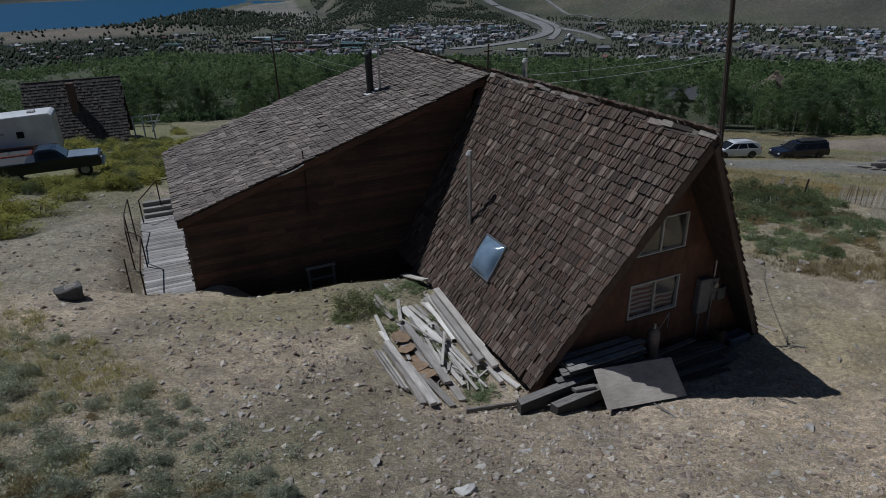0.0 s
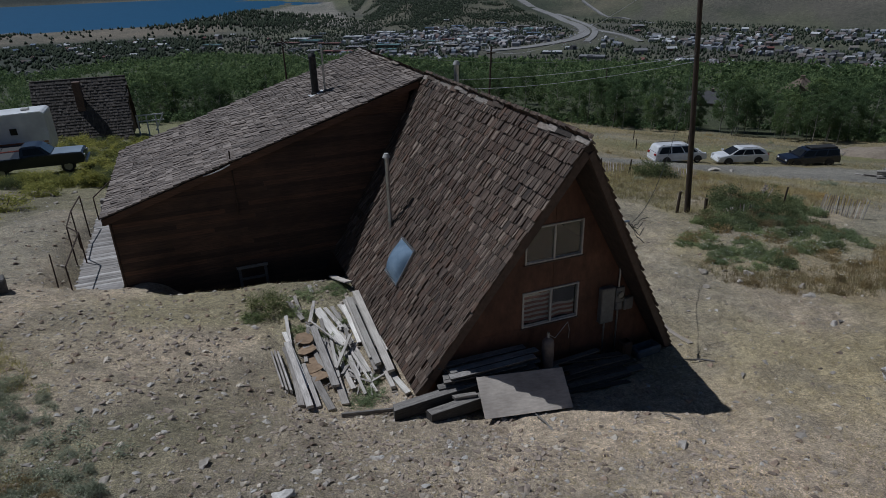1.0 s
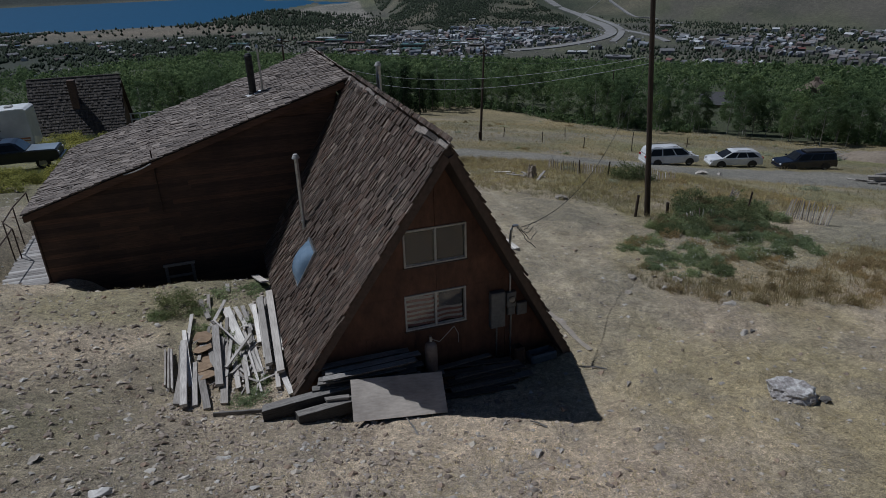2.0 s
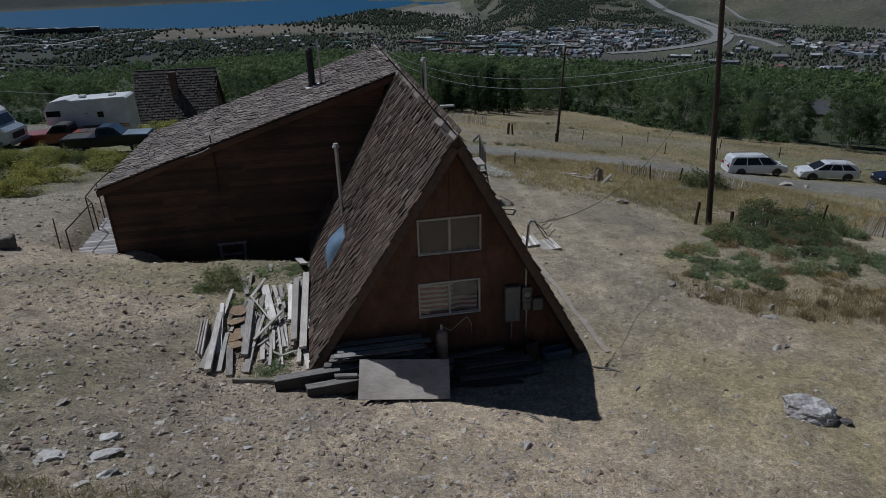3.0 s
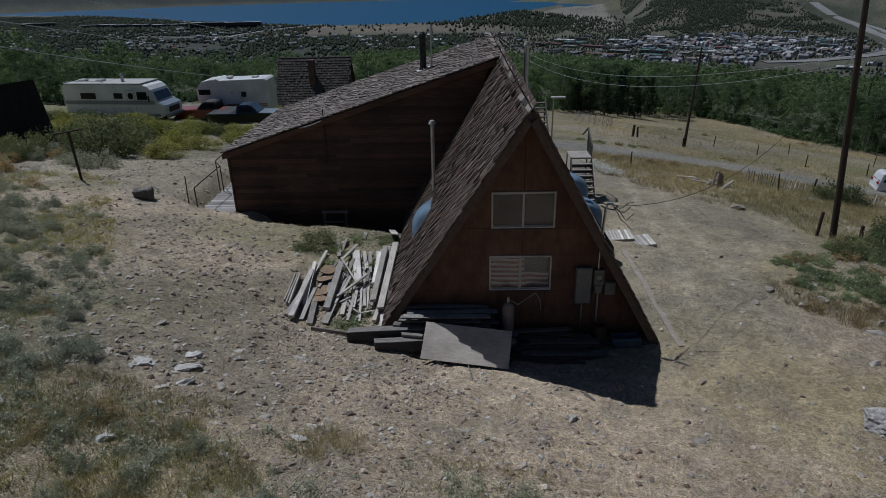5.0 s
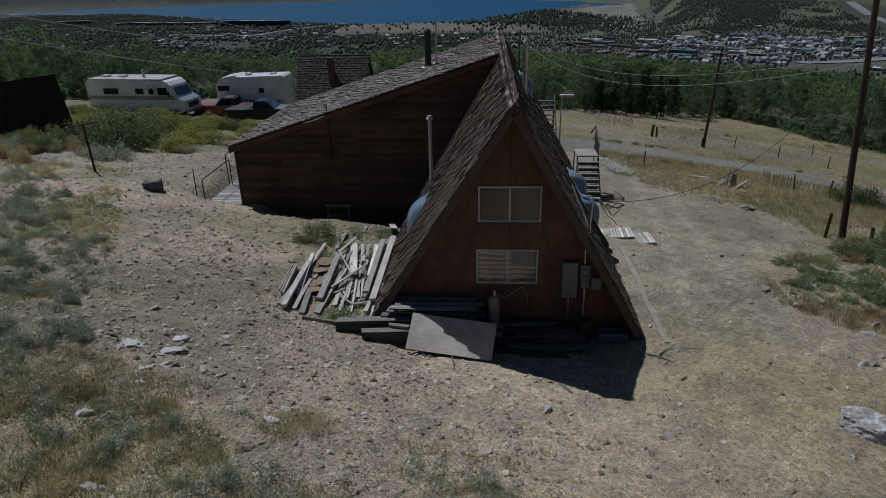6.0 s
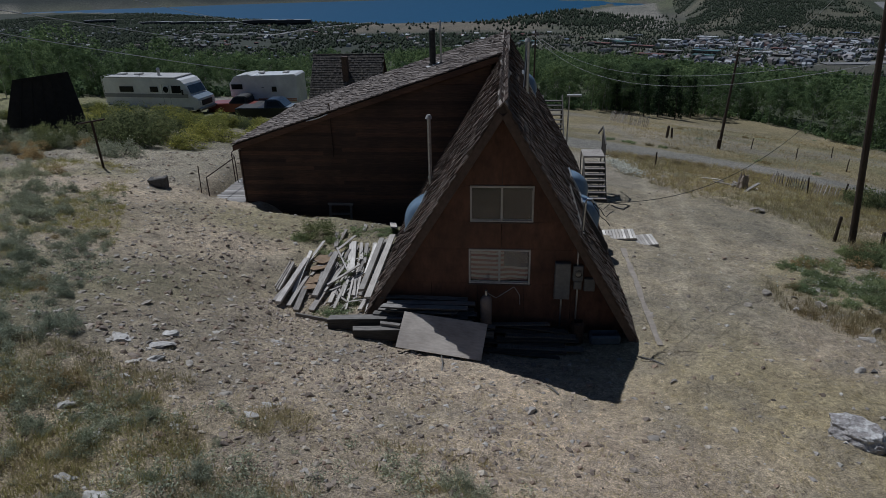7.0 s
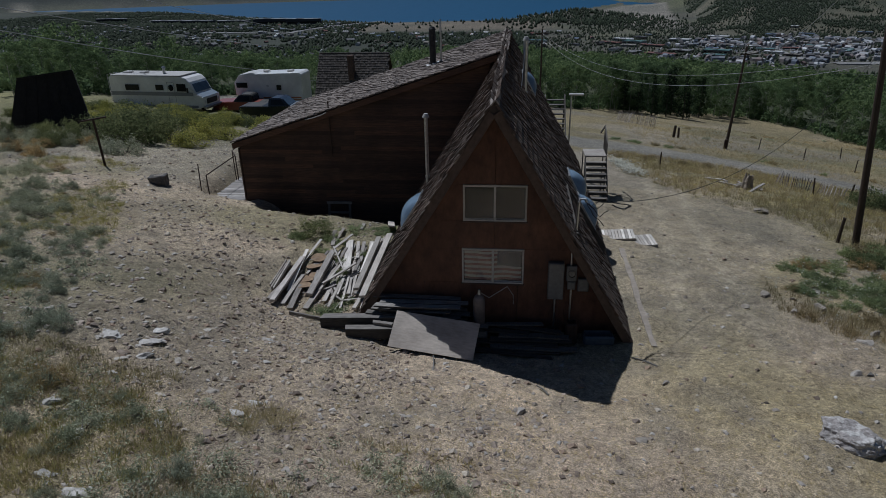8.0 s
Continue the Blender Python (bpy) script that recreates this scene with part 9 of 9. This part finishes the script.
def build_town():
    rnd = random.Random(2024)
    made = []

    def free(x, y, r):
        if any(math.hypot(x - a, y - b) < r + c for a, b, c in made):
            return False
        made.append((x, y, r))
        return True
    n = tries = 0
    # shopping streets in the middle
    while n < 55 and tries < 4000:
        tries += 1
        x, y = rnd.gauss(560, 230), rnd.gauss(1460, 150)
        if 0.613 * x + 0.79 * y < 1180 or in_hills(x, y) or not off_road(x, y, 75, 50)[0] or not free(x, y, 24):
            continue
        town_building(SHOPS[rnd.randrange(len(SHOPS))], x, y, rnd.choice((-32, -28, 58, -35)) + rnd.gauss(0, 5), rnd.uniform(0.45, 0.8))
        n += 1
    # houses across the valley floor
    n = tries = 0
    while n < 215 and tries < 9000:
        tries += 1
        q = rnd.random()
        if q < 0.62:
            w = rnd.uniform(-150, 1050)
            lo = 1100 - 330 * min(1, max(0, (w - 150) / 350))
            u = lo + (1660 - lo) * rnd.random()
            x, y = 0.613 * u + 0.79 * w, 0.79 * u - 0.613 * w
        elif q < 0.85:
            x, y = rnd.uniform(-900, 150), rnd.uniform(1500, 1900)
        else:
            x, y = rnd.uniform(-1100, -500), rnd.uniform(1700, 2300)
        if in_hills(x, y) or y > float(shore(np.array([x]))[0]) - 60 or not off_road(x, y, 75, 30)[0] or not free(x, y, 13):
            continue
        town_building(HOMES[rnd.randrange(len(HOMES))], x, y, rnd.uniform(0, 180), rnd.uniform(0.55, 0.95))
        n += 1
    # lakeside apartment rows
    rows = [town_kind(124, 16, h, "white", ROOFS["dark"], True) for h in (14, 23)]
    for x, y, a in ((-1430, 2385, 6), (-1290, 2365, 8), (-1140, 2345, 6), (-960, 2262, 8), (-830, 2245, 6), (-1780, 2550, 10)):
        town_building(("", "apartments", "dark", rows[x > -1000]), x, y, a, 1.0, "long dark apartment row beside the lake", "apartment rows by the lake")
    # past what can be told apart: joined roofs
    V, F, b = [], [], 0
    r2 = np.random.default_rng(5)
    for k in range(2900):
        w = r2.uniform(-700, 1250)
        lo = 1095 - 320 * min(1, max(0, (w - 150) / 350))
        u = lo + (1715 - lo) * r2.random()
        x, y = 0.613 * u + 0.79 * w, 0.79 * u - 0.613 * w
        if in_hills(x, y) or not off_road(x, y)[0] or lattice(np.array([x / 120]), np.array([y / 120]), 71)[0] < 0.38:
            continue
        l, d, h = r2.uniform(6, 16), r2.uniform(5, 9), r2.uniform(4, 7)
        a = r2.uniform(0, 3.14)
        ca, sa = math.cos(a), math.sin(a)
        z = float(land(np.array([x]), np.array([y]))[0])
        v = [(x + p * l * ca - q * d * sa, y + p * l * sa + q * d * ca, z + s) for p, q, s in ((-.5, -.5, -1), (.5, -.5, -1), (.5, .5, -1), (-.5, .5, -1), (-.5, -.5, h), (.5, -.5, h), (.5, .5, h), (-.5, .5, h), (-.5, 0, h * 1.45), (.5, 0, h * 1.45))]
        V += v
        F += [tuple(b + i for i in f) for f in ((0, 1, 5, 4), (1, 2, 6, 5), (2, 3, 7, 6), (3, 0, 4, 7), (4, 5, 9, 8), (7, 6, 9, 8), (5, 6, 9), (4, 7, 8))]
        b += 10
    for k in range(900):
        x, y = r2.uniform(-2200, -60), r2.uniform(1000, 2350)
        z = float(land(np.array([x]), np.array([y]))[0])
        if z > -138 or (y > 1880 and x > -560) or y > float(shore(np.array([x]))[0]) - 60 or lattice(np.array([x / 140]), np.array([y / 140]), 72)[0] < 0.4:
            continue
        l, d, h = r2.uniform(6, 15), r2.uniform(5, 9), r2.uniform(3.5, 6)
        a = r2.uniform(0, 3.14)
        ca, sa = math.cos(a), math.sin(a)
        V += [(x + p * l * ca - q * d * sa, y + p * l * sa + q * d * ca, z + s) for p, q, s in ((-.5, -.5, -1), (.5, -.5, -1), (.5, .5, -1), (-.5, .5, -1), (-.5, -.5, h), (.5, -.5, h), (.5, .5, h), (-.5, .5, h), (-.5, 0, h * 1.45), (.5, 0, h * 1.45))]
        F += [tuple(b + i for i in f) for f in ((0, 1, 5, 4), (1, 2, 6, 5), (2, 3, 7, 6), (3, 0, 4, 7), (4, 5, 9, 8), (7, 6, 9, 8), (5, 6, 9), (4, 7, 8))]
        b += 10
    ob = raw("far_houses", V, F, FAR_HOUSE)
    tagged(ob, "small far houses crowding the valley floor", "houses", kind="stuff")


def far_house_material():
    m, t, b, n, l = nodes("far house tones")
    g = n.new("ShaderNodeNewGeometry")
    l.new(ramp(t, g.outputs["Random Per Island"], [(0.0, (0.06, 0.06, 0.065)), (0.2, (0.16, 0.155, 0.155)), (0.4, (0.30, 0.31, 0.33)), (0.55, (0.10, 0.12, 0.16)), (0.7, (0.52, 0.53, 0.54)), (0.85, (0.13, 0.085, 0.075)), (1.0, (0.25, 0.24, 0.23))]), b.inputs["Base Color"])
    b.inputs["Roughness"].default_value = 0.8
    return m


FAR_HOUSE = far_house_material()
build_town()


def far_scatter():
    """Parked cars as specks, and dark trees scattered over valley and hills."""
    rnd = np.random.default_rng(12)
    # car parks
    n = 2200
    c = rnd.normal(0, 1, (n, 2)) * np.array([150, 90]) + np.array([560, 1440])
    x, y = c[:, 0], c[:, 1]
    keep = ~(0.9 * x + 0.436 * y - 1750 > 0) & (0.613 * x + 0.79 * y > 1120)
    x, y = x[keep], y[keep]
    z = land(x, y)
    cube = np.array([(-1, -1, 0), (1, -1, 0), (1, 1, 0), (-1, 1, 0), (-.8, -.85, 1), (.8, -.85, 1), (.8, .85, 1), (-.8, .85, 1)])
    fc = np.array([(4, 5, 6, 7), (0, 1, 5, 4), (1, 2, 6, 5), (2, 3, 7, 6), (3, 0, 4, 7)])
    a = np.where(rnd.random(len(x)) < 0.5, -0.55, 1.02)
    ca, sa = np.cos(a)[:, None], np.sin(a)[:, None]
    lx, ly = cube[None, :, 0] * 2.4, cube[None, :, 1] * 1.0
    V = np.stack([x[:, None] + lx * ca - ly * sa, y[:, None] + lx * sa + ly * ca, z[:, None] + cube[None, :, 2] * 1.6 + 0.1], -1).reshape(-1, 3)
    F = (fc[None] + 8 * np.arange(len(x))[:, None, None]).reshape(-1, 4)
    tagged(new("far_parked_cars", np_mesh("far_parked_cars", V, F, FAR_HOUSE)), "specks of parked cars in far car parks", "cars", kind="stuff")
    # trees of valley and hills
    P = []
    n = 22000
    u, w = 1070 + 1000 * rnd.random(n), rnd.uniform(-1500, 1350, n)
    x, y = 0.613 * u + 0.79 * w, 0.79 * u - 0.613 * w
    k = (lattice(x / 80, y / 80, 91) > 0.22) & (y < shore(x) - 25) & (0.9 * x + 0.436 * y - 1750 < 0) & ~((y > 1880) & (x < 110) & (x > -560)) & off_road(x, y, 100, 22)
    P.append(np.stack([x, y, rnd.uniform(3.5, 8.5, n)], 1)[k])
    n = 52000
    x, y = rnd.uniform(430, 1300, n), rnd.uniform(1650, 3800, n)
    s = 0.9 * x + 0.436 * y - 1750
    k = (x - 450 - (y - 1936) * 0.13 > 10) & (lattice(x / 170, y / 170, 21) * 0.6 + lattice(x / 55, y / 55, 22) * 0.4 + 0.10 * rnd.random(n) > 0.56) & (x < 960) & off_road(x, y, 75, 20)
    P.append(np.stack([x, y, rnd.uniform(4, 8, n)], 1)[k])
    n = 1100
    x, y = rnd.normal(150, 130, n), rnd.normal(2330, 130, n)
    P.append(np.stack([x, y, rnd.uniform(8, 14, n)], 1))
    n = 110
    x, y = rnd.uniform(-700, 0, n), rnd.uniform(1900, 2350, n)
    P.append(np.stack([x, y, rnd.uniform(6, 11, n)], 1))
    n = 42000
    x, y = rnd.uniform(-2500, 0, n), rnd.uniform(850, 3300, n)
    k = (lattice(x / 90, y / 90, 92) * 0.7 + lattice(x / 35, y / 35, 93) * 0.3 > 0.33) & (y < shore(x) - 40) & (lie(x, y) < -138) & ~((y > 1880) & (x > -560)) & off_road(x, y, 50, 20)
    P.append(np.stack([x, y, rnd.uniform(4.5, 10, n)], 1)[k])
    n = 500
    x, y = rnd.uniform(-1500, -750, n), rnd.normal(2290, 60, n)
    P.append(np.stack([x, y, rnd.uniform(8, 14, n)], 1))
    P = np.concatenate(P)
    z = land(P[:, 0], P[:, 1])
    tri = []
    m = len(P)
    ring = 5
    ang = np.linspace(0, 6.283, ring, endpoint=False)[None, :] + rnd.uniform(0, 6.28, (m, 1))
    rad = P[:, 2:3] * np.where(P[:, 0:1] < 0, 0.48, 0.30) * rnd.uniform(0.7, 1.3, (m, ring))
    low = np.stack([P[:, 0:1] + rad * np.cos(ang), P[:, 1:2] + rad * np.sin(ang), np.repeat(z[:, None], ring, 1) + P[:, 2:3] * rnd.uniform(0.05, 0.3, (m, ring))], -1)
    top = np.stack([P[:, 0], P[:, 1], z + P[:, 2]], -1)[:, None]
    foot = np.stack([P[:, 0], P[:, 1], z - 0.5], -1)[:, None]
    V = np.concatenate([low, top, foot], 1)
    f = np.array([(i, (i + 1) % ring, ring) for i in range(ring)] + [((i + 1) % ring, i, ring + 1) for i in range(0, ring, 2)])
    F = (f[None] + (ring + 2) * np.arange(m)[:, None, None]).reshape(-1, 3)
    tagged(new("far_trees", np_mesh("far_trees", V.reshape(-1, 3), F, FAR_TREE)), "dark far trees over valley and hills", "trees", kind="stuff")


FAR_TREE = leaf_material("far conifers", (0.042, 0.058, 0.044), (0.088, 0.108, 0.078))
far_scatter()

ROAD_FAR = surface("pale far road", (0.17, 0.166, 0.162), (0.25, 0.245, 0.24), 0.05, 0.01, 0.9, bump=0)


def ribbon(name, pts, width, label):
    """A road band laid over the land along a smooth line."""
    P = [Vector(p) for p in pts]
    line = []
    for i in range(len(P) - 1):
        p0, p1, p2, p3 = P[max(0, i - 1)], P[i], P[i + 1], P[min(len(P) - 1, i + 2)]
        for k in range(10):
            s = k / 10
            line.append(0.5 * (2 * p1 + (p2 - p0) * s + (2 * p0 - 5 * p1 + 4 * p2 - p3) * s * s + (3 * p1 - p0 - 3 * p2 + p3) * s ** 3))
    line.append(P[-1])
    V, F = [], []
    for i, p in enumerate(line):
        d = (line[min(i + 1, len(line) - 1)] - line[max(i - 1, 0)]).normalized()
        s = Vector((-d.y, d.x))
        zc = max(height(*(p + s * width / 2)), height(*(p - s * width / 2)), height(p.x, p.y)) + 1.6
        for w, dz in ((-0.5, -4.0), (-0.5, 0.0), (0.5, 0.0), (0.5, -4.0)):
            q = p + s * width * w
            V.append((q.x, q.y, zc + dz))
    for i in range(len(line) - 1):
        for k in range(3):
            F.append((4 * i + k, 4 * i + k + 1, 4 * i + k + 5, 4 * i + k + 4))
    tagged(raw(name, V, F, ROAD_FAR), label, "road", kind="structure")


ribbon("highway", HIGHWAY, 26, "pale divided highway curving through the valley")
ribbon("slip_road", SLIP_A, 15, "pale slip road leaving the highway")
ribbon("slip_road", SLIP_B, 14, "pale slip road leaving the highway")
ribbon("hill_road", [(1156, 1915), (1140, 1818), (1129, 1719), (1151, 1663), (1147, 1520)], 9, "pale dirt road climbing the far hill")
ribbon("far_street", STREET, 26, "pale street across the valley floor")
ribbon("far_street", SHORE_ROAD, 18, "pale street leading to the lake")
